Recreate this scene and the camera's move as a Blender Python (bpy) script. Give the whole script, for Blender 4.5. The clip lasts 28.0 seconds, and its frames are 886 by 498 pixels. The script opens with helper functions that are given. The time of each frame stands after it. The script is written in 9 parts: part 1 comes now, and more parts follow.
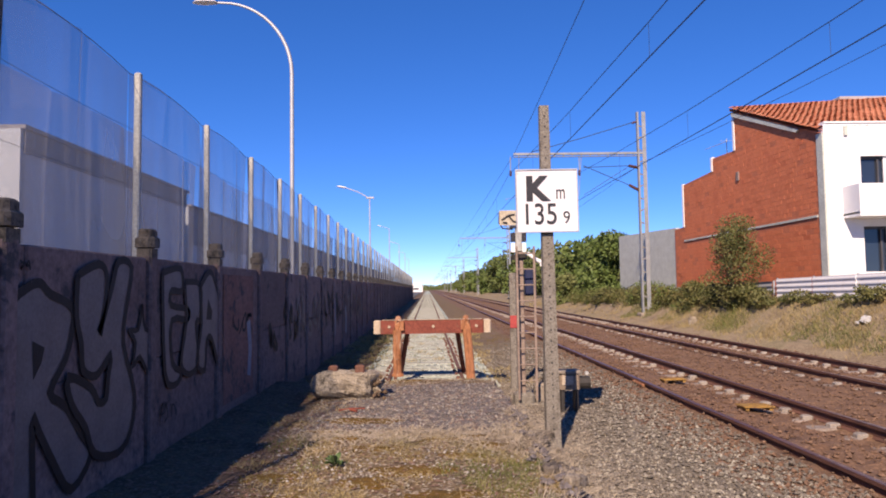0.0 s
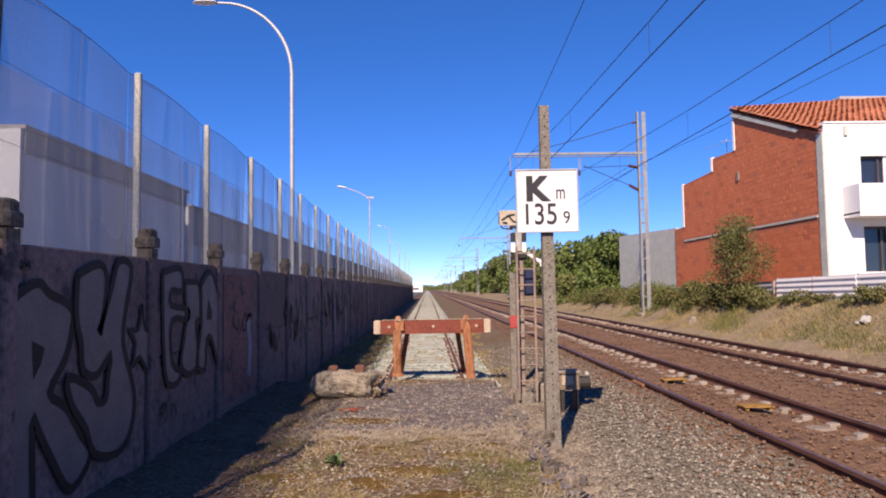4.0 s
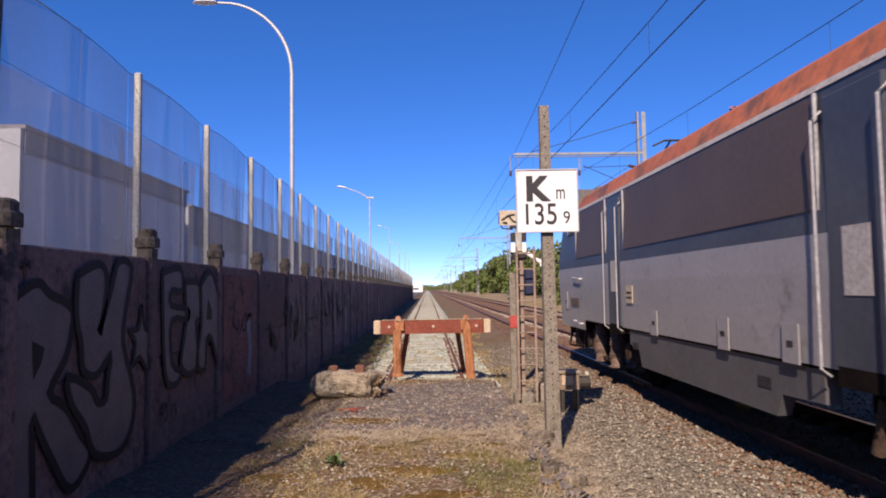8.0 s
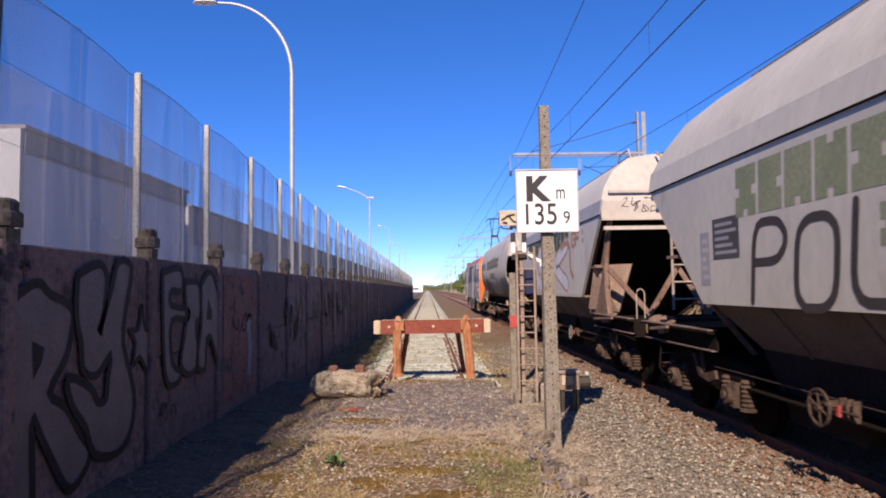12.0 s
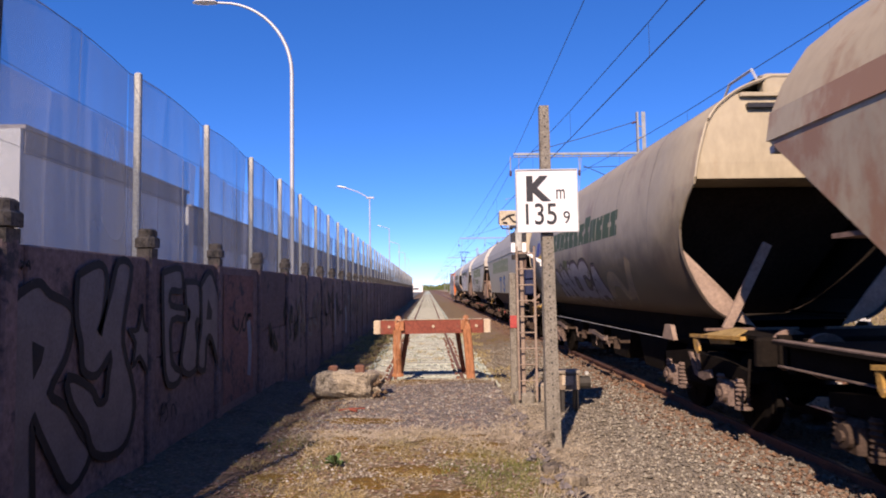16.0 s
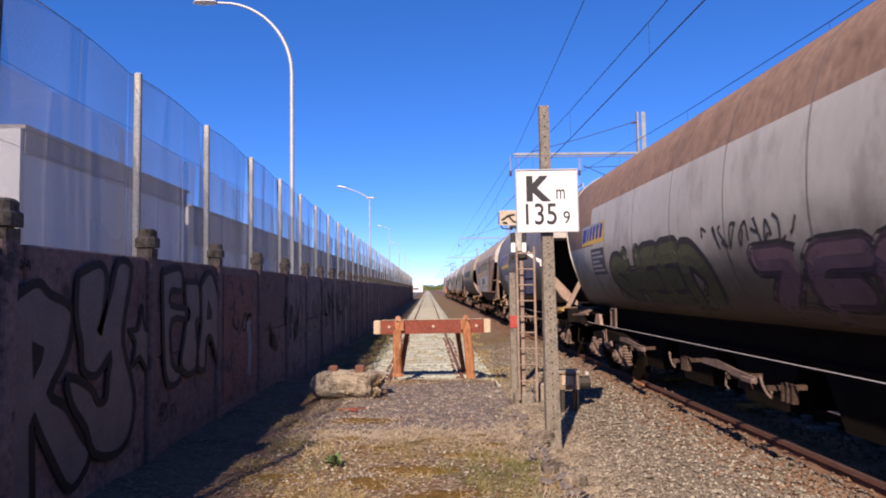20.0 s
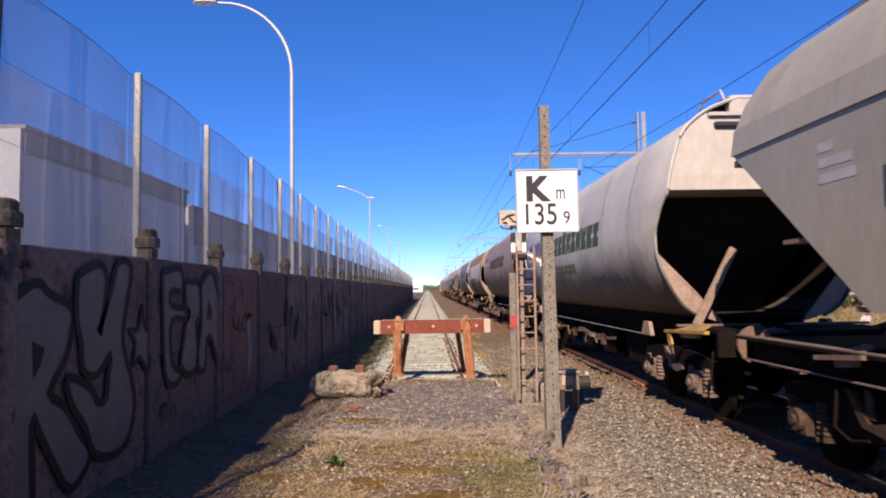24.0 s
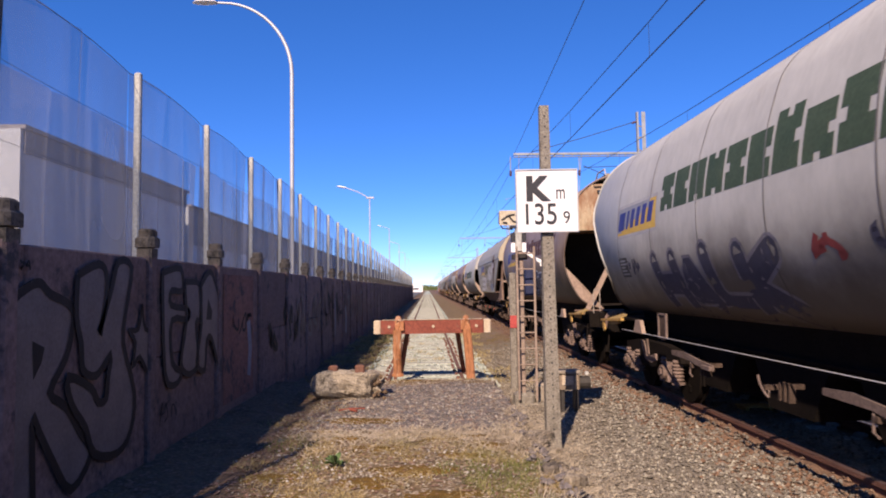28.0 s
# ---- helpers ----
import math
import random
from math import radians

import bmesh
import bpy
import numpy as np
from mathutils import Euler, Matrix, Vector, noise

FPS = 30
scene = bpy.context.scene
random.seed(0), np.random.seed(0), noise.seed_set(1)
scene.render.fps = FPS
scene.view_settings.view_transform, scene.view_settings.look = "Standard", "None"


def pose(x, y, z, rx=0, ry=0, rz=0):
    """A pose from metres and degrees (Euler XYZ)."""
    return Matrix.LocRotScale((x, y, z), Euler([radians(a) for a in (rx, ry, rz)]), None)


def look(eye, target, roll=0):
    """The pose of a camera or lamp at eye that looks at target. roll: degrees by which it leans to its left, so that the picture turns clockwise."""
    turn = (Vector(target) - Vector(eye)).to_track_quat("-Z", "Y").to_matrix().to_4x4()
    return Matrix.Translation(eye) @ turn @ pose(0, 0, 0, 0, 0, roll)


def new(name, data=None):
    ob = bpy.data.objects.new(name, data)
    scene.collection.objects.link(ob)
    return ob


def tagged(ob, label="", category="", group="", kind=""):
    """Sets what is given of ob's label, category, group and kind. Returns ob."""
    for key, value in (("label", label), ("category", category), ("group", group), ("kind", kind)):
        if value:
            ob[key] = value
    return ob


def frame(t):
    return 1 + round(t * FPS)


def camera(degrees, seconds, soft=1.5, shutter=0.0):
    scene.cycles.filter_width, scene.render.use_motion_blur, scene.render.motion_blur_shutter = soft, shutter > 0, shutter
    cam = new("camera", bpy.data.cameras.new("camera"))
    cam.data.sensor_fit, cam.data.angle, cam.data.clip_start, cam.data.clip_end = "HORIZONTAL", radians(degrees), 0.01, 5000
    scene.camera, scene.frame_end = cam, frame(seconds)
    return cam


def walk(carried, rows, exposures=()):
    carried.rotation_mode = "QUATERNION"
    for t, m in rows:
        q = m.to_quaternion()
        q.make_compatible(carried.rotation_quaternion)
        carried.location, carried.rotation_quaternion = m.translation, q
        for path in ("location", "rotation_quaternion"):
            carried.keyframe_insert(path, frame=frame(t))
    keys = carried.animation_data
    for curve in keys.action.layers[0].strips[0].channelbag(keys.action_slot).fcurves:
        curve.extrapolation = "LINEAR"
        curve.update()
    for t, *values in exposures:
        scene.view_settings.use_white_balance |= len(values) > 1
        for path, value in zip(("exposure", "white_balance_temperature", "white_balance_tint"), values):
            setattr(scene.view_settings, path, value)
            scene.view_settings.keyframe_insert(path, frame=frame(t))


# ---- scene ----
# The plan: x across the tracks, y along them, z = 0 at the rail heads of the main line.
SECONDS = 28.0
cam = camera(66.3, SECONDS, soft=1.9, shutter=0.1)
EYE = Vector((0.0, 0.0, 1.759))
AIM = EYE + Vector((math.sin(radians(1.352)), math.cos(radians(1.352)), math.tan(radians(3.335))))
CAM_POSE = look(EYE, AIM, -0.848)
walk(cam, [(0.0, CAM_POSE), (SECONDS, CAM_POSE)], exposures=[(0.0, 0.63, 6550, 24), (8.0, 0.60, 6550, 24), (9.1, 0.76, 6550, 24), (SECONDS, 0.76, 6550, 24)])

# ---- daylight: a clear sky, the sun high behind the camera's left shoulder ----
TO_SUN = Vector((-0.42, -1.35, 1.0)).normalized()
world = bpy.data.worlds.new("clear_sky")
scene.world = world
world.use_nodes = True
wn = world.node_tree
sky = wn.nodes.new("ShaderNodeTexSky")
sky.sky_type, sky.sun_disc = "NISHITA", False
sky.sun_elevation = math.asin(TO_SUN.z)
sky.sun_rotation = math.atan2(TO_SUN.x, TO_SUN.y)
sky.air_density, sky.dust_density, sky.ozone_density, sky.altitude = 0.62, 0.0, 5.2, 2600.0
deep = wn.nodes.new("ShaderNodeHueSaturation")
deep.inputs["Hue"].default_value, deep.inputs["Saturation"].default_value, deep.inputs["Value"].default_value = 0.510, 1.33, 1.21
even = wn.nodes.new("ShaderNodeGamma")
even.inputs["Gamma"].default_value = 0.79
wn.links.new(sky.outputs[0], even.inputs["Color"])
wn.links.new(even.outputs[0], deep.inputs["Color"])
wn.links.new(deep.outputs[0], wn.nodes["Background"].inputs[0])
wn.nodes["Background"].inputs[1].default_value = 0.145
sun = new("sun", bpy.data.lights.new("sun", "SUN"))
sun.data.energy, sun.data.angle, sun.data.color = 5.0, radians(0.53), (1.0, 0.84, 0.62)
sun.matrix_world = look(TO_SUN * 60, (0, 0, 0))

# ---- materials ----


def mat(name, cols, rough=0.8, metal=0.0, s=(1.5, 25.0), bump=0.25, bs=60.0, stretch=(1, 1, 1), spec=0.3, vary=0.35, tone=0.0, speck=None):
    """A procedural surface: a ramp of colours over coarse noise, fine tone over it, relief; speck: (colour, scale, share) of stains."""
    m = bpy.data.materials.new(name)
    m.use_nodes = True
    n, lk = m.node_tree.nodes, m.node_tree.links
    bsdf = n["Principled BSDF"]
    tc, info, mp = n.new("ShaderNodeTexCoord"), n.new("ShaderNodeObjectInfo"), n.new("ShaderNodeMapping")
    off = n.new("ShaderNodeVectorMath")
    off.operation = "SCALE"
    off.inputs[0].default_value = (31.0, 17.0, 23.0)
    lk.new(info.outputs["Random"], off.inputs["Scale"])
    lk.new(off.outputs[0], mp.inputs["Location"])
    lk.new(tc.outputs["Object"], mp.inputs["Vector"])
    mp.inputs["Scale"].default_value = stretch
    n1, n2, n3 = (n.new("ShaderNodeTexNoise") for _ in range(3))
    for nd, sc, det in ((n1, s[0], 6.0), (n2, s[1], 4.0), (n3, bs, 3.0)):
        nd.inputs["Scale"].default_value = sc
        nd.inputs["Detail"].default_value = det
        nd.inputs["Roughness"].default_value = 0.62
        lk.new(mp.outputs[0], nd.inputs["Vector"])
    ramp = n.new("ShaderNodeValToRGB")
    el = ramp.color_ramp.elements
    for i, c in enumerate(cols):
        pos = 0.5 if len(cols) == 1 else 0.32 + 0.36 * i / (len(cols) - 1)
        e = el[i] if i < 2 else el.new(pos)
        e.position, e.color = pos, (*c, 1)
    if len(cols) == 1:
        el[1].position, el[1].color = 0.9, (*cols[0], 1)
    lk.new(n1.outputs[0], ramp.inputs[0])
    fine = n.new("ShaderNodeMapRange")
    fine.inputs["From Min"].default_value, fine.inputs["From Max"].default_value = 0.3, 0.7
    fine.inputs["To Min"].default_value, fine.inputs["To Max"].default_value = 1 - vary, 1 + vary * 0.6
    lk.new(n2.outputs[0], fine.inputs["Value"])
    mul = n.new("ShaderNodeMix")
    mul.data_type, mul.blend_type = "RGBA", "MULTIPLY"
    mul.inputs[0].default_value = 1.0
    lk.new(ramp.outputs[0], mul.inputs[6])
    lk.new(fine.outputs[0], mul.inputs[7])
    out = mul.outputs[2]
    if tone:
        rnd = n.new("ShaderNodeMapRange")
        rnd.inputs["To Min"].default_value, rnd.inputs["To Max"].default_value = 1 - tone, 1 + tone
        lk.new(info.outputs["Random"], rnd.inputs["Value"])
        m2 = n.new("ShaderNodeMix")
        m2.data_type, m2.blend_type = "RGBA", "MULTIPLY"
        m2.inputs[0].default_value = 1.0
        lk.new(out, m2.inputs[6])
        lk.new(rnd.outputs[0], m2.inputs[7])
        out = m2.outputs[2]
    if speck:
        n4 = n.new("ShaderNodeTexNoise")
        n4.inputs["Scale"].default_value, n4.inputs["Detail"].default_value, n4.inputs["Roughness"].default_value = speck[1], 7.0, 0.7
        lk.new(mp.outputs[0], n4.inputs["Vector"])
        step = n.new("ShaderNodeMapRange")
        mid = 0.72 - 0.44 * speck[2]
        step.inputs["From Min"].default_value, step.inputs["From Max"].default_value = mid - 0.05, mid + 0.05
        lk.new(n4.outputs[0], step.inputs["Value"])
        m3 = n.new("ShaderNodeMix")
        m3.data_type = "RGBA"
        lk.new(step.outputs[0], m3.inputs[0])
        lk.new(out, m3.inputs[6])
        m3.inputs[7].default_value = (*speck[0], 1)
        out = m3.outputs[2]
    lk.new(out, bsdf.inputs["Base Color"])
    bsdf.inputs["Roughness"].default_value, bsdf.inputs["Metallic"].default_value = rough, metal
    bsdf.inputs["Specular IOR Level"].default_value = spec
    if bump:
        b = n.new("ShaderNodeBump")
        b.inputs["Strength"].default_value, b.inputs["Distance"].default_value = bump, 0.02
        lk.new(n3.outputs[0], b.inputs["Height"])
        lk.new(b.outputs[0], bsdf.inputs["Normal"])
    return m


def glassy(name, col, rough=0.05, alpha=1.0):
    m = bpy.data.materials.new(name)
    m.use_nodes = True
    b = m.node_tree.nodes["Principled BSDF"]
    b.inputs["Base Color"].default_value = (*col, 1)
    b.inputs["Roughness"].default_value, b.inputs["Alpha"].default_value = rough, alpha
    b.inputs["Specular IOR Level"].default_value = 0.6
    return m


def netting(name, col, cover):
    """Woven netting, too fine to see its threads: part of the light passes straight through; the weave and its dirt vary."""
    m = bpy.data.materials.new(name)
    m.use_nodes = True
    n, lk = m.node_tree.nodes, m.node_tree.links
    for nd in list(n):
        if nd.type == "BSDF_PRINCIPLED":
            n.remove(nd)
    out = next(nd for nd in n if nd.type == "OUTPUT_MATERIAL")
    tr, di, tl, add, mix = (n.new(k) for k in ("ShaderNodeBsdfTransparent", "ShaderNodeBsdfDiffuse", "ShaderNodeBsdfTranslucent", "ShaderNodeMixShader", "ShaderNodeMixShader"))
    tr.inputs[0].default_value = (0.93, 0.96, 1.0, 1)
    tc, mp, no, rg = (n.new(k) for k in ("ShaderNodeTexCoord", "ShaderNodeMapping", "ShaderNodeTexNoise", "ShaderNodeMapRange"))
    mp.inputs["Scale"].default_value = (1, 1.2, 0.25)
    no.inputs["Scale"].default_value, no.inputs["Detail"].default_value = 1.3, 5.0
    lk.new(tc.outputs["Object"], mp.inputs[0])
    lk.new(mp.outputs[0], no.inputs["Vector"])
    lk.new(no.outputs[0], rg.inputs["Value"])
    rg.inputs["From Min"].default_value, rg.inputs["From Max"].default_value = 0.3, 0.7
    rg.inputs["To Min"].default_value, rg.inputs["To Max"].default_value = cover * 0.8, cover * 1.25
    di.inputs[0].default_value = tl.inputs[0].default_value = (*col, 1)
    add.inputs[0].default_value = 0.45
    lk.new(di.outputs[0], add.inputs[1])
    lk.new(tl.outputs[0], add.inputs[2])
    lk.new(rg.outputs[0], mix.inputs[0])
    lk.new(tr.outputs[0], mix.inputs[1])
    lk.new(add.outputs[0], mix.inputs[2])
    lk.new(mix.outputs[0], out.inputs[0])
    return m


CONCRETE = mat("aged_concrete", [(0.178, 0.141, 0.107), (0.296, 0.252, 0.200), (0.237, 0.196, 0.155)], 0.9, s=(4, 40), bump=0.5, bs=90, speck=((0.089, 0.081, 0.067), 14, 0.25))
CAP_CONC = mat("blackened_cap_concrete", [(0.075, 0.062, 0.050), (0.155, 0.130, 0.105), (0.110, 0.092, 0.074)], 0.95, s=(5, 45), bump=0.6, bs=90, speck=((0.045, 0.040, 0.034), 12, 0.35))
POST_CONC = mat("post_concrete", [(0.148, 0.133, 0.111), (0.252, 0.229, 0.192), (0.200, 0.185, 0.155)], 0.95, s=(6, 60), bump=0.7, bs=110, speck=((0.089, 0.074, 0.063), 45, 0.35))
PALE_CONC = mat("pale_fence_concrete", [(0.33, 0.33, 0.31), (0.44, 0.44, 0.412)], 0.9, s=(3, 40), bump=0.3, speck=((0.289, 0.289, 0.281), 11, 0.22))
PANEL = mat("painted_wall_panel", [(0.159, 0.106, 0.097), (0.212, 0.146, 0.136), (0.181, 0.123, 0.114)], 0.93, s=(1.2, 18), bump=0.6, bs=70, tone=0.18, speck=((0.064, 0.057, 0.059), 3.5, 0.3))
PANEL_RED = mat("reddish_wall_panel", [(0.201, 0.097, 0.080), (0.260, 0.136, 0.112)], 0.93, s=(1.2, 18), bump=0.6, bs=70, speck=((0.071, 0.059, 0.059), 3.5, 0.35))
BALLAST = mat("rusty_ballast", [(0.105, 0.060, 0.038), (0.190, 0.116, 0.075), (0.150, 0.090, 0.058), (0.215, 0.155, 0.112)], 0.95, s=(1.1, 30), bump=1.0, bs=28, vary=0.6)
BALLAST_BROWN = mat("brown_ballast", [(0.129, 0.070, 0.038), (0.201, 0.118, 0.069), (0.158, 0.092, 0.055)], 0.95, s=(0.9, 30), bump=1.0, bs=28, vary=0.6)
BALLAST_GREY = mat("pale_siding_ballast", [(0.29, 0.345, 0.275), (0.46, 0.52, 0.445), (0.37, 0.425, 0.355)], 0.95, s=(1.6, 32), bump=1.0, bs=30, vary=0.5, speck=((0.205, 0.242, 0.164), 1.1, 0.3))
GRAVEL = mat("grey_gravel", [(0.104, 0.086, 0.064), (0.182, 0.160, 0.128), (0.140, 0.118, 0.090)], 0.95, s=(1.2, 34), bump=1.0, bs=34, vary=0.6)
PLATFORM = mat("weedy_old_platform", [(0.120, 0.074, 0.034), (0.182, 0.130, 0.076), (0.141, 0.104, 0.072), (0.182, 0.115, 0.045)], 0.95, s=(0.9, 26), bump=0.9, bs=40, vary=0.55, speck=((0.134, 0.092, 0.031), 1.7, 0.36))
SOIL = mat("dark_leaf_mould", [(0.080, 0.054, 0.036), (0.175, 0.117, 0.074), (0.120, 0.082, 0.052)], 0.98, s=(1.8, 26), bump=1.0, bs=40, vary=0.6, speck=((0.17, 0.115, 0.06), 5, 0.3))
PATCH = mat("grey_asphalt_patch", [(0.101, 0.085, 0.083), (0.159, 0.141, 0.140), (0.125, 0.111, 0.109)], 0.95, s=(3, 45), bump=0.8, bs=60, vary=0.5, speck=((0.246, 0.259, 0.281), 26, 0.2))
EARTH = mat("dry_earth", [(0.192, 0.141, 0.089), (0.281, 0.222, 0.141), (0.222, 0.185, 0.104)], 0.95, s=(0.7, 20), bump=0.8, bs=25, vary=0.5)
YARD = mat("yard_asphalt", [(0.10, 0.10, 0.10), (0.14, 0.14, 0.135)], 0.9, s=(0.3, 20), bump=0.3)
STONES = mat("loose_stones", [(0.080, 0.069, 0.053), (0.195, 0.172, 0.143), (0.120, 0.100, 0.077), (0.160, 0.146, 0.122)], 0.9, s=(9, 70), bump=0.3, vary=0.5)
SIDING_STONES = mat("siding_stones", [(0.28, 0.315, 0.265), (0.46, 0.49, 0.43)], 0.9, s=(9, 70), bump=0.3, vary=0.5)
WHITE_CHIPS = mat("whitish_stone_chips", [(0.26, 0.245, 0.228), (0.40, 0.38, 0.355), (0.32, 0.305, 0.285)], 0.9, s=(9, 70), bump=0.3, vary=0.5)
PALE_STONES = mat("pale_stones", [(0.238, 0.216, 0.168), (0.377, 0.348, 0.285)], 0.9, s=(9, 70), bump=0.3, vary=0.5)
GRASS_DRY = mat("dry_grass", [(0.252, 0.185, 0.074), (0.340, 0.266, 0.126), (0.192, 0.178, 0.059)], 0.8, s=(1.1, 12), bump=0, vary=0.4)
GRASS_GREEN = mat("green_grass", [(0.067, 0.089, 0.022), (0.126, 0.141, 0.037), (0.178, 0.163, 0.059)], 0.8, s=(1.4, 12), bump=0, vary=0.4)
MOSS = mat("brown_moss", [(0.108, 0.062, 0.010), (0.174, 0.097, 0.016), (0.132, 0.089, 0.014)], 1.0, s=(4, 50), bump=0.9, bs=90, vary=0.5)
STRAW = mat("pale_dead_straw", [(0.311, 0.252, 0.178), (0.429, 0.370, 0.281)], 0.9, s=(3, 20), bump=0, vary=0.4)
DEAD_LEAF = mat("dead_leaf", [(0.178, 0.089, 0.063), (0.266, 0.163, 0.118), (0.118, 0.074, 0.052)], 0.9, s=(9, 40), bump=0, vary=0.4)
WEED = mat("weed_leaf", [(0.055, 0.095, 0.030), (0.100, 0.155, 0.060)], 0.6, s=(8, 40), bump=0.2)
LEAF = mat("tree_leaf", [(0.052, 0.087, 0.019), (0.099, 0.145, 0.032), (0.151, 0.180, 0.052)], 0.6, s=(0.7, 5), bump=0, vary=0.5)
LEAF_OLIVE = mat("olive_shrub_leaf", [(0.060, 0.076, 0.020), (0.112, 0.116, 0.036), (0.168, 0.132, 0.052)], 0.65, s=(1.2, 6), bump=0, vary=0.45)
LEAF_FAR = mat("far_tree_leaf", [(0.060, 0.085, 0.021), (0.102, 0.132, 0.036), (0.145, 0.158, 0.055)], 0.7, s=(0.25, 2), bump=0, vary=0.4)
BARK = mat("bark", [(0.074, 0.056, 0.037), (0.126, 0.096, 0.067)], 0.95, s=(5, 40), bump=0.7)
RAIL_SIDE = mat("rusty_rail", [(0.088, 0.043, 0.035), (0.155, 0.073, 0.050), (0.114, 0.057, 0.044)], 0.85, s=(2, 40), bump=0.4, spec=0.3)
RAIL_TOP = mat("worn_rail_head", [(0.109, 0.062, 0.055), (0.170, 0.102, 0.090)], 0.40, 0.45, s=(3, 30), bump=0.05, spec=0.5)
SLEEPER = mat("concrete_sleeper", [(0.169, 0.130, 0.101), (0.299, 0.254, 0.215), (0.234, 0.192, 0.157)], 0.9, s=(4, 40), bump=0.4, tone=0.15, speck=((0.157, 0.098, 0.065), 6, 0.35))
SLEEPER_TOP = mat("bare_concrete_top", [(0.25, 0.222, 0.19), (0.345, 0.31, 0.272)], 0.9, s=(6, 40), bump=0.4, tone=0.12, speck=((0.24, 0.18, 0.13), 9, 0.25))
WOOD_SLEEPER = mat("grey_wood_sleeper", [(0.23, 0.235, 0.20), (0.34, 0.345, 0.30)], 0.95, s=(6, 50), bump=0.6, stretch=(0.3, 1, 1))
GALV = mat("galvanised_steel", [(0.357, 0.365, 0.374), (0.459, 0.468, 0.476)], 0.5, 0.35, s=(2, 30), bump=0.1, spec=0.5, vary=0.15)
MAST_STEEL = mat("mast_steel", [(0.205, 0.225, 0.24), (0.30, 0.315, 0.33)], 0.6, 0.25, s=(2, 30), bump=0.15, spec=0.4, vary=0.2)
LADDER = mat("brown_painted_ladder", [(0.192, 0.141, 0.111), (0.296, 0.229, 0.185)], 0.7, s=(3, 40), bump=0.3)
DARK_STEEL = mat("dark_steel", [(0.025, 0.022, 0.02), (0.05, 0.045, 0.04)], 0.6, 0.2, s=(3, 40), bump=0.2)
WIRE = mat("aged_copper_wire", [(0.035, 0.045, 0.05), (0.06, 0.07, 0.075)], 0.6, 0.4, s=(2, 20), bump=0)
INSULATOR = mat("brown_insulator", [(0.06, 0.03, 0.03), (0.10, 0.05, 0.045)], 0.25, spec=0.6, bump=0)
BUFFER_RED = mat("faded_red_beam", [(0.141, 0.036, 0.024), (0.207, 0.056, 0.036), (0.170, 0.044, 0.030)], 0.75, s=(3, 30), bump=0.4, speck=((0.148, 0.074, 0.052), 8, 0.3))
RUST = mat("orange_rust", [(0.200, 0.078, 0.033), (0.340, 0.148, 0.070), (0.259, 0.107, 0.048)], 0.9, s=(5, 40), bump=0.6, stretch=(1, 1, 0.3), speck=((0.488, 0.318, 0.207), 7, 0.3))
BEAM_END = mat("pale_beam_end", [(0.407, 0.318, 0.222), (0.488, 0.407, 0.311)], 0.85, s=(6, 40), bump=0.3)
SIGN_WHITE = mat("sign_white_enamel", [(0.651, 0.647, 0.669), (0.704, 0.704, 0.713)], 0.45, s=(2, 20), bump=0.02, vary=0.05, speck=((0.458, 0.422, 0.387), 5, 0.10))
SIGN_BLACK = mat("sign_black", [(0.02, 0.02, 0.025), (0.035, 0.035, 0.04)], 0.5, bump=0, s=(5, 40))
CREAM_PLATE = mat("cream_plate", [(0.407, 0.348, 0.252), (0.488, 0.429, 0.326)], 0.6, s=(4, 30), bump=0.05)
WHITE_PAINT = mat("white_paint", [(0.76, 0.75, 0.74), (0.82, 0.81, 0.80)], 0.6, s=(1.2, 20), bump=0.05, vary=0.08)
RENDER_WHITE = mat("white_render", [(0.68, 0.685, 0.69), (0.75, 0.755, 0.755)], 0.9, s=(0.6, 30), bump=0.25, bs=120, vary=0.08)
BRICK = mat("red_block", [(0.50, 0.135, 0.058), (0.60, 0.185, 0.080), (0.55, 0.155, 0.066)], 0.9, s=(0.8, 14), bump=0.3, bs=60, tone=0.05, vary=0.16)
MORTAR = mat("red_mortar", [(0.448, 0.140, 0.068), (0.528, 0.176, 0.088)], 0.95, s=(2, 40), bump=0.3)
CEMENT = mat("grey_cement", [(0.464, 0.483, 0.426), (0.586, 0.613, 0.541)], 0.95, s=(2, 30), bump=0.5)
TILE = mat("clay_roof_tile", [(0.36, 0.105, 0.050), (0.56, 0.25, 0.14), (0.42, 0.135, 0.064), (0.50, 0.17, 0.08)], 0.85, s=(4, 14), bump=0.3, tone=0.2)
GLASS = glassy("window_glass", (0.02, 0.03, 0.05), 0.04)
DARK_FRAME = mat("dark_window_frame", [(0.05, 0.05, 0.055), (0.07, 0.07, 0.075)], 0.5, bump=0)
SHED_WALL = mat("grey_shed_cladding", [(0.70, 0.665, 0.655), (0.78, 0.74, 0.73)], 0.7, s=(0.5, 8), bump=0.1, vary=0.08)
SHED_DARK = mat("brown_shed_cladding", [(0.32, 0.285, 0.28), (0.40, 0.36, 0.35)], 0.75, s=(0.5, 8), bump=0.1, vary=0.12)
SHED_END = mat("white_shed_end", [(0.629, 0.620, 0.595), (0.680, 0.671, 0.654)], 0.7, s=(0.7, 12), bump=0.1, vary=0.12)
CORRUGATED = mat("white_corrugated_sheet", [(0.693, 0.683, 0.663), (0.772, 0.762, 0.743)], 0.55, s=(1.5, 20), bump=0.1, vary=0.1, speck=((0.416, 0.356, 0.297), 4, 0.12))
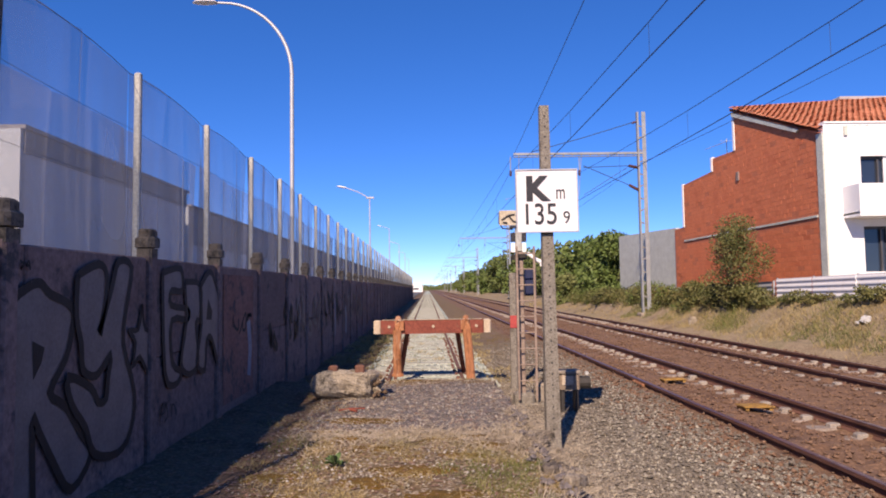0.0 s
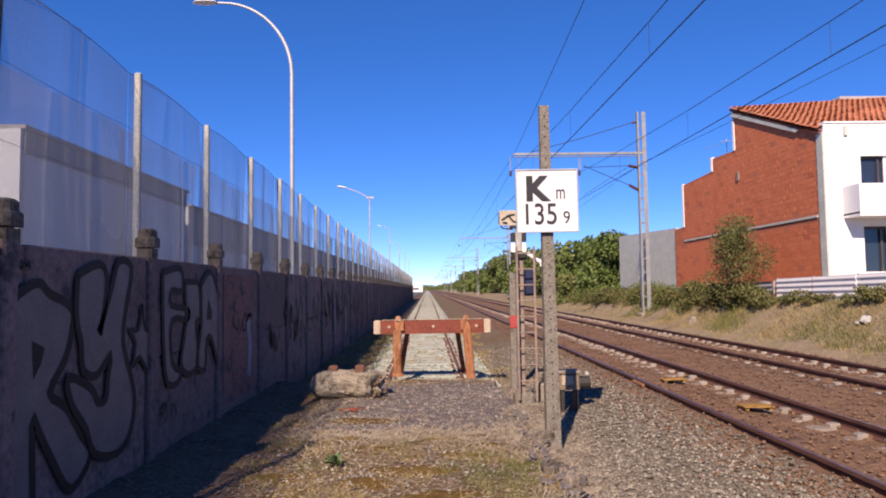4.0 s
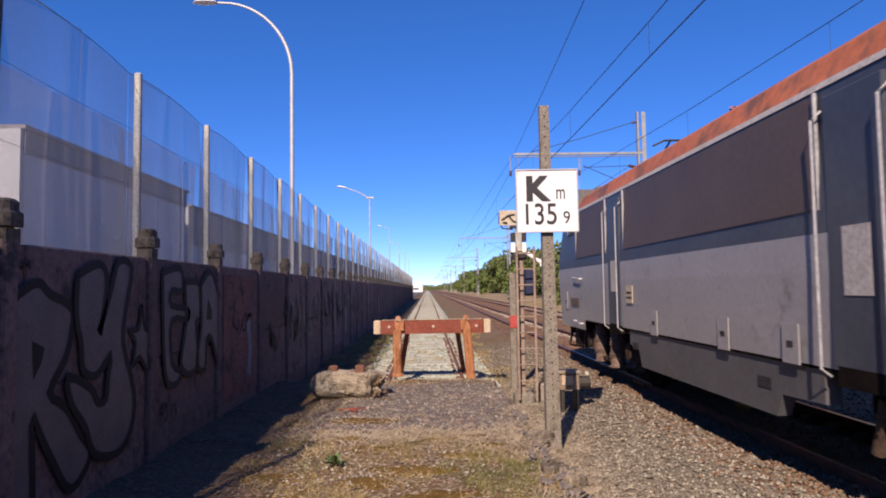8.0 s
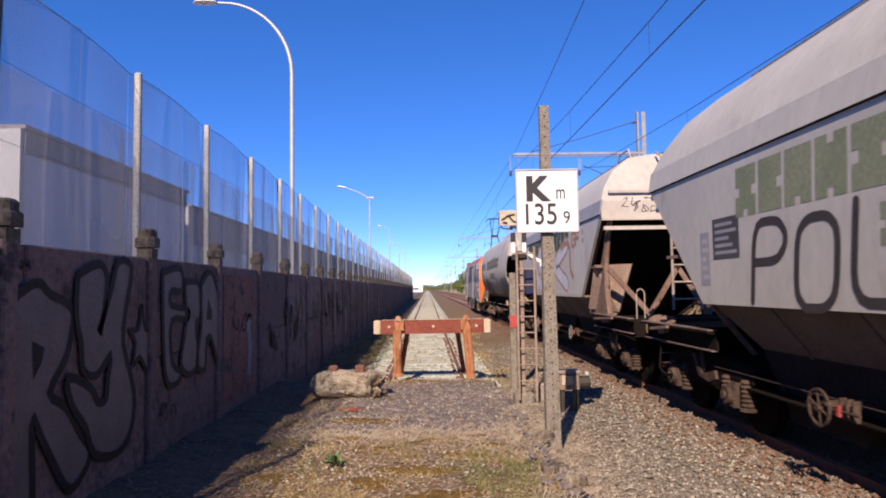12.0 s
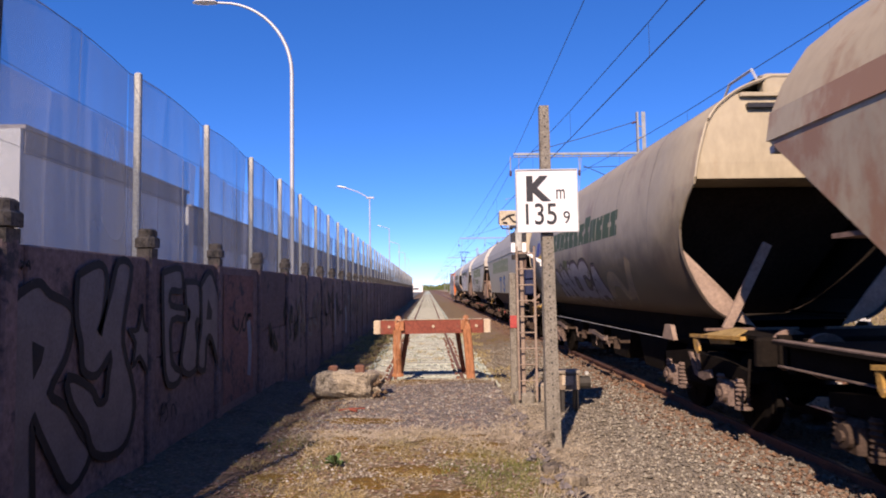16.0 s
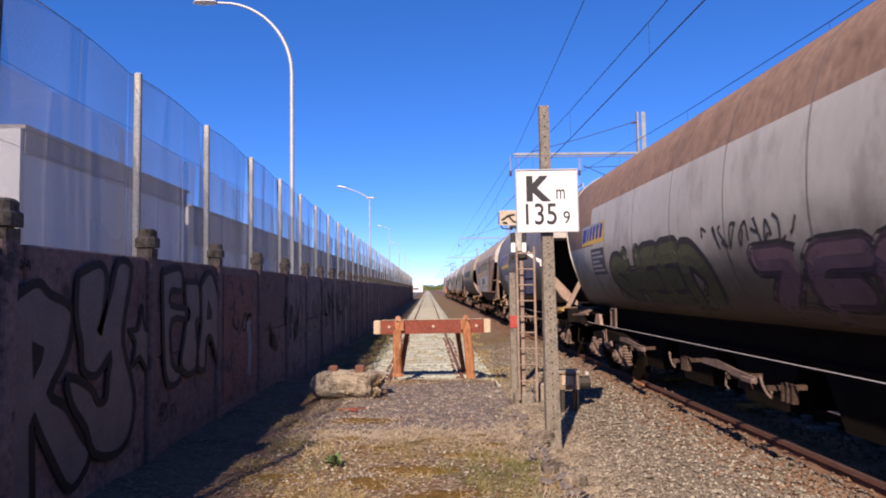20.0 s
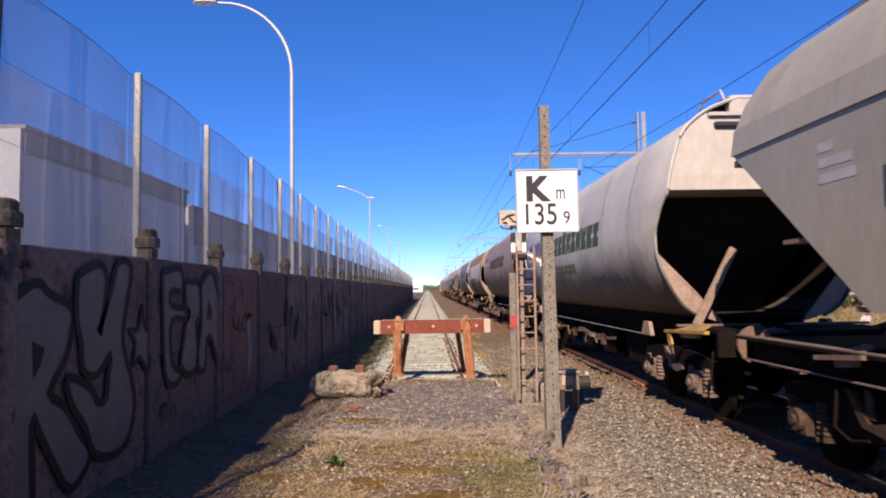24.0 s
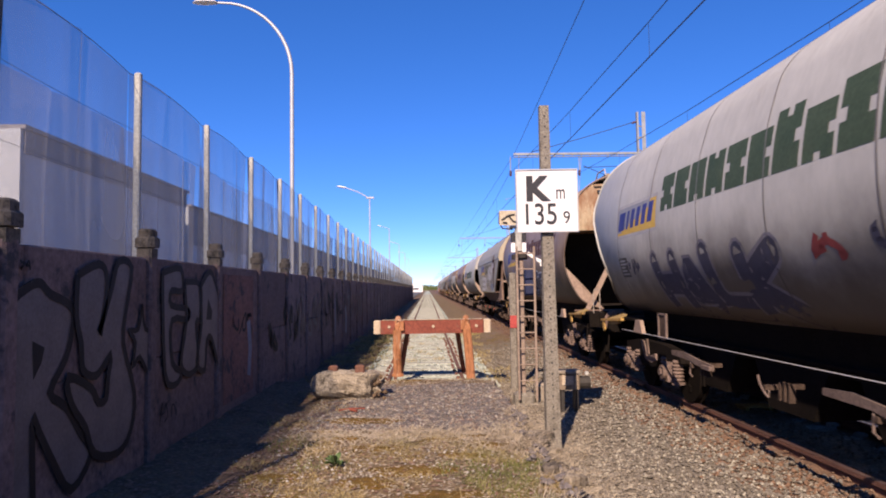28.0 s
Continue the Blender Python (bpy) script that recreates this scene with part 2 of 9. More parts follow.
CORR_GREY = mat("grey_corrugated_sheet", [(0.30, 0.30, 0.30), (0.40, 0.40, 0.40)], 0.6, s=(1.5, 20), bump=0.1)
NET = netting("screen_netting", (0.23, 0.225, 0.225), 0.36)
NET_LOW = netting("screen_netting_lower", (0.42, 0.41, 0.41), 0.40)
HEM = mat("dark_netting_hem", [(0.10, 0.095, 0.10), (0.16, 0.15, 0.155)], 0.9, s=(3, 30), bump=0.1)
BLOCK_CONC = mat("cream_broken_concrete", [(0.191, 0.153, 0.108), (0.331, 0.286, 0.223), (0.267, 0.226, 0.172)], 0.95, s=(5, 40), bump=0.9, bs=50, vary=0.5, speck=((0.083, 0.070, 0.054), 9, 0.3))
YELLOW = mat("yellow_plate", [(0.26, 0.140, 0.030), (0.36, 0.215, 0.055)], 0.85, s=(5, 40), bump=0.4, speck=((0.160, 0.093, 0.035), 9, 0.3))
RED_PAINT = mat("red_paint", [(0.311, 0.037, 0.037), (0.385, 0.067, 0.059)], 0.6, s=(5, 30), bump=0.1)
BLUE_BOX = mat("navy_box", [(0.012, 0.018, 0.054), (0.024, 0.030, 0.078)], 0.5, bump=0.05)
LAMP_GLASS = mat("lamp_glass", [(0.80, 0.80, 0.80), (0.85, 0.85, 0.85)], 0.25, bump=0, vary=0.05)
GRAF_GREY = mat("silver_spray_paint", [(0.132, 0.108, 0.105), (0.180, 0.150, 0.146)], 0.6, s=(3, 30), bump=0.15, vary=0.2)
GRAF_BLACK = mat("black_spray_paint", [(0.012, 0.009, 0.009), (0.022, 0.017, 0.016)], 0.7, s=(3, 30), bump=0.1)
GRAF_LILAC = mat("lilac_spray_paint", [(0.17, 0.18, 0.23), (0.24, 0.25, 0.29)], 0.7, s=(3, 30), bump=0.1)

# ---- mesh tools ----


class Geo:
    """Vertices and faces of one part."""

    def __init__(self):
        self.v, self.f = [], []

    def add(self, verts, faces):
        o = len(self.v)
        self.v.extend([tuple(p) for p in verts])
        self.f.extend([tuple(i + o for i in q) for q in faces])
        return self

    def box(self, c, s, m=None, bev=0.0):
        """A box of size s at c with chamfered upright edges when bev is given."""
        x, y, z = (a / 2 for a in s)
        if bev:
            ring = [(-x + bev, -y), (x - bev, -y), (x, -y + bev), (x, y - bev), (x - bev, y), (-x + bev, y), (-x, y - bev), (-x, -y + bev)]
            b = min(bev, z * 0.5)
            rows = [(-z, 0.0), (z - b, 0.0), (z, b)]
            vs = []
            for zz, inset in rows:
                for px, py in ring:
                    vs.append((px * (1 - inset / max(x, 1e-6)), py * (1 - inset / max(y, 1e-6)), zz))
            fs = [tuple(reversed(range(8))), tuple(range(16, 24))]
            for r in range(2):
                for i in range(8):
                    j = (i + 1) % 8
                    fs.append((r * 8 + i, r * 8 + j, r * 8 + 8 + j, r * 8 + 8 + i))
        else:
            vs = [(sx * x, sy * y, sz * z) for sz in (-1, 1) for sy in (-1, 1) for sx in (-1, 1)]
            fs = [(0, 2, 3, 1), (4, 5, 7, 6), (0, 1, 5, 4), (2, 6, 7, 3), (0, 4, 6, 2), (1, 3, 7, 5)]
        if m is not None:
            vs = [m @ Vector(p) for p in vs]
        return self.add([(p[0] + c[0], p[1] + c[1], p[2] + c[2]) for p in vs], fs)

    def prism(self, poly, axis, a, b):
        """A polygon drawn in the two other axes (in order), stretched from a to b along axis."""
        def put(p, t):
            q = [p[0], p[1]]
            q.insert(axis, t)
            return tuple(q)
        k = len(poly)
        vs = [put(p, a) for p in poly] + [put(p, b) for p in poly]
        fs = [tuple(range(k)), tuple(reversed(range(k, 2 * k)))] + [(i, k + i, k + (i + 1) % k, (i + 1) % k) for i in range(k)]
        return self.add(vs, fs)

    def tube(self, path, r, n=8, r2=None, caps=True):
        """A round rod along a path, its radius going from r to r2."""
        pts = [Vector(p) for p in path]
        r2 = r if r2 is None else r2
        vs, fs = [], []
        for i, p in enumerate(pts):
            d = (pts[min(i + 1, len(pts) - 1)] - pts[max(i - 1, 0)]).normalized()
            u = d.cross(Vector((0, 0, 1)) if abs(d.z) < 0.9 else Vector((1, 0, 0))).normalized()
            w = d.cross(u)
            rr = r + (r2 - r) * i / max(len(pts) - 1, 1)
            for k in range(n):
                a = 2 * math.pi * k / n
                vs.append(p + u * math.cos(a) * rr + w * math.sin(a) * rr)
        for i in range(len(pts) - 1):
            for k in range(n):
                j = (k + 1) % n
                fs.append((i * n + k, i * n + j, i * n + n + j, i * n + n + k))
        if caps:
            fs += [tuple(reversed(range(n))), tuple(range(len(vs) - n, len(vs)))]
        return self.add(vs, fs)

    def disc(self, c, axis, r, depth, n=24, hole=0.0):
        """A short drum round an axis (0, 1, 2), centred at c."""
        d = [0, 0, 0]
        d[axis] = depth / 2
        d = Vector(d)
        if not hole:
            return self.tube([Vector(c) - d, Vector(c) + d], r, n)
        vs, fs = [], []
        o = [i for i in range(3) if i != axis]
        for t in (-1, 1):
            for rr in (r, hole):
                for k in range(n):
                    a = 2 * math.pi * k / n
                    p = Vector(c) + d * t
                    p[o[0]] += rr * math.cos(a)
                    p[o[1]] += rr * math.sin(a)
                    vs.append(p)
        for k in range(n):
            j = (k + 1) % n
            fs += [(k, j, 2 * n + j, 2 * n + k), (n + j, n + k, 3 * n + k, 3 * n + j), (n + k, n + j, j, k), (2 * n + k, 2 * n + j, 3 * n + j, 3 * n + k)]
        return self.add(vs, fs)

    def grid(self, us, ws, fn):
        nu, nw = len(us), len(ws)
        vs = [fn(u, w) for w in ws for u in us]
        fs = [(j * nu + i, j * nu + i + 1, j * nu + nu + i + 1, j * nu + nu + i) for j in range(nw - 1) for i in range(nu - 1)]
        return self.add(vs, fs)

    def ribbon(self, pts, w, fn, lift=0.0, step=0.12):
        """A painted stroke of width w along points in the plane, laid on a surface by fn(u, v, lift)."""
        fine = []
        for a, b in zip(pts, pts[1:]):
            k = max(1, int(math.dist(a, b) / step))
            fine += [(a[0] + (b[0] - a[0]) * i / k, a[1] + (b[1] - a[1]) * i / k) for i in range(k)]
        fine.append(pts[-1])
        n = len(fine)
        vs = []
        for i, p in enumerate(fine):
            a, b = fine[max(i - 1, 0)], fine[min(i + 1, n - 1)]
            d = math.hypot(b[0] - a[0], b[1] - a[1]) or 1
            nx, ny = -(b[1] - a[1]) / d * w / 2, (b[0] - a[0]) / d * w / 2
            if 0 < i < n - 1:
                e1, e2 = (p[0] - a[0], p[1] - a[1]), (b[0] - p[0], b[1] - p[1])
                l1, l2 = math.hypot(*e1) or 1, math.hypot(*e2) or 1
                c = (e1[0] * e2[0] + e1[1] * e2[1]) / (l1 * l2)
                s = 1 / max(0.6, math.sqrt(max(0.0, (1 + c) / 2)))
                nx, ny = nx * s, ny * s
            for q in (-1, 0, 1):
                vs.append(fn(p[0] + nx * q, p[1] + ny * q, lift))
        fs = [(i * 3 + q, i * 3 + q + 1, i * 3 + q + 4, i * 3 + q + 3) for i in range(n - 1) for q in (0, 1)]
        return self.add(vs, fs)

    def patch(self, u0, u1, v0, v1, fn, lift=0.0, skew=0.0, nu=6, nv=6):
        """A painted four-sided patch on a surface; skew leans it."""
        return self.grid([i / nu for i in range(nu + 1)], [j / nv for j in range(nv + 1)],
                         lambda a, b: fn(u0 + (u1 - u0) * a + skew * (b - 0.5) * (v1 - v0), v0 + (v1 - v0) * b, lift))


def mesh_of(name, g, material, smooth=False):
    me = bpy.data.meshes.new(name)
    me.from_pydata(g.v, [], g.f)
    for m in material if isinstance(material, (list, tuple)) else [material]:
        me.materials.append(m)
    if smooth:
        me.polygons.foreach_set("use_smooth", [True] * len(me.polygons))
        me.set_sharp_from_angle(angle=radians(38))
    me.update()
    return me


def fix_normals(me):
    bm = bmesh.new()
    bm.from_mesh(me)
    bmesh.ops.recalc_face_normals(bm, faces=bm.faces)
    bm.to_mesh(me)
    bm.free()


def part(name, g, material, parent=None, label="", smooth=False, at=None):
    """Link a Geo as one mesh object under its thing."""
    me = mesh_of(name, g, material, smooth)
    if len(me.polygons) < 3000:
        fix_normals(me)
    ob = new(name, me)
    ob.parent = parent
    if at is not None:
        ob.matrix_basis = at
    return tagged(ob, label)


def piece(name, me, parent, at, label=""):
    """Another object on a mesh that is already made."""
    ob = new(name, me)
    ob.parent = parent
    ob.matrix_basis = at
    return tagged(ob, label)


def thing(name, label, category, group="", at=None, kind=""):
    ob = new(name)
    ob.empty_display_size = 0.3
    if at is not None:
        ob.matrix_basis = at
    return tagged(ob, label, category, group, kind)


def rnd(a, b):
    return random.uniform(a, b)


def smoothstep(a, b, x):
    t = min(1.0, max(0.0, (x - a) / (b - a)))
    return t * t * (3 - 2 * t)


# Strokes of capital letters on a grid 4 wide and 6 high: points as digit pairs, strokes by a slash.
STROKES = {"A": "00 26 40/12 32", "B": "00 06 36 45 43 33 03/33 42 41 30 00", "C": "45 36 16 05 01 10 30 41", "E": "46 06 00 40/03 33", "G": "45 36 16 05 01 10 30 41 43 23",
           "K": "00 06/46 03 40", "L": "06 00 40", "M": "00 06 23 46 40", "N": "00 06 40 46", "O": "10 01 05 16 36 45 41 30 10", "P": "00 06 36 45 44 33 03", "R": "00 06 36 45 44 33 03/23 40",
           "S": "45 36 16 05 04 42 41 30 10 01", "Y": "23 20/06 23 46", "Z": "06 46 00 40", "D": "00 06 26 44 42 20 00", "F": "46 06 00/03 33", "T": "06 46/26 20", "I": "00 06", "V": "06 20 46", "H": "00 06/40 46/03 43", "U": "06 01 10 30 41 46", "W": "06 10 23 30 46"}


def rounded(pts, times=2):
    """A line with its corners cut off."""
    for _ in range(times):
        out = [pts[0]]
        for a, b in zip(pts, pts[1:]):
            out += [(a[0] * 0.8 + b[0] * 0.2, a[1] * 0.8 + b[1] * 0.2), (a[0] * 0.2 + b[0] * 0.8, a[1] * 0.2 + b[1] * 0.8)]
        pts = out + [pts[-1]]
    return pts


def sprayed(g, word, u, v, high, wide, w, fn, lift=0.0, slant=0.0, gap=0.35, seed=1):
    """Letters in spray strokes from (u, v) on."""
    r = random.Random(seed)
    for k, ch in enumerate(word):
        if ch != " ":
            jog, dy = r.uniform(-0.06, 0.06) * wide, r.uniform(-0.06, 0.06) * high
            for i, st in enumerate(STROKES[ch].split("/")):
                pts = [(u + jog + int(d[0]) / 4 * wide + slant * int(d[1]) / 6 * high, v + dy + int(d[1]) / 6 * high) for d in st.split()]
                g.ribbon(rounded(pts), w, fn, lift + 0.001 * i + 0.0005 * (k % 2))
                for j, p in enumerate((pts[0], pts[-1])):
                    ring = [fn(p[0] + math.cos(a) * w / 2, p[1] + math.sin(a) * w / 2, lift + 0.001 * i + 0.0003 * (j + 1)) for a in [math.pi * q / 5 for q in range(10)]]
                    g.add(ring, [tuple(range(10))])
        u += wide * (1 + gap)
    return g

# ---- ground ----
NEAR_AXIS, FAR_AXIS = 4.716, 8.57   # axes of the two main tracks
SIDING_AXIS = -0.06
GAUGE = 1.507                        # between rail centres
WALL_X = -2.83                       # the wall's face on the track side


def wob(x, y, s, a):
    return noise.noise((x * s, y * s, 3.7)) * a


def h_ground(x, y):
    """The sheet under everything; it rises to a low bank beyond the tracks."""
    bank = 1.25 * smoothstep(11.2, 13.6, x) * (1 - 0.45 * smoothstep(35, 60, y))
    return -0.42 + (bank + 0.36) * smoothstep(10.2, 11.2, x) + wob(x, y, 0.6, 0.05) * smoothstep(10.5, 11.5, x)


def spaced(*spans):
    """Grid lines: (from, to, step) one after another."""
    out = []
    for a, b, st in spans:
        k = max(1, round((b - a) / st))
        out += [a + (b - a) * i / k for i in range(k)]
    return out + [spans[-1][1]]


YS = spaced((-200, -20, 20), (-20, 2, 1.0), (2, 24, 0.16), (24, 60, 0.6), (60, 160, 3), (160, 600, 22), (600, 3000, 300))
ground = part("ground", Geo().grid(spaced((-2500, -60, 305), (-60, 10, 10), (10, 16, 0.25), (16, 60, 6), (60, 2500, 305)), YS, lambda x, y: (x, y, h_ground(x, y))), EARTH)
tagged(ground, "dry earth with sparse yellow grass", "ground", kind="structure")


def h_main(x, y):
    """Ballast of the two main tracks, its shoulders falling to both sides."""
    z = -0.145
    z -= 0.10 * smoothstep(3.3, 1.9, x) + 0.25 * smoothstep(10.0, 11.0, x)
    for ax in (NEAR_AXIS, FAR_AXIS):
        z += 0.045 * math.exp(-((x - ax + 0.45) / 0.55) ** 4) - 0.035 * math.exp(-((x - ax - 0.50) / 0.20) ** 2)
    return z + wob(x, y, 2.1, 0.025) + wob(x, y, 9, 0.03)


main_bed = part("ballast_bed", Geo().grid(spaced((1.25, 3.9, 0.07), (3.9, 11.3, 0.14)), YS, lambda x, y: (x, y, h_main(x, y))), [GRAVEL, BALLAST, BALLAST_BROWN, PLATFORM])
tagged(main_bed, "rust-brown stone ballast under the main tracks", "ballast", kind="structure")
cx = [sum(main_bed.data.vertices[i].co.x for i in f.vertices) / 4 + 0.30 * noise.noise(main_bed.data.vertices[f.vertices[0]].co * 1.3) + 0.25 * noise.noise(main_bed.data.vertices[f.vertices[0]].co * 6.0) for f in main_bed.data.polygons]
main_bed.data.polygons.foreach_set("material_index", [(0 if f.center.y < 13.2 + 3 * (x % 0.3) else 3) if x < 3.05 else (1 if x < 4.2 else 2) for x, f in zip(cx, main_bed.data.polygons)])


def h_siding(x, y):
    return -0.14 - 0.12 * smoothstep(1.1, 1.5, abs(x - SIDING_AXIS)) + wob(x, y, 9, 0.025)


siding_bed = part("siding_bed", Geo().grid(spaced((-1.7, 1.6, 0.11)), [y for y in YS if 13.6 < y < 700], lambda x, y: (x, y, h_siding(x, y))), BALLAST_GREY)
tagged(siding_bed, "pale grey stone ballast of the disused siding", "ballast", kind="structure")
verge = part("verge", Geo().grid(spaced((WALL_X - 0.1, 1.7, 0.15)), [y for y in YS if 12.5 < y < 700], lambda x, y: (x, y, -0.20 - 0.18 * smoothstep(0.9, 1.7, x) + wob(x, y, 1.3, 0.06))), [EARTH, SOIL])
verge.data.polygons.foreach_set("material_index", [1 if f.center.x < -1.35 + 0.5 * noise.noise(f.center * 0.9) else 0 for f in verge.data.polygons])
tagged(verge, "dry weedy verge between wall and siding", "verge", kind="structure")


def h_platform(x, y):
    edge = smoothstep(1.22, 1.34, x + wob(x, y, 1.6, 0.12))
    end = smoothstep(12.9, 13.7, y + wob(x, y, 1.1, 0.4))
    return 0.03 - 0.30 * edge - 0.22 * end + wob(x, y, 0.8, 0.03) + wob(x, y, 5, 0.018) + 0.05 * smoothstep(-1.9, -2.7, x)


platform = part("old_platform", Geo().grid(spaced((WALL_X - 0.1, 0.6, 0.09), (0.6, 1.6, 0.03)), [y for y in YS if y < 13.9], lambda x, y: (x, y, h_platform(x, y))), [PLATFORM, PATCH, SOIL])
tagged(platform, "old earth-and-asphalt platform with moss and straw", "platform", kind="structure")
patch_ids = []
for f in platform.data.polygons:
    c = platform.data.vertices[f.vertices[0]].co
    e = noise.noise((c.x * 0.9, c.y * 0.9, 9.0)) * 0.9 + noise.noise((c.x * 4, c.y * 4, 2.0)) * 0.3
    soil = c.x < -1.72 + e * 0.22 + 0.10 * smoothstep(7, 5, c.y)
    patch_ids.append(2 if soil else 1 if -1.7 + e * 0.5 < c.x < 1.25 and 8.3 + e < c.y < 12.3 + 0.5 * e else 0)
platform.data.polygons.foreach_set("material_index", patch_ids)
yard = part("yard", Geo().grid([-60, -30, -12, WALL_X - 0.16], [-60, 0, 30, 60, 120, 400], lambda x, y: (x, y, -0.05)), YARD)
tagged(yard, "asphalt yard behind the wall", "yard", kind="structure")

# ---- tracks ----


def rail_profile(ax):
    """The outline of a rail about its axis, head at z = 0."""
    half = [(0.036, 0.0), (0.036, -0.035), (0.009, -0.05), (0.009, -0.13), (0.07, -0.145), (0.07, -0.155)]
    return [(ax + x, z) for x, z in half] + [(ax - x, z) for x, z in reversed(half)]


def track(name, axis, y0, y1, top, sleeper_mat, label, drop=0.0, bright=True, bare=()):
    tr = thing(name, label, "railway track", kind="structure")
    for side in (-1, 1):
        ax = axis + side * GAUGE / 2
        rail = part("rail", Geo().prism([(x, z + top) for x, z in rail_profile(ax)], 1, y0, y1), RAIL_SIDE, tr)
        if bright:
            g = Geo().grid([ax - 0.034, ax - 0.02, ax + 0.02, ax + 0.034], [y0, y1], lambda x, y: (x, y, top + 0.0045 - 0.002 * (abs(x - ax) > 0.03)))
            part("running_face", g, RAIL_TOP, rail, "worn bright running face")
    g = Geo().box((0, 0, -0.09), (2.4, 0.26, 0.18), bev=0.025)
    near = mesh_of("sleeper", g, sleeper_mat)
    top_me = mesh_of("bare_top", Geo().box((0, 0, -0.03), (0.15, 0.17, 0.06), bev=0.04), SLEEPER_TOP)
    clip = Geo()
    for side in (-1, 1):
        for k in (-1, 1):
            clip.box((side * GAUGE / 2 + k * 0.105, 0, 0.02), (0.07, 0.13, 0.05), bev=0.012)
    clips = mesh_of("rail_fastening", clip, RAIL_SIDE)
    rest = Geo()
    k = 0
    y = max(y0, -6.0)
    while y < min(y1, 230):
        m = pose(axis + rnd(-0.02, 0.02), y, top - 0.145 - drop + rnd(-0.012, 0.012), 0, rnd(-0.6, 0.6), rnd(-0.7, 0.7))
        if y < 66:
            sl = piece("sleeper", near, tr, m)
            if y < 26:
                piece("rail_fastening", clips, sl, Matrix.Identity(4))
            if 2 < y < 50:
                for dx in bare if random.random() < 0.9 else ():
                    piece("bare_top", top_me, sl, pose(dx + rnd(-0.025, 0.025), rnd(-0.02, 0.02), 0.046 + drop + rnd(-0.010, 0.004), rnd(-2, 2), rnd(-2, 2), rnd(-5, 5)))
        else:
            rest.box((axis, y, top - 0.235 - drop), (2.4, 0.26, 0.18))
        y += 0.6
        k += 1
    tagged(part("far_sleepers", rest, sleeper_mat, tr), "distant sleepers", kind="stuff")
    return tr


track("track_near", NEAR_AXIS, -160, 1400, 0.0, SLEEPER, "rusty main-line track on concrete sleepers in ballast", drop=0.012, bare=(0.63,))
track("track_far", FAR_AXIS, -160, 1400, 0.0, SLEEPER, "second main-line track on concrete sleepers in ballast", drop=0.008, bare=(0.67, -0.96))
track("track_siding", SIDING_AXIS, 13.6, 640, -0.06, WOOD_SLEEPER, "disused siding track with rusty rails", bright=False, drop=-0.10)
joint = part("rail_joint", Geo().box((NEAR_AXIS - GAUGE / 2 - 0.052, 12.7, -0.075), (0.045, 0.62, 0.085), bev=0.01).box((NEAR_AXIS - GAUGE / 2 + 0.052, 12.7, -0.075), (0.045, 0.62, 0.085), bev=0.01), RUST)
tagged(joint, "rusty fishplates bolted to the rail's joint", "rail joint")
for k in range(4):
    part("bolt", Geo().disc((NEAR_AXIS - GAUGE / 2 - 0.085, 12.48 + 0.147 * k, -0.075), 0, 0.018, 0.03, 8), DARK_STEEL, joint)
for x, y in ((4.84, 10.1), (4.70, 13.1)):
    pl = part("track_plate", Geo().box((0, 0, 0.0), (0.44, 0.42, 0.018), bev=0.008).box((-0.17, 0, -0.03), (0.05, 0.36, 0.05)).box((0.17, 0, -0.03), (0.05, 0.36, 0.05)).box((0.02, -0.1, 0.012), (0.30, 0.02, 0.012)), YELLOW, at=pose(x, y, -0.045, -3, rnd(-2, 2), rnd(-6, 6)))
    tagged(pl, "ochre-yellow weathered plate between the rails", "plate", group="plates between the rails")

# ---- the wall of concrete panels, with pillars ----
BAY = 2.235
WALL_Y0 = 4.62 - 5 * BAY
BAYS = 62
wall = thing("wall_left", "dark painted concrete panel wall covered in graffiti", "wall", kind="structure")
low = mesh_of("wall_panel", Geo().box((0, 0, 0), (0.07, BAY - 0.19, 1.02), bev=0.015), PANEL)


def pillar_y(k):
    """The bay that holds the large letters is a little longer than the rest."""
    return WALL_Y0 + k * BAY + (0.14 if k > 5 else 0.0)


for j in range(2):
    piece("wall_panel", low, wall, pose(WALL_X - 0.055, pillar_y(5) + BAY / 2, 0.58 + j * 1.025))
for k in range(BAYS):
    y = pillar_y(k + 1) - 0.5 * BAY
    for j in range(2):
        pn = piece("wall_panel", low, wall, pose(WALL_X - 0.035 + rnd(-0.006, 0.006), y, 0.58 + j * 1.025))
    part("wall_footing", Geo().box((WALL_X - 0.04, y, -0.1), (0.12, BAY, 0.36)), PANEL, wall) if k == 0 else None
foot = mesh_of("wall_footing", Geo().box((0, 0, 0), (0.10, BAY - 0.2, 0.36)), PANEL)
for k in range(1, BAYS):
    piece("wall_footing", foot, wall, pose(WALL_X - 0.045, WALL_Y0 + (k + 0.5) * BAY, -0.108))
g = Geo().box((0, 0, 0.9), (0.15, 0.17, 2.5), bev=0.02)
pillar = mesh_of("pillar", g, PANEL)
g = Geo().box((0, 0, 0.06), (0.20, 0.21, 0.12), bev=0.03).box((0, 0, 0.15), (0.16, 0.17, 0.08), bev=0.03).box((0, 0, -0.06), (0.15, 0.17, 0.1))
cap = mesh_of("pillar_cap", g, CAP_CONC)
for k in range(BAYS + 1):
    pl = piece("pillar", pillar, wall, pose(WALL_X - 0.03, pillar_y(k), 0))
    piece("pillar_cap", cap, pl, pose(0, 0, 2.22, 0, 0, rnd(-3, 3)))

# paint on the wall


def on_wall(u, v, lift):
    return (WALL_X + 0.012 + lift, u, v)


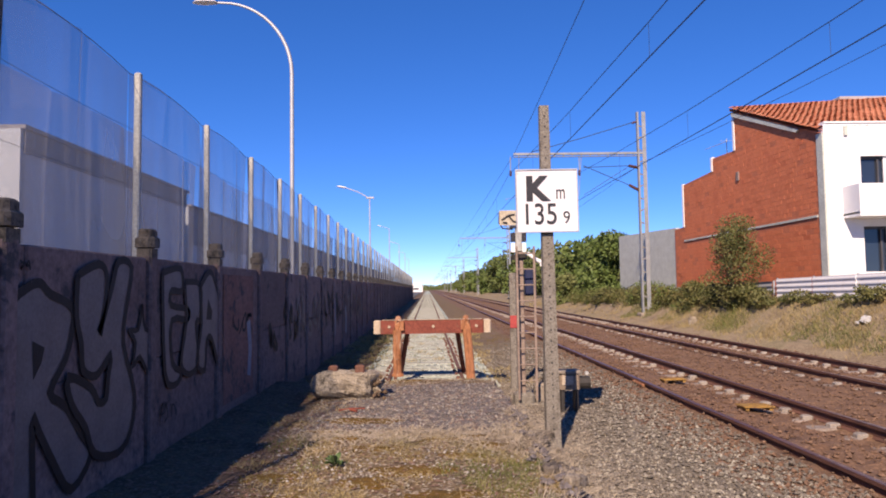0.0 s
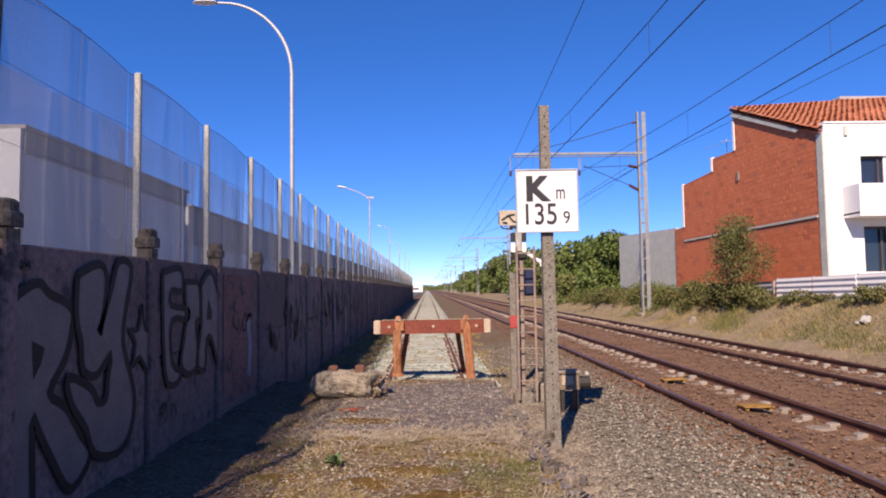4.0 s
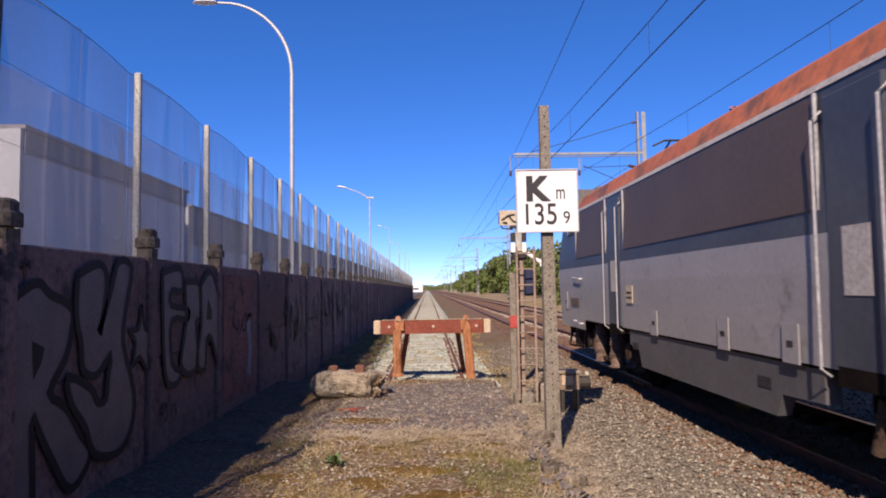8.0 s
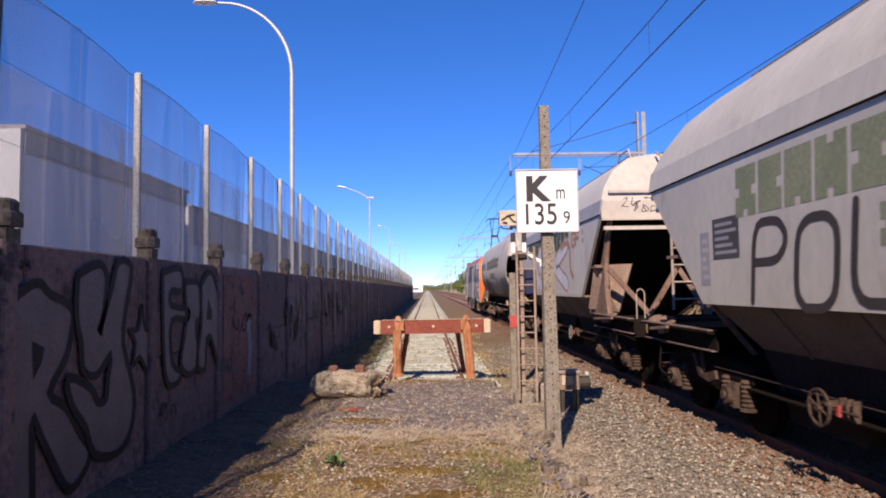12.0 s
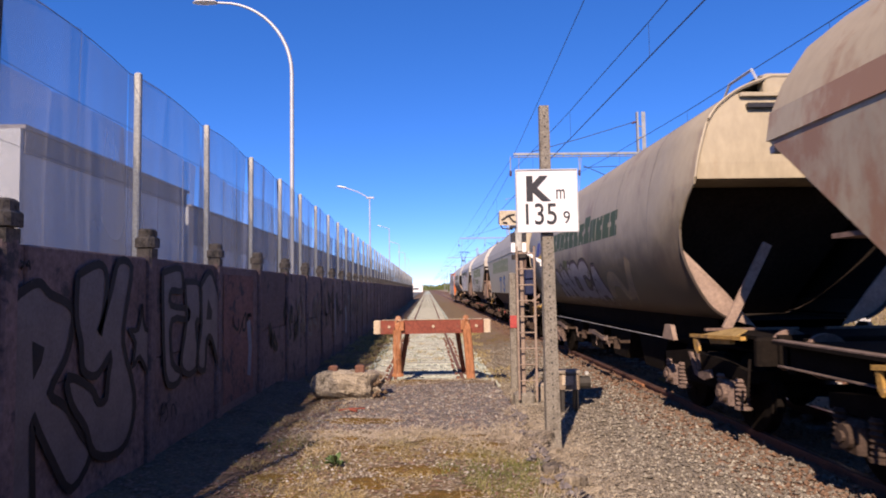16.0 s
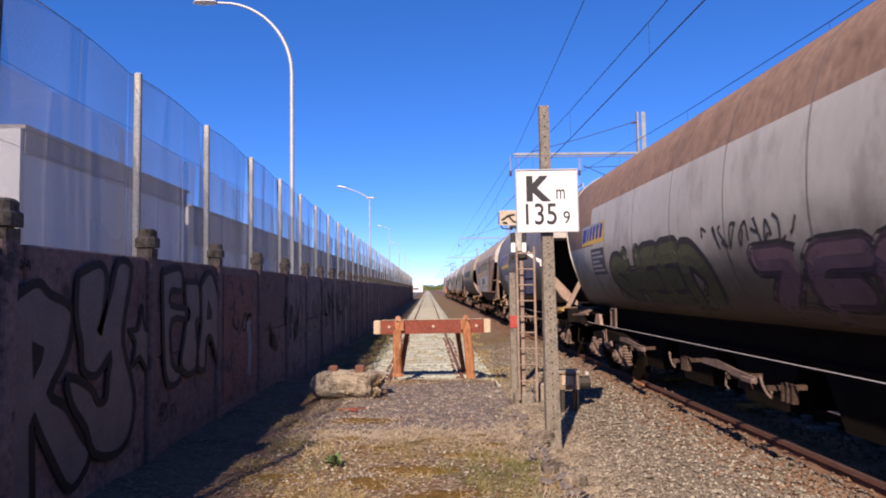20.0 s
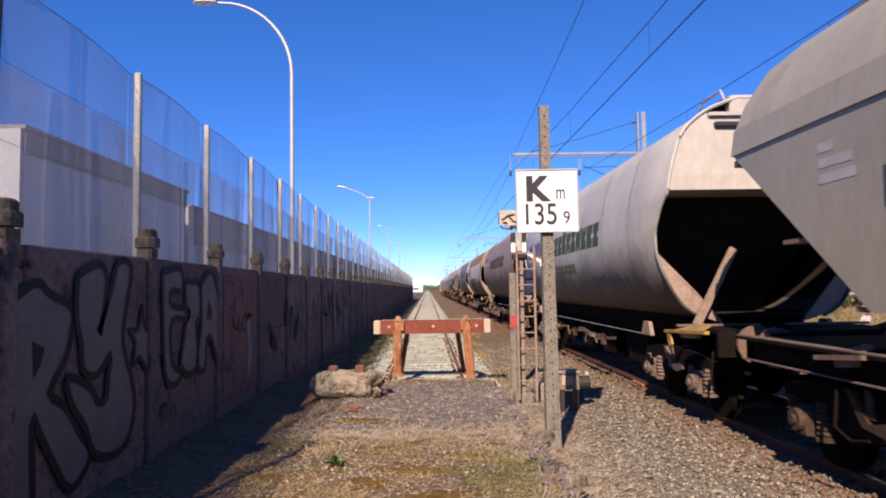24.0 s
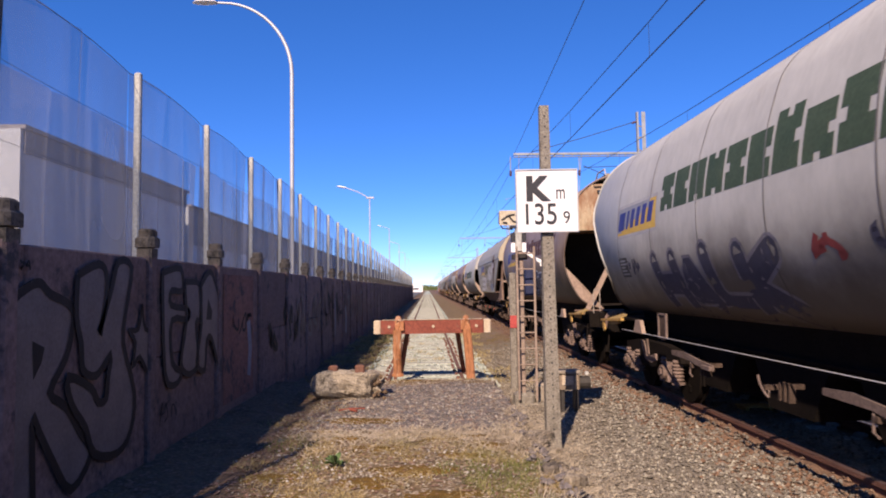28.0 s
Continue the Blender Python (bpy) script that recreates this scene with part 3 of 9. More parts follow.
# ---- the tall screen behind the wall: pale posts, netting, wires ----
FENCE_X = WALL_X - 0.13
FENCE_TOP = 4.02
screen = thing("screen_fence", "tall screen of pale concrete posts and translucent netting", "fence", kind="structure")
post = mesh_of("fence_post", Geo().box((0, 0, FENCE_TOP / 2), (0.066, 0.060, FENCE_TOP), bev=0.010), PALE_CONC)
FENCE_Y0 = 6.95 - 6 * BAY
nets, low_nets = [], []
for v in range(3):
    rr = random.Random(v)
    ph = [rr.uniform(0, 6) for _ in range(6)]

    def net(u, w, ph=ph):
        fold = math.exp(-((u - 0.35 - 0.5 * math.sin(ph[0])) / 0.06) ** 2) * 0.05 + math.exp(-((u + 0.5 * math.sin(ph[1])) / 0.05) ** 2) * 0.03
        belly = 0.05 * math.sin(2.2 * u + ph[2]) * math.sin(1.3 * w + ph[3])
        return (belly + fold * math.sin(0.7 * w + ph[4]), u, w + (0.03 + 0.06 * (1 - (2 * u / BAY) ** 2)) * smoothstep(3.2, 4.0, w))
    low_nets.append(mesh_of("lower_netting", Geo().grid([-BAY / 2 + BAY * i / 60 for i in range(61)], [1.9 + 0.2 * j for j in range(7)] + [3.2, 3.45], net), NET_LOW, True))
    nets.append(mesh_of("netting", Geo().grid([-BAY / 2 + BAY * i / 120 for i in range(121)], [1.9 + 0.2 * j for j in range(11)] + [FENCE_TOP - 0.02], net), NET, True))
fold = mesh_of("net_fold", Geo().grid([-0.022, -0.008, 0.008, 0.022], [2.0 + 0.2 * j for j in range(11)], lambda u, w: (0.012 * math.sin(w * 3 + u * 60), u + 0.008 * math.sin(w * 2.3), w)), HEM)
for k in range(BAYS + 2):
    y = FENCE_Y0 + k * BAY
    if not 3.5 < y < 5.5:
        piece("fence_post", post, screen, pose(FENCE_X, y, 0, rnd(-0.3, 0.3), rnd(-0.3, 0.3)))
    piece("netting", nets[k % 3], screen, pose(FENCE_X - 0.09, y + BAY / 2, 0))
    piece("lower_netting", low_nets[(k + 1) % 3], screen, pose(FENCE_X - 0.15, y + BAY / 2, 0))
    piece("net_fold", fold, screen, pose(FENCE_X - 0.05, y + 0.075, 0, 0, 0, rnd(-8, 8)))
for z in (2.87, 3.45):
    g = Geo()
    for k in range(BAYS + 1):
        y = FENCE_Y0 + k * BAY
        g.tube([(FENCE_X - 0.07, y + BAY * i / 4, z - 0.004 * (4 - (i - 2) ** 2)) for i in range(5)], 0.0022, 4, caps=False)
    part("fence_wire", g, DARK_STEEL, screen)

g = Geo()
for k in range(BAYS + 1):
    y = FENCE_Y0 + k * BAY
    g.tube([(FENCE_X - 0.085, y + BAY * i / 6, FENCE_TOP + 0.005 + 0.0067 * (9 - (i - 3) ** 2)) for i in range(7)], 0.004, 5, caps=False)
part("netting_hem", g, HEM, screen, "dark hem along the netting's top")

# ---- street lamps in the yard ----


def lamp(x, y, h, reach, bow, straight=False, big=1.0):
    st = thing("street_lamp", "tall pale street lamp with a curved arm" if not straight else "pale street lamp with a slanting arm", "street lamp", "street lamps behind the wall", pose(x, y, -0.05))
    part("base_plate", Geo().box((0, 0, 0.02), (0.4, 0.4, 0.04), bev=0.03), GALV, st)
    if straight:
        path = [(0, 0, 0), (0, 0, h * 0.5), (0, 0, h)]
        part("pole", Geo().tube(path, 0.10, 12, 0.055), GALV, st, smooth=True)
        arm = [(0, 0, h - 0.05), (-reach * 0.5, 0, h + bow * 0.6), (-reach, 0, h + bow)]
        part("arm", Geo().tube(arm, 0.045, 8), GALV, st, smooth=True)
        tip = arm[-1]
    else:
        path = [(0, 0, 0), (0, 0, h * 0.3), (0, 0, h * 0.6), (0, 0, h - bow)]
        path += [(-reach * (1 - math.cos(a)), 0, h - bow + bow * math.sin(a)) for a in [math.pi / 2 * i / 12 for i in range(1, 12)]]
        path.append((-reach * 1.05, 0, h))
        part("pole", Geo().tube(path, 0.068, 12, 0.033), GALV, st, smooth=True)
        tip = path[-1]
    head = Geo()
    ring = [(0, 0.06, 0.0), (0.1, 0.11, 0.03), (0.35, 0.16, 0.05), (0.6, 0.13, 0.04), (0.75, 0.03, 0.0)]
    for s in (1, -0.35):
        head.grid([-1 + i / 4 for i in range(9)], ring, lambda a, rg, s=s: (tip[0] - rg[0] * big, rg[1] * a * big, tip[2] + (0.02 + rg[2] * 1.6 * math.sqrt(max(0, 1 - a * a))) * s * big + 0.25 * rg[0] * straight))
    part("lamp_head", head, LAMP_GLASS, st, smooth=True)
    if big > 1:
        part("lamp_head", Geo().box((0.05, 0, h + 0.02), (0.75, 0.30, 0.14), bev=0.06), GALV, st, "small second head on the pole")
    return st


# ---- kilometre sign on its concrete post ----
SIGN_Y = 8.32
sign_post = thing("kilometre_post", "weathered concrete post with a white kilometre sign", "sign post", at=pose(1.50, SIGN_Y, -0.25, 0, -0.35))
POST_H = 4.26
g = Geo()
g.prism([(-0.068, -0.065), (0.068, -0.065), (0.068, 0.065), (-0.068, 0.065)], 2, 0, POST_H)
g.v = [(x * (1.28 - 0.45 * z / POST_H), y * (1.28 - 0.45 * z / POST_H), z) for x, y, z in g.v]
post_body = part("post", g, POST_CONC, sign_post)
hole = mesh_of("bolt_hole", Geo().disc((0, 0, 0), 1, 0.011, 0.012, 8), SIGN_BLACK)
for k in range(30):
    piece("bolt_hole", hole, post_body, pose(0, -0.083 + 0.029 * k / 30, 0.3 + k * 0.132))
BOARD_W, BOARD_H, BOARD_Z = 0.735, 0.75, 3.09
g = Geo().prism([(-BOARD_W / 2, -BOARD_H / 2), (BOARD_W / 2, -BOARD_H / 2), (BOARD_W / 2, BOARD_H / 2), (-BOARD_W / 2, BOARD_H / 2)], 1, 0, 0.03)
AT_BOARD = pose(-0.008, -0.115, BOARD_Z - 0.028)
board = part("sign_board", g, SIGN_WHITE, sign_post, "white enamel board with black figures", at=AT_BOARD)
rim = Geo()
for s in (-1, 1):
    rim.box((s * (BOARD_W / 2 + 0.006), 0.012, 0), (0.014, 0.05, BOARD_H + 0.026)).box((0, 0.012, s * (BOARD_H / 2 + 0.006)), (BOARD_W, 0.05, 0.014))
part("rim", rim, GALV, board)


def figures(text, x, z, size, depth=0.004, bold=0.0, wide=1.0):
    cu = bpy.data.curves.new("sign_text", "FONT")
    cu.body, cu.size, cu.extrude, cu.offset = text, size, depth, bold
    cu.align_x = "LEFT"
    ob = bpy.data.objects.new("sign_text", cu)
    scene.collection.objects.link(ob)
    me = bpy.data.meshes.new_from_object(ob)
    bpy.data.objects.remove(ob)
    me.materials.clear()
    me.materials.append(SIGN_BLACK)
    t = new("sign_text", me)
    t.parent = board
    t.matrix_basis = pose(x, -0.004, z, 90) @ Matrix.Diagonal((wide, 1, 1, 1))
    return t


figures("K", -0.262, 0.015, 0.40, bold=0.020)
figures("m", 0.105, 0.02, 0.26, wide=0.62)
figures("135", -0.325, -0.285, 0.365, bold=0.002, wide=0.83)
figures("9", 0.188, -0.280, 0.215, wide=0.88)

# ---- graffiti on the wall ----

def bowed(pts, k=3):
    """A smooth line through a few points."""
    out = []
    for i in range(len(pts) - 1):
        p0, p1, p2, p3 = pts[max(i - 1, 0)], pts[i], pts[i + 1], pts[min(i + 2, len(pts) - 1)]
        for j in range(k):
            t = j / k
            out.append(tuple(0.5 * (2 * p1[d] + (p2[d] - p0[d]) * t + (2 * p0[d] - 5 * p1[d] + 4 * p2[d] - p3[d]) * t * t + (3 * p1[d] - p0[d] - 3 * p2[d] + p3[d]) * t ** 3) for d in (0, 1)))
    return out + [pts[-1]]


def fat_letter(shape, hole=None, edge=0.072, name="graffiti_fill", lift=0.006, fill=None):
    """A sprayed letter: a flat filled outline with a thick black edge, and the hole of its bowl."""
    loop = bowed(shape + shape[:1], 3)
    ou = part("graffiti_outline", Geo().ribbon(loop, edge, on_wall, lift + 0.004, 0.05), GRAF_BLACK, wall, "black graffiti outline")
    part(name, Geo().add([on_wall(u, v, lift) for u, v in loop[:-1]], [tuple(range(len(loop) - 1))]), fill or GRAF_GREY, ou, "silver graffiti letter")
    if hole:
        part("letter_hole", Geo().add([on_wall(u, v, lift + 0.002) for u, v in hole], [tuple(range(len(hole)))]), GRAF_BLACK, ou)


fat_letter([(4.89, 1.83), (5.00, 1.84), (5.13, 1.76), (5.34, 1.70), (5.46, 1.62), (5.45, 1.47), (5.36, 1.26), (5.15, 1.03), (5.37, 0.89), (5.61, 0.63), (5.78, 0.43), (5.47, 0.23), (5.20, 0.52), (5.02, 0.76), (4.93, 0.83), (4.92, 0.10), (4.50, 0.10), (4.50, 1.43), (4.66, 1.71)],
           [(4.91, 1.43), (5.07, 1.37), (5.03, 1.26), (4.93, 1.15)])
fat_letter([(5.51, 1.91), (5.85, 2.01), (6.00, 1.92), (5.98, 1.66), (5.88, 1.42), (6.09, 1.79), (6.23, 2.05), (6.50, 2.00), (6.40, 1.64), (6.34, 1.30), (6.59, 0.81), (6.51, 0.47), (6.25, 0.33), (5.83, 0.42), (5.67, 0.67), (5.45, 0.89), (5.39, 1.11), (5.75, 0.98), (5.88, 0.84), (6.02, 0.85), (6.05, 1.02), (6.09, 1.21), (5.84, 1.07), (5.62, 1.14), (5.58, 1.36), (5.50, 1.58)], lift=0.013)
fat_letter([(6.76, 1.65), (6.84, 1.40), (7.11, 1.37), (6.93, 1.25), (6.94, 0.95), (6.72, 1.14), (6.56, 1.06), (6.62, 1.28), (6.48, 1.41), (6.68, 1.41)], edge=0.05)
fat_letter([(7.27, 1.97), (7.8, 2.03), (7.85, 1.78), (7.53, 1.78), (7.52, 1.62), (8.03, 1.56), (8.03, 1.44), (7.54, 1.45), (7.57, 0.99), (7.85, 0.85), (7.65, 0.74), (7.36, 0.91)], edge=0.075)
fat_letter([(7.92, 1.88), (8.47, 1.84), (8.45, 1.43), (8.31, 1.39), (8.4, 0.92), (8.09, 0.8), (7.82, 0.96), (7.98, 1.41)], edge=0.075, lift=0.010)
fat_letter([(8.44, 1.82), (8.8, 2.02), (9.04, 1.87), (9.29, 1.5), (9.29, 1.06), (9.21, 0.77), (8.92, 1.14), (8.71, 1.16), (8.63, 0.79), (8.35, 0.91), (8.51, 1.38)], [(8.75, 1.68), (8.92, 1.51), (8.89, 1.4), (8.68, 1.41)], edge=0.075, lift=0.014)
for u, v, n, size, w_, seed, m_ in ((9.9, 1.0, 3, 0.5, 0.05, 51, GRAF_BLACK), (11.8, 0.7, 5, 0.9, 0.10, 52, GRAF_BLACK), (14.5, 0.7, 5, 1.0, 0.10, 53, GRAF_GREY), (18.5, 0.6, 6, 1.1, 0.12, 54, GRAF_BLACK), (24.0, 0.6, 8, 1.2, 0.14, 55, GRAF_GREY), (7.2, 0.35, 3, 0.25, 0.02, 56, GRAF_BLACK), (4.6, 1.88, 3, 0.15, 0.02, 57, GRAF_BLACK)):
    rr = random.Random(seed)
    g = Geo()
    for k in range(n):
        pts = [(u + k * size * 0.75 + rr.uniform(-0.1, 0.6) * size, v + rr.uniform(0, 1.0) * size) for _ in range(5)]
        g.ribbon(bowed(pts, 4), w_, on_wall, 0.004 + 0.0008 * k, 0.1)
    part("graffiti_tag", g, m_, wall, "scrawled graffiti tag")
for y, z0, z1, w_ in ((10.78, 0.45, 1.30, 0.20), (20.6, 0.4, 1.5, 0.5), (23.4, 0.3, 1.2, 0.4)):
    part("paint_streak", Geo().ribbon([(y, z0), (y + 0.08, (z0 + z1) / 2), (y - 0.03, z1)], w_, on_wall, 0.005), GRAF_LILAC, wall, "pale paint streak")
part("paint_patch", Geo().patch(9.45, 11.05, 0.2, 2.0, on_wall, 0.002, 0, 10, 10), PANEL_RED, wall, "reddish overpainted patch")

lamp(-3.96, 20.0, 10.45, 2.1, 2.2)
lamp(-5.2, 62.0, 10.2, 2.0, 0.9, True, 1.4)
lamp(-5.1, 92.0, 10.0, 0.9, 0.3, True)
lamp(-5.1, 124.0, 10.0, 0.9, 0.3, True)
lamp(-5.1, 156.0, 10.0, 0.9, 0.3, True)
lamp(-5.1, 188.0, 10.0, 0.9, 0.3, True)

# ---- buildings behind the wall ----


def shed(x0, x1, y0, y1, h, end_mat, side_mat, label, band=None):
    sh = thing("warehouse", label, "warehouse", at=pose(0, 0, -0.06))
    part("side_wall", Geo().box(((x1 - 0.1), (y0 + y1) / 2, h / 2), (0.2, y1 - y0 - 0.02, h)), side_mat, sh, "long shaded side wall")
    part("end_wall", Geo().box(((x0 + x1 - 0.2) / 2, y0 - 0.05, h / 2), (x1 - x0 + 0.2, 0.2, h)), end_mat, sh, "pale end wall")
    part("far_wall", Geo().box((x0 + 0.1, (y0 + y1) / 2, h / 2), (0.2, y1 - y0 - 0.02, h)), side_mat, sh)
    part("back_wall", Geo().box(((x0 + x1) / 2, y1 - 0.1, h / 2), (x1 - x0 - 0.42, 0.2, h)), side_mat, sh)
    part("roof", Geo().box(((x0 + x1) / 2, (y0 + y1) / 2, h + 0.06), (x1 - x0 + 0.3, y1 - y0 + 0.3, 0.12)), SHED_DARK, sh)
    if band:
        n = int((y1 - y0) / 6)
        for k in range(n):
            part("cladding_panel", Geo().box((x1 + 0.03, y0 + (k + 0.5) * (y1 - y0) / n, h - band / 2), (0.06, (y1 - y0) / n - 0.06, band)), SHED_DARK, sh)
    else:
        part("edge_trim", Geo().box((x1 + 0.03, (y0 + y1) / 2, h - 0.35), (0.06, y1 - y0, 0.7)), SHED_DARK, sh, "darker band under the eave")
    return sh


shed(-30, -12.0, 20.3, 33.9, 6.75, SHED_END, SHED_WALL, "large grey warehouse with a white sunlit end")
shed(-28, -12.6, 36.2, 250, 6.35, SHED_END, SHED_WALL, "long pale warehouse with a brown upper band", 2.0)
cot = thing("cottage", "small white gabled cottage among the trees", "house", at=pose(19.0, 92, -0.42))
part("wall", Geo().box((0, 0, 1.9), (3.4, 6, 3.8)), WHITE_PAINT, cot)
part("gable", Geo().prism([(-1.7, 3.8), (1.7, 3.8), (0, 5.5)], 1, -3, 3), WHITE_PAINT, cot)
part("roof", Geo().prism([(-1.95, 3.7), (0, 5.62), (1.95, 3.7), (1.95, 3.85), (0, 5.8), (-1.95, 3.85)], 1, -3.2, 3.2), TILE, cot)
far_hut = thing("white_hut", "small white building far down the line", "building", at=pose(-7.0, 420, -0.42))
part("wall", Geo().box((0, 0, 1.9), (8, 9, 3.8)), CORRUGATED, far_hut)
part("roof", Geo().prism([(-4.3, 3.8), (4.3, 3.8), (2.5, 5.6), (-2.5, 5.6)], 1, -4.8, 4.8), SHED_WALL, far_hut)
part("window", Geo().box((0, -4.53, 2.2), (3.4, 0.08, 1.0)), GLASS, far_hut)

# ---- buffer stop at the siding's end ----
stop = thing("buffer_stop", "rusty buffer stop with a faded red beam, standing on the siding", "buffer stop", at=pose(0.085, 13.75, 0))
part("beam", Geo().box((0, -0.02, 1.005), (2.06, 0.26, 0.275), bev=0.02), BUFFER_RED, stop, "faded red beam")
for s in (-1, 1):
    part("beam_end", Geo().box((s * 1.10, -0.02, 1.005), (0.14, 0.25, 0.265), bev=0.02), BEAM_END, stop, "bare pale beam end")
    x = s * 0.70
    zb = 0.02 if s < 0 else -0.16
    yb = 0.12 if s < 0 else -0.10
    g = Geo()
    lean = 0.06 if s > 0 else 0.0
    for dx in (-0.032, 0.036):
        g.tube([(x + dx + lean, yb - 0.16, zb), (x + dx * 0.9 + lean * 0.3, -0.18, 0.6), (x + dx * 0.9 - s * 0.01, -0.18, 0.95), (x + dx * 0.6 - s * 0.02, -0.14, 1.10), (x - s * 0.02, 0.0, 1.17)], 0.062 - 0.012 * (dx > 0), 8)
    g.box((x, yb - 0.16, zb + 0.03), (0.22, 0.14, 0.06))
    part("upright", g, RUST, stop, "bent rusty rail upright", True)
    part("brace", Geo().tube([(s * 0.50, 0.05, 0.92), (s * 0.70, 1.35, -0.14)], 0.05, 6), BUFFER_RED, stop, "slanting rusty brace")
    part("clamp", Geo().box((x - s * 0.10, -0.17, 1.03), (0.07, 0.09, 0.18)), RUST, stop)
for x in (-0.86, 0.02, 0.88):
    part("bolt", Geo().disc((x, -0.16, 1.01), 1, 0.03, 0.03, 8), BEAM_END, stop)

part("beam_edge", Geo().box((0, -0.145, 1.146), (2.0, 0.03, 0.010)), BEAM_END, stop, "pale worn upper edge")

# ---- broken concrete block with rusty studs ----
blk = thing("concrete_block", "broken concrete block with two rusty studs lying on the ground", "concrete block", at=pose(-1.24, 11.0, -0.05, 0, 0, 3))
rr = random.Random(5)
bm = bmesh.new()
bmesh.ops.create_cube(bm, size=1.0)
bmesh.ops.subdivide_edges(bm, edges=bm.edges, cuts=13, use_grid_fill=True)
for v in bm.verts:
    p = Vector((v.co.x * 1.14, v.co.y * 0.62, v.co.z * 0.46 + 0.27))
    k = 0.5 + v.co.z
    low = 1 - smoothstep(0.0, 0.42, k)
    p.x *= 1.0 - 0.14 * low - 0.05 * smoothstep(0.75, 1.0, k)
    p.y = p.y * (0.96 - 0.06 * k) + (0.17 * low if v.co.y < 0 else 0.0)
    p.z += 0.03 * smoothstep(0.3, -0.6, p.x) * k - 0.05 * smoothstep(0.40, 0.57, abs(p.x)) * smoothstep(0.7, 1.0, k)
    n = noise.noise(p * 2.3) * 0.06 + noise.noise(p * 7) * 0.045 + noise.noise(p * 18) * 0.025
    if p.x > 0.22 and p.y < 0.0:
        p.y += 0.25 * smoothstep(0.22, 0.5, p.x) * (0.6 + noise.noise(p * 6)) * (1 - abs(v.co.z))
    if p.x > 0.30:
        broken = smoothstep(0.30, 0.56, p.x)
        p.x += broken * (noise.noise(p * 6 + Vector((3, 0, 0))) * 0.10 - 0.12 * (0.5 - v.co.z) - 0.03)
    edge = max(abs(v.co.x), abs(v.co.y), abs(v.co.z)) 
    v.co = p + (p - Vector((0, 0, 0.27))).normalized() * n
    v.co.x = min(v.co.x, 0.56 + 0.05 * noise.noise(p * 9))
me = bpy.data.meshes.new("block")
bm.to_mesh(me)
bm.free()
me.materials.append(BLOCK_CONC)
b_ob = new("block", me)
b_ob.parent = blk
for x in (-0.28, 0.14):
    part("stud", Geo().box((x, -0.05, 0.55), (0.15, 0.12, 0.12), bev=0.02), RAIL_SIDE, blk, "rusty iron stud")

rr = random.Random(12)
g = Geo()
for k in range(18):
    x, y, z = rr.uniform(0.36, 0.56), rr.uniform(-0.30, -0.06), rr.uniform(0.08, 0.46)
    q = rr.uniform(0.02, 0.055)
    g.add([(x + q * rr.uniform(0.6, 1.2) * a, y + q * rr.uniform(0.6, 1.2) * b, z + q * rr.uniform(0.6, 1.2) * c) for a, b, c in ((1, 0, 0), (0, 1, 0), (-1, 0, 0), (0, -1, 0), (0, 0, 1), (0, 0, -1))],
          [(0, 1, 4), (1, 2, 4), (2, 3, 4), (3, 0, 4), (1, 0, 5), (2, 1, 5), (3, 2, 5), (0, 3, 5)])
# dark colour stands in for shade in the cavities of the broken end
tagged(part("broken_edge", g, SOIL, blk, "crumbled end of the block, dark for the shade in its cavities"), kind="stuff")

# ---- small signal with a ladder, cabinet and wire gear ----
sig = thing("signal", "small old signal mast with a brown ladder and lever", "signal", at=pose(1.62, 11.75, -0.17))
part("base", Geo().box((0.02, 0.05, 0.02), (0.34, 0.34, 0.22), bev=0.04), POST_CONC, sig)
part("mast", Geo().box((-0.005, 0.0, 1.30), (0.10, 0.10, 2.5), bev=0.01), LADDER, sig, "brown painted mast")
head = part("signal_head", Geo().box((-0.03, -0.02, 2.76), (0.11, 0.12, 0.40), bev=0.015), PALE_CONC, sig, "grey signal head between black lamps")
for x in (-0.125, 0.065):
    part("lamp_case", Geo().box((x, -0.02, 2.80), (0.075, 0.12, 0.16), bev=0.012), SIGN_BLACK, head)
    part("lamp_foot", Geo().box((x, -0.02, 2.62), (0.07, 0.10, 0.16), bev=0.012), WHITE_PAINT, head)
part("head_cap", Geo().box((-0.03, -0.02, 2.98), (0.28, 0.16, 0.04)), SIGN_BLACK, head)
part("bracket", Geo().box((-0.02, 0, 2.46), (0.26, 0.14, 0.10), bev=0.03), DARK_STEEL, sig)
part("white_lever", Geo().tube([(0.12, -0.03, 2.52), (0.25, -0.03, 2.42), (0.36, -0.03, 2.36)], 0.035, 8), WHITE_PAINT, sig, "white lever arm", True)
part("lever_tip", Geo().box((0.38, -0.03, 2.34), (0.09, 0.05, 0.10)), WHITE_PAINT, sig)
plate = part("arrow_plate", Geo().box((-0.19, -0.02, 3.14), (0.33, 0.03, 0.26), bev=0.01), CREAM_PLATE, sig, "cream plate with a dark mark")
g = Geo()
for a, b in (((-0.32, 3.10), (-0.20, 3.18)), ((-0.20, 3.18), (-0.09, 3.20)), ((-0.20, 3.18), (-0.12, 3.08)), ((-0.30, 3.06), (-0.22, 3.05)), ((-0.12, 3.08), (-0.06, 3.06))):
    g.tube([(a[0], -0.045, a[1]), (b[0], -0.045, b[1])], 0.014, 5)
part("dark_mark", g, SIGN_BLACK, plate)
part("plate_hanger", Geo().tube([(-0.35, 0.0, 3.25), (-0.36, 0.0, 3.05), (-0.30, 0, 2.96), (-0.12, 0, 2.94)], 0.014, 6), DARK_STEEL, sig)
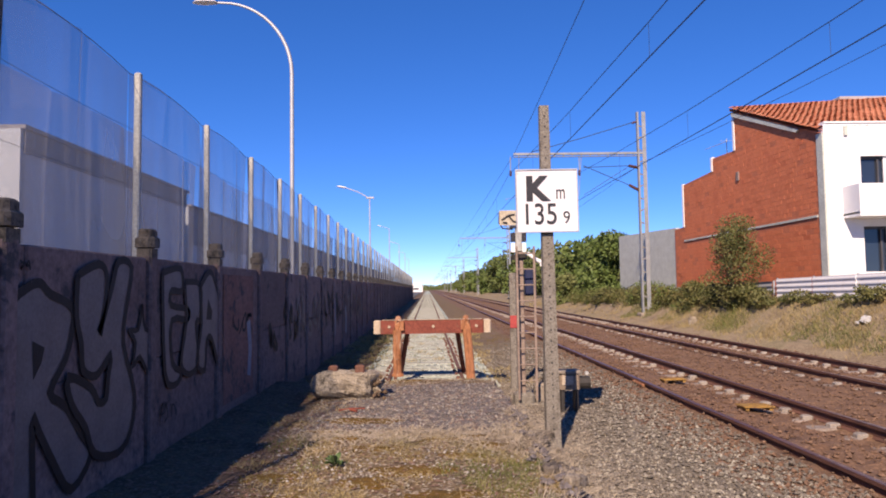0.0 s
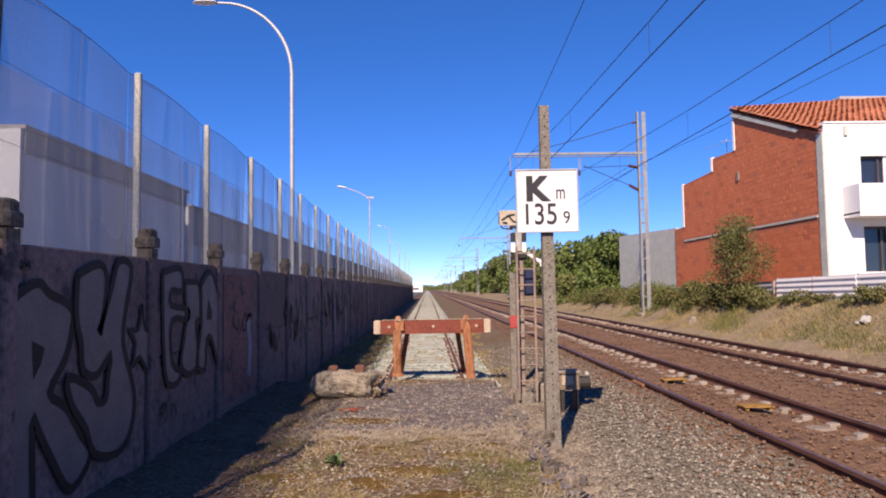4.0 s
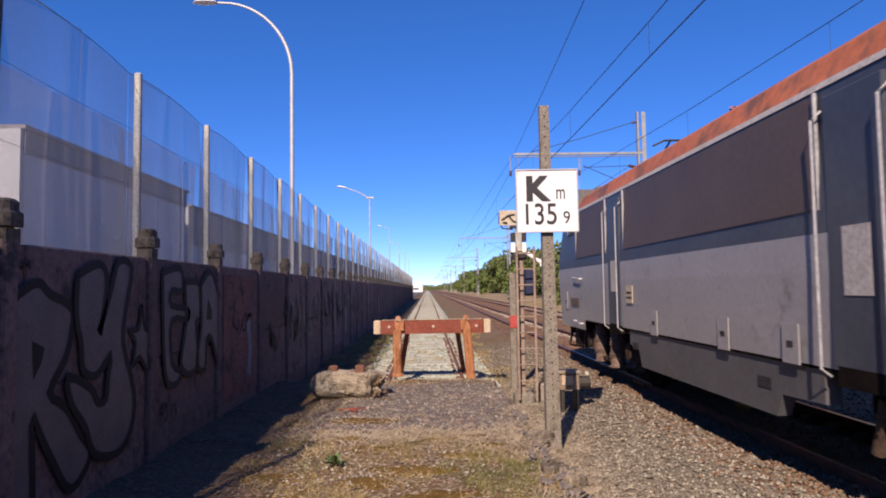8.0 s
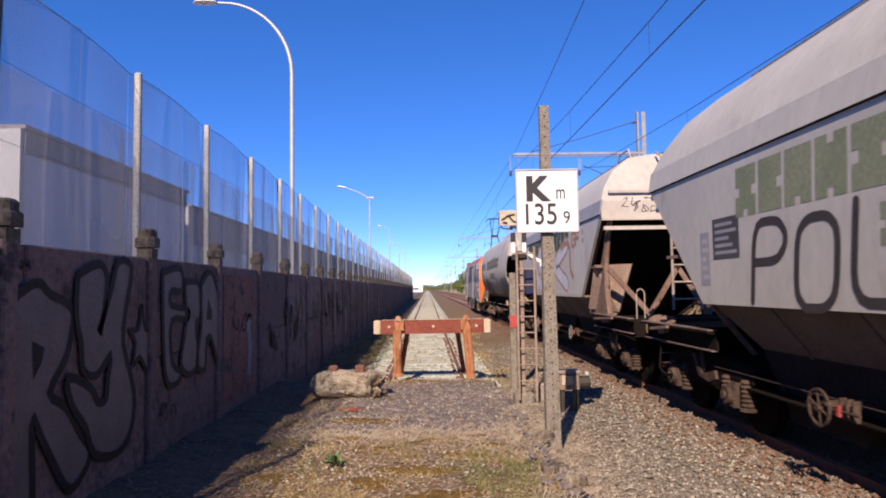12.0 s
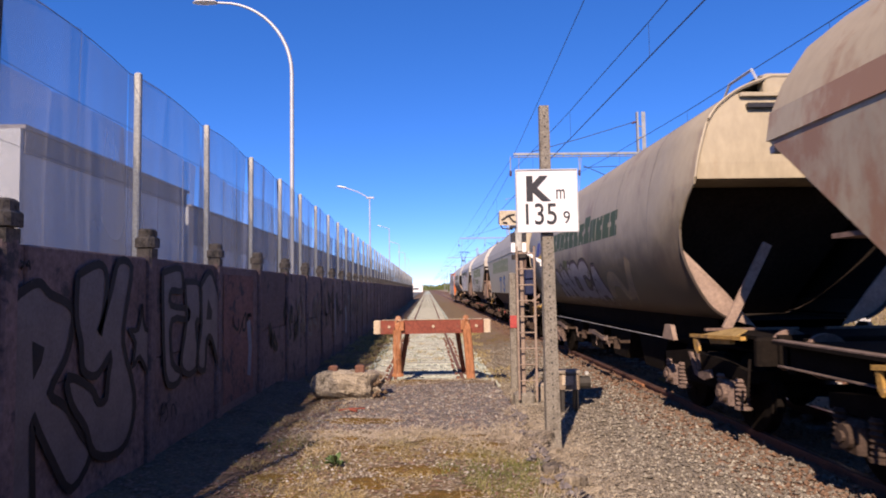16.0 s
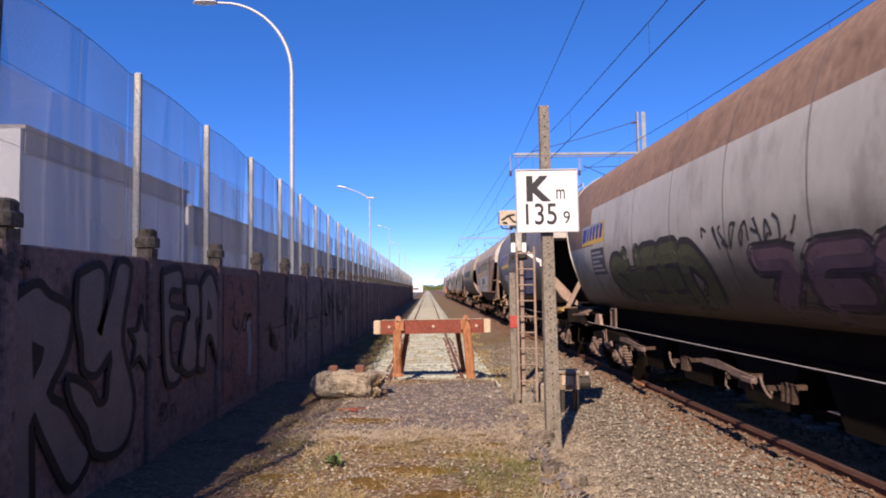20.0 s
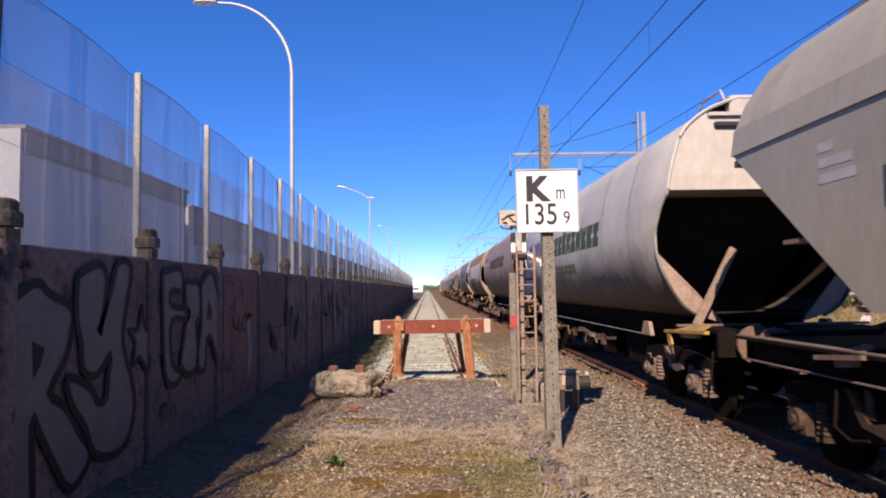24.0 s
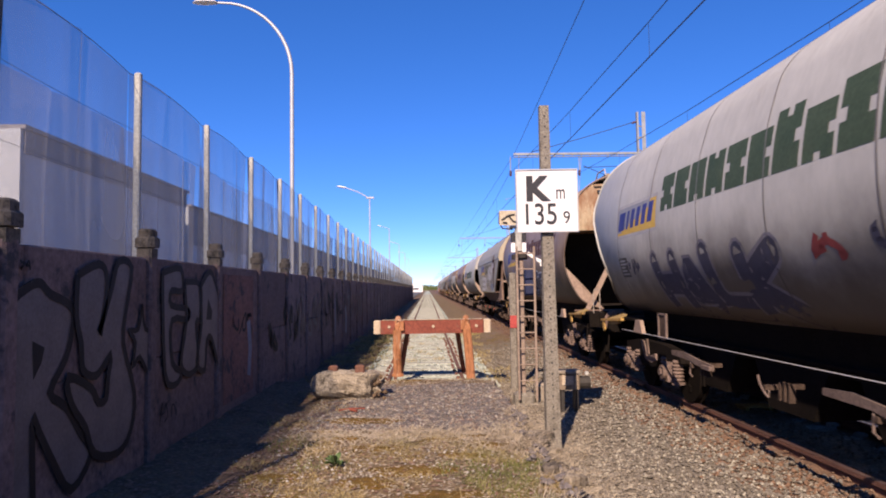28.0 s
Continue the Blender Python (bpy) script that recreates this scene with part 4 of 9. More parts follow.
lad = thing("ladder", "narrow brown steel ladder leaning on the signal", "ladder", at=pose(1.53, 11.55, -0.12))
for x, y in ((0.0, 0.0), (0.30, 0.02)):
    part("stile", Geo().box((x, y, 1.28), (0.035, 0.03, 2.60)), LADDER, lad)
for k in range(9):
    part("rung", Geo().tube([(0.0, 0.01, 0.30 + 0.27 * k), (0.30, 0.02, 0.30 + 0.27 * k)], 0.013, 6), LADDER, lad)
part("navy_box", Geo().box((0.18, 0.12, 2.02), (0.20, 0.16, 0.46), bev=0.02), BLUE_BOX, sig, "navy relay box")
wire_post = thing("short_post", "short weathered concrete post with a red and white mark", "post", at=pose(1.68, 13.4, -0.25))
part("post", Geo().box((0, 0, 1.15), (0.13, 0.13, 2.3), bev=0.02), POST_CONC, wire_post)
part("red_mark", Geo().box((0.0, -0.072, 1.34), (0.14, 0.02, 0.24)), RED_PAINT, wire_post)
DUSTY_BOX = mat("dusty_brown_casing", [(0.16, 0.12, 0.09), (0.28, 0.22, 0.16)], 0.85, s=(5, 40), bump=0.3)
cab = thing("trackside_box", "tan trackside box on a low stand beside the gravel", "equipment box", at=pose(2.27, 10.9, -0.27))
part("box", Geo().box((-0.04, 0, 0.53), (0.32, 0.27, 0.25), bev=0.03), DUSTY_BOX, cab)
part("lid", Geo().box((-0.04, 0, 0.68), (0.36, 0.30, 0.04), bev=0.02), CONCRETE, cab)
part("tan_plate", Geo().box((-0.08, -0.145, 0.55), (0.18, 0.02, 0.14)), BEAM_END, cab)
part("motor", Geo().disc((0.21, 0, 0.50), 0, 0.10, 0.18, 14), DARK_STEEL, cab)
part("white_knob", Geo().disc((0.25, -0.02, 0.65), 1, 0.030, 0.06, 10), PALE_CONC, cab)
for s in (-1, 1):
    part("leg", Geo().box((-0.04 + s * 0.11, 0, 0.21), (0.05, 0.20, 0.40)), DARK_STEEL, cab)
pul = thing("pulley_block", "low concrete block with a rusty wire pulley", "pulley", at=pose(1.98, 12.0, -0.24))
part("block", Geo().box((0, 0, 0.16), (0.26, 0.30, 0.32), bev=0.04), CONCRETE, pul)
part("wheel", Geo().disc((0.06, -0.08, 0.40), 0, 0.15, 0.04, 18), DARK_STEEL, pul)
part("arm", Geo().tube([(0.06, -0.08, 0.40), (0.12, -0.02, 0.62)], 0.02, 6), DARK_STEEL, pul)

# ---- overhead line: steel masts with a beam over both tracks, and its wires ----


GUARD = mat("dull_grey_lacing", [(0.13, 0.13, 0.13), (0.20, 0.20, 0.20)], 0.8, s=(3, 30), bump=0.1)


def mast(y, detail):
    m = thing("catenary_mast", "grey steel mast with a long beam over the tracks", "mast", "masts along the line", pose(12.1, y, -0.10))
    part("footing", Geo().box((0, 0, 0.12), (0.9, 0.9, 0.5), bev=0.08), CONCRETE, m)
    for s in (-1, 1):
        front = 0.02 if s > 0 else 0.15
        part("channel", Geo().prism([(s * 0.24, -0.12), (s * abs(front), -0.12) if s < 0 else (front, -0.12), (s * abs(front), -0.10) if s < 0 else (front, -0.10), (s * 0.22, -0.10), (s * 0.22, 0.10), (s * 0.11, 0.10), (s * 0.11, 0.12), (s * 0.24, 0.12)], 2, 0.2, 11.6), MAST_STEEL, m)
    g = Geo()
    for k in range(16 if detail else 6):
        z = 0.6 + k * (0.68 if detail else 1.7)
        g.box((-0.12, -0.10, z), (0.26, 0.012, 0.08), m=Matrix.Rotation(0.5 if k % 2 else -0.5, 4, "Y"))
    part("lacing", g, GUARD, m)
    bm_ = part("beam", Geo().box((-3.5, 0, 9.28), (7.4, 0.16, 0.12)).box((-3.5, 0, 9.12), (7.4, 0.14, 0.03)), MAST_STEEL, m, "long steel beam")
    if detail:
        for k in range(14):
            part("beam_web", Geo().box((-0.4 - 0.5 * k, 0, 9.22), (0.05, 0.10, 0.12)), MAST_STEEL, bm_)
    part("tie", Geo().tube([(-0.2, 0, 11.1), (-3.2, 0, 10.2), (-6.2, 0, 9.4)], 0.022, 5), WIRE, m)
    part("insulator", Geo().tube([(-0.5, 0, 10.98), (-0.2, 0, 11.08)], 0.06, 8), INSULATOR, m)
    for ax in (FAR_AXIS, NEAR_AXIS):
        x = ax - 12.1
        part("hanger", Geo().tube([(x, 0, 9.15), (x, 0, 8.35)], 0.03, 6), MAST_STEEL, m)
        part("insulator", Geo().tube([(x, 0, 8.35), (x, 0, 8.05)], 0.07, 8), INSULATOR, m)
    for z, drop in ((8.45, 0.0), (7.15, 0.2)):
        part("steady_arm", Geo().tube([(-0.15, 0, z), (-0.75, 0, z + (0.33 if drop else 0.12))], 0.085, 8), INSULATOR, m)
        part("steady_tube", Geo().tube([(-0.75, 0, z + (0.33 if drop else 0.12)), (-3.3, 0, z + 1.45 if drop else z + 0.05)], 0.02, 6), WIRE, m)
    part("steady_tube", Geo().tube([(-0.80, 0, 8.50), (-3.3, 0, 6.95)], 0.016, 6), WIRE, m)
    part("dropper_arm", Geo().tube([(-3.4, 0, 9.1), (-3.6, 0, 6.9), (-4.4, 0, 6.75)], 0.02, 6), MAST_STEEL, m)
    part("dropper_arm", Geo().tube([(-6.9, 0, 9.1), (-7.0, 0, 6.9), (-7.7, 0, 6.75)], 0.02, 6), MAST_STEEL, m)
    return m


MASTS = [37.4 + 62.8 * k for k in range(-2, 8)]
for k, y in enumerate(MASTS):
    mast(y, 0 <= y < 120)


def line(name, label, r, at_mast, mid_drop, zig=0.0):
    """A wire from mast to mast, sagging between them."""
    g = Geo()
    path = []
    for k in range(len(MASTS) - 1):
        for i in range(8):
            t = i / 8
            y = MASTS[k] + 62.8 * t
            x = at_mast[0] + zig * (1 - 2 * abs(((k + t) % 2) - 1))
            path.append((x, y, at_mast[1] - mid_drop * 4 * t * (1 - t)))
    g.tube(path, r, 5, caps=False)
    return tagged(part(name, g, WIRE), label, "overhead wire", "wires of the overhead line")


for ax in (NEAR_AXIS, FAR_AXIS):
    line("messenger_wire", "dark messenger wire hung from the masts", 0.011, (ax, 8.05), 0.85, 0.1)
    line("contact_wire", "dark contact wire over the track", 0.014, (ax, 6.54), 0.03, 0.12)
    g = Geo()
    for k in range(len(MASTS) - 1):
        for i in range(1, 8):
            t = i / 8
            y = MASTS[k] + 62.8 * t
            g.tube([(ax, y, 6.54), (ax, y, 8.05 - 0.85 * 4 * t * (1 - t))], 0.005, 4, caps=False)
    tagged(part("dropper_wire", g, WIRE), "thin dropper wires between contact and messenger wire", "overhead wire", "wires of the overhead line", "stuff")
line("feeder_wire", "dark feeder wire along the masts", 0.010, (12.15, 8.65), 0.75)
feed = Geo().tube([(2.3, -25.4, 9.1), (3.4, 1, 8.95), (4.25, 21, 9.02), (4.95, 37.4, 9.22)], 0.011, 5, caps=False)
feed.tube([(4.95, y, 9.22 - 0.0) for y in (37.4, 100.2, 163, 225.8, 288.6)], 0.011, 5, caps=False)
tagged(part("feeder_wire", feed, WIRE), "dark feeder wire fixed to the beam ends", "overhead wire", "wires of the overhead line")

# ---- the house beyond the tracks: bare red blocks and a white front ----
VENT_GREY = mat("grey_vent_plate", [(0.22, 0.16, 0.14), (0.30, 0.23, 0.20)], 0.8, s=(4, 30), bump=0.2)
HX, HY0, HY1 = 14.9, 25.1, 38.8
house = thing("house", "two-storey house with bare red block side and white rendered front", "house")
outline = [(HY0, 1.0), (HY0, 7.45), (32.1, 10.14), (32.1, 8.2), (34.7, 8.3), (34.7, 7.65), (HY1, 7.52), (HY1, 5.1), (40.3, 5.08), (40.3, 1.0)]
side_wall = part("side_wall", Geo().prism(outline, 0, HX - 0.002, HX + 0.30), MORTAR, house, "bare red block wall")


def wall_top(y):
    if y < 32.1:
        return 7.45 + (y - HY0) / (32.1 - HY0) * 2.69
    if y < 34.7:
        return 8.2 + 0.1 * (y - 32.1) / 2.6
    return 7.65 - 0.13 * (y - 34.7) / 4.1 if y < HY1 else 5.08


rows_of = Geo()
near_block = mesh_of("block", Geo().box((0, 0, 0), (0.035, 0.485, 0.186), bev=0.008), BRICK)
count = 0
k = 0
z = 1.75
while z < 9.8:
    y = HY0 + 0.35 + (0.25 if k % 2 else 0.0)
    while y < 40.1:
        if z + 0.12 < wall_top(min(y + 0.25, 40.2)) - 0.05 and z + 0.12 < wall_top(y - 0.24) - 0.05 and abs(z - 4.30) > 0.18:
            if count < 300 and y < 31.5 and z < 8.5:
                piece("block", near_block, side_wall, pose(HX + 0.012 + rnd(-0.004, 0.004), y, z))
                count += 1
            else:
                rows_of.box((HX + 0.012 + rnd(-0.004, 0.004), y, z), (0.035, 0.485, 0.186))
        y += 0.5
    z += 0.2
    k += 1
tagged(part("block_course_rest", rows_of, BRICK, side_wall), "courses of bare red blocks", kind="stuff")
part("slab_band", Geo().box((HX - 0.02, (HY0 + 39) / 2, 4.30), (0.056, HY1 - HY0 - 0.3, 0.085)), CEMENT, house, "grey floor slab edge")
part("corner_render", Geo().box((HX + 0.005, HY0 - 0.06, 4.2), (0.07, 0.40, 6.4)), CEMENT, house, "rough cement corner")
for ya, yb, z0, z1 in ((32.0, 32.18, 8.2, 9.98), (34.62, 34.8, 7.62, 8.36), (HY1 - 0.1, HY1 + 0.1, 5.1, 7.58)):
    part("parapet_edge", Geo().box((HX + 0.14, (ya + yb) / 2, (z0 + z1) / 2), (0.36, yb - ya, z1 - z0)), WHITE_PAINT, house, "white parapet edge")
def ridge(x):
    """The ridge climbs a little away from the line."""
    return 10.22 + 0.055 * (x - HX)


g = Geo().grid([HX - 0.12, HX + 9], [0, 1, 1.001, 0.001], lambda x, t: (x, HY0 - 0.2 + (32.4 - HY0) * min(t, 1) if t not in (0.001,) else HY0 - 0.2, (7.52 if t == 0 else 7.40 if t == 0.001 else ridge(x) + 0.06 if t == 1 else ridge(x) - 0.06)))
roof = part("roof", g, TILE, house, "clay tile roof")
tiles = Geo()
for i in range(36):
    x = HX - 0.05 + 0.25 * i
    low_p, high_p = Vector((x, HY0 - 0.22, 7.52)), Vector((x, 32.2, ridge(x) + 0.07))
    sl = (high_p - low_p).normalized()
    nm = Vector((0, -sl.z, sl.y))
    for j in range(19):
        o = low_p + (high_p - low_p) * (j / 19) + nm * 0.02
        ring = [(-0.12, 0.0), (-0.06, 0.06), (0.0, 0.085), (0.06, 0.06), (0.12, 0.0)]
        jig, up = rnd(-0.02, 0.02), rnd(0, 0.03)
        tiles.add([o + Vector((a + jig, 0, 0)) + nm * (b + 0.03 + up) for a, b in ring] + [o + sl * 0.44 + Vector((a * 0.85 + jig, 0, 0)) + nm * b * 0.8 for a, b in ring], [(q, q + 1, q + 6, q + 5) for q in range(4)])
tagged(part("roof_tiles", tiles, TILE, roof), "rows of clay roof tiles", kind="stuff")
part("wall_vent", Geo().box((HX - 0.03, 31.8, 6.9), (0.07, 0.24, 0.42)), VENT_GREY, house, "small grey wall vent")
part("verge_board", Geo().prism([(HY0 + 1.4, 7.78), (32.1, 9.86), (32.1, 10.06), (HY0 + 1.2, 7.86)], 0, HX - 0.10, HX - 0.02), CEMENT, house, "dark verge under the tiles")
part("back_wall", Geo().box((HX + 4.6, 38.0, 4.2), (8.5, 0.25, 6.4)), RENDER_WHITE, house)
# front wall with its two openings
g = Geo()
XW = (HX + 0.04, 16.3, 17.9, 23.5)
ZW = (1.0, 2.15, 3.85, 5.45, 6.5, 7.75)
for i in range(3):
    for j in range(5):
        if not (i == 1 and j in (1, 3)):
            g.box(((XW[i] + XW[i + 1]) / 2, HY0 - 0.10, (ZW[j] + ZW[j + 1]) / 2), (XW[i + 1] - XW[i], 0.30, ZW[j + 1] - ZW[j]))
part("front_wall", g, RENDER_WHITE, house, "white rendered front")
part("front_coping", Geo().box((19.25, HY0 - 0.12, 7.78), (8.6, 0.36, 0.06)), RENDER_WHITE, house)
part("roof_slab", Geo().box((22.4, 32.9, 10.76), (4.4, 1.6, 0.14), bev=0.03).box((22.6, 32.9, 10.35), (3.6, 1.2, 0.7)), SHED_DARK, house, "grey flat roof edge beyond the tiles")
part("air_vent", Geo().box((15.75, HY0 - 0.30, 7.45), (0.12, 0.10, 0.34)), CEMENT, house)
for z0, z1 in ((2.15, 3.85), (5.45, 6.5)):
    win = part("window", Geo().box((16.35, HY0 - 0.05, (z0 + z1) / 2), (0.10, 0.10, z1 - z0)).box((17.05, HY0 - 0.05, (z0 + z1) / 2), (0.07, 0.10, z1 - z0)).box((17.1, HY0 - 0.05, z1 - 0.05), (1.6, 0.1, 0.1)), DARK_FRAME, house, "dark framed window")
    part("pane", Geo().box((17.1, HY0 - 0.0, (z0 + z1) / 2), (1.6, 0.03, z1 - z0)), GLASS, win)
    part("shutter", Geo().box((17.55, HY0 - 0.10, (z0 + z1) / 2), (0.6, 0.06, z1 - z0)), WHITE_PAINT if z0 > 5 else RENDER_WHITE, win)
balc = part("balcony", Geo().box((17.9, 24.38, 4.22), (4.7, 1.05, 0.16)).box((17.9, 23.92, 4.78), (4.7, 0.14, 1.08)), RENDER_WHITE, house, "white balcony with a solid parapet")
part("balcony_cheek", Geo().box((15.62, 24.43, 4.78), (0.14, 0.88, 1.08)), RENDER_WHITE, balc)
aer = thing("roof_aerial", "thin grey television aerial on the roof", "aerial", at=pose(HX + 0.5, 34.0, 8.2))
part("mast_tube", Geo().tube([(0, 0, -0.1), (0, 0, 1.0)], 0.02, 6), GALV, aer)
part("boom", Geo().tube([(0.2, 0.3, 0.95), (-0.3, 2.0, 0.85)], 0.015, 5), GALV, aer)
part("element", Geo().tube([(-0.2, 0.3, 0.95), (0.6, 0.3, 0.95)], 0.01, 5), GALV, aer)
grey_wall = thing("garden_wall", "plain grey rendered wall beyond the red house", "wall")
part("wall", Geo().prism([(40.4, 0.6), (52.5, 0.6), (52.5, 5.6), (40.4, 5.2)], 0, HX + 0.1, HX + 0.35), CEMENT, grey_wall)

# corrugated fence below the house


def sheet_fence(label, p0, p1, zb0, zb1, high, material, sheets):
    fn = thing("sheet_fence", label, "fence")
    d = Vector((p1[0] - p0[0], p1[1] - p0[1], 0))
    nrm = Vector((d.y, -d.x, 0)).normalized()
    for k in range(sheets):
        g = Geo()
        a, b = k / sheets, (k + 0.985) / sheets
        zs = [i / 40 for i in range(41)]

        def put(t, z, a=a, b=b):
            s = a + (b - a) * t
            base = zb0 + (zb1 - zb0) * s
            q = Vector((p0[0], p0[1], 0)) + d * s + nrm * (0.017 * math.sin(z * high / 0.19 * 2 * math.pi) + 0.006 * (k % 2))
            return (q.x, q.y, base + z * high)
        g.grid([0, 1], zs, put)
        part("corrugated_sheet", g, material, fn, smooth=True)
    for k in range(sheets + 1):
        s = k / sheets
        q = Vector((p0[0], p0[1], 0)) + d * s - nrm * 0.06
        part("stake", Geo().box((q.x, q.y, zb0 + (zb1 - zb0) * s + high / 2 - 0.12), (0.06, 0.06, high + 0.3)), GALV, fn)
    return fn


sheet_fence("low fence of white corrugated sheets on the bank", (13.45, 25.9), (13.7, 14.0), 1.02, 1.22, 0.92, CORRUGATED, 5)
sheet_fence("low fence of grey corrugated sheets on the bank", (13.9, 40.0), (13.5, 26.3), 0.72, 1.05, 0.80, CORR_GREY, 5)

# ---- the train: an electric locomotive and grain hopper wagons ----
LOCO_GREY = mat("loco_grey_paint", [(0.245, 0.245, 0.258), (0.288, 0.286, 0.300)], 0.42, s=(0.8, 14), bump=0.04, spec=0.5, vary=0.12, speck=((0.166, 0.155, 0.155), 2.2, 0.2))
LOCO_BROWN = mat("loco_dark_brown_paint", [(0.072, 0.050, 0.040), (0.092, 0.066, 0.054)], 0.55, s=(0.8, 14), bump=0.05, spec=0.4, vary=0.2)
LOCO_SLATE = mat("loco_slate_paint", [(0.040, 0.048, 0.069), (0.057, 0.067, 0.086)], 0.45, s=(1, 14), bump=0.04, spec=0.4, vary=0.2)
LOCO_SKIRT = mat("loco_skirt_paint", [(0.066, 0.069, 0.078), (0.094, 0.097, 0.106)], 0.5, s=(0.9, 14), bump=0.06, spec=0.4, vary=0.2, speck=((0.075, 0.062, 0.052), 3.0, 0.25))
LOCO_ORANGE = mat("loco_orange_paint", [(0.499, 0.118, 0.025), (0.568, 0.152, 0.035)], 0.5, s=(1, 14), bump=0.04, spec=0.4, vary=0.10, speck=((0.50, 0.17, 0.06), 1.6, 0.12))
ORANGE_WORN = mat("sooty_orange_roof_edge", [(0.347, 0.104, 0.049), (0.457, 0.152, 0.069)], 0.65, s=(0.8, 10), bump=0.05, vary=0.25, speck=((0.152, 0.076, 0.052), 1.2, 0.4))
ROOF_GREY = mat("dusty_roof", [(0.131, 0.123, 0.115), (0.200, 0.193, 0.177)], 0.8, s=(1, 14), bump=0.2)
CAB_DARK = mat("dark_grey_cab_paint", [(0.09, 0.09, 0.09), (0.14, 0.138, 0.135)], 0.6, s=(1, 14), bump=0.1)
# oily running gear, and the added sheets that paint shade below the bodies
UNDER = mat("oily_and_shade_black", [(0.009, 0.0075, 0.0065), (0.014, 0.011, 0.0095)], 0.95, s=(3, 30), bump=0.4, spec=0.04)
DUSTY = mat("brake_dust_casting", [(0.040, 0.028, 0.022), (0.090, 0.063, 0.049)], 0.9, s=(5, 40), bump=0.5, spec=0.1)
AXLE = mat("dust_caked_axle_box", [(0.11, 0.078, 0.064), (0.205, 0.150, 0.126)], 0.95, s=(5, 40), bump=0.5, spec=0.1, vary=0.45)
TREAD = mat("wheel_tread", [(0.169, 0.146, 0.131), (0.246, 0.223, 0.208)], 0.4, 0.8, s=(4, 40), bump=0.05)
STEP_YELLOW = mat("yellow_step", [(0.35, 0.200, 0.045), (0.46, 0.280, 0.080)], 0.7, s=(5, 40), bump=0.2, speck=((0.169, 0.108, 0.054), 7, 0.35))
RAIL_GREY = mat("grey_handrail", [(0.28, 0.285, 0.31), (0.38, 0.385, 0.41)], 0.5, bump=0.05, s=(4, 30))
PALE_SEAL = mat("pale_rubber_trim", [(0.370, 0.354, 0.339), (0.447, 0.431, 0.416)], 0.7, bump=0.05)
CAB_GLASS = glassy("cab_glass", (0.009, 0.012, 0.017), 0.03)
SIGN_RED = mat("red_emblem", [(0.385, 0.019, 0.039), (0.447, 0.031, 0.046)], 0.5, bump=0, vary=0.1)
MARK_WHITE = mat("white_marking", [(0.554, 0.547, 0.554), (0.601, 0.593, 0.601)], 0.6, bump=0, vary=0.1)
DULL_WHITE = mat("dull_white_marking", [(0.33, 0.325, 0.33), (0.39, 0.385, 0.385)], 0.7, s=(1.2, 6), bump=0, vary=0.12)
PLATE_DARK = mat("dark_data_panel", [(0.039, 0.039, 0.042), (0.062, 0.062, 0.065)], 0.7, bump=0, vary=0.2)
EMB_GREY = mat("slate_emblem_field", [(0.208, 0.216, 0.239), (0.269, 0.277, 0.300)], 0.6, bump=0, vary=0.15)
EMB_YELLOW = mat("yellow_emblem_field", [(0.508, 0.323, 0.046), (0.585, 0.385, 0.077)], 0.6, bump=0, vary=0.15)
EMB_BLUE = mat("blue_emblem", [(0.027, 0.035, 0.169), (0.046, 0.054, 0.231)], 0.6, bump=0, vary=0.15)
GREEN_MARK = mat("green_marking", [(0.038, 0.066, 0.036), (0.062, 0.090, 0.050)], 0.7, bump=0, vary=0.25)
OLIVE_MARK = mat("olive_marking", [(0.100, 0.096, 0.058), (0.146, 0.135, 0.085)], 0.7, bump=0, vary=0.25)
FADED_GREEN = mat("faded_green_marking", [(0.154, 0.193, 0.115), (0.208, 0.231, 0.154)], 0.7, bump=0, vary=0.25)
OCHRE_MARK = mat("ochre_notice", [(0.323, 0.200, 0.092), (0.400, 0.262, 0.131)], 0.7, bump=0, vary=0.25)
BROWN_MARK = mat("brown_marking", [(0.065, 0.027, 0.022), (0.100, 0.042, 0.032)], 0.7, bump=0, vary=0.25)
SHEAF_GREEN = mat("faded_sheaf_green", [(0.065, 0.089, 0.039), (0.123, 0.127, 0.062)], 0.7, s=(4, 20), bump=0, vary=0.35)
OLIVE_SHEAF = mat("olive_sheaf_leaf", [(0.17, 0.135, 0.055), (0.24, 0.19, 0.085)], 0.7, s=(4, 20), bump=0, vary=0.3)
GRAY_MARK = mat("grey_green_marking", [(0.060, 0.062, 0.055), (0.090, 0.092, 0.080)], 0.7, bump=0, vary=0.25)
SPRAY = {k: mat(k + "_spray", [tuple(x * 0.86 for x in c), c], 0.75, s=(1.5, 6), bump=0, vary=0.14) for k, c in {
    "white": (0.508, 0.501, 0.524), "chrome": (0.385, 0.377, 0.400), "black": (0.023, 0.022, 0.023), "rose": (0.17, 0.105, 0.125), "green": (0.07, 0.10, 0.04), "blue": (0.062, 0.139, 0.323),
    "navy": (0.039, 0.046, 0.100), "tan": (0.354, 0.208, 0.146), "dusk": (0.20, 0.19, 0.215), "violet": (0.115, 0.092, 0.146), "yellow": (0.36, 0.25, 0.06), "red": (0.24, 0.045, 0.042), "pale": (0.400, 0.400, 0.415), "ice": (0.50, 0.54, 0.60), "moss": (0.075, 0.082, 0.040), "plum": (0.070, 0.045, 0.062), "soot": (0.038, 0.034, 0.034), "mauve": (0.20, 0.165, 0.19), "mist": (0.150, 0.146, 0.156), "sand": (0.22, 0.175, 0.115), "ink": (0.055, 0.055, 0.085)}.items()}


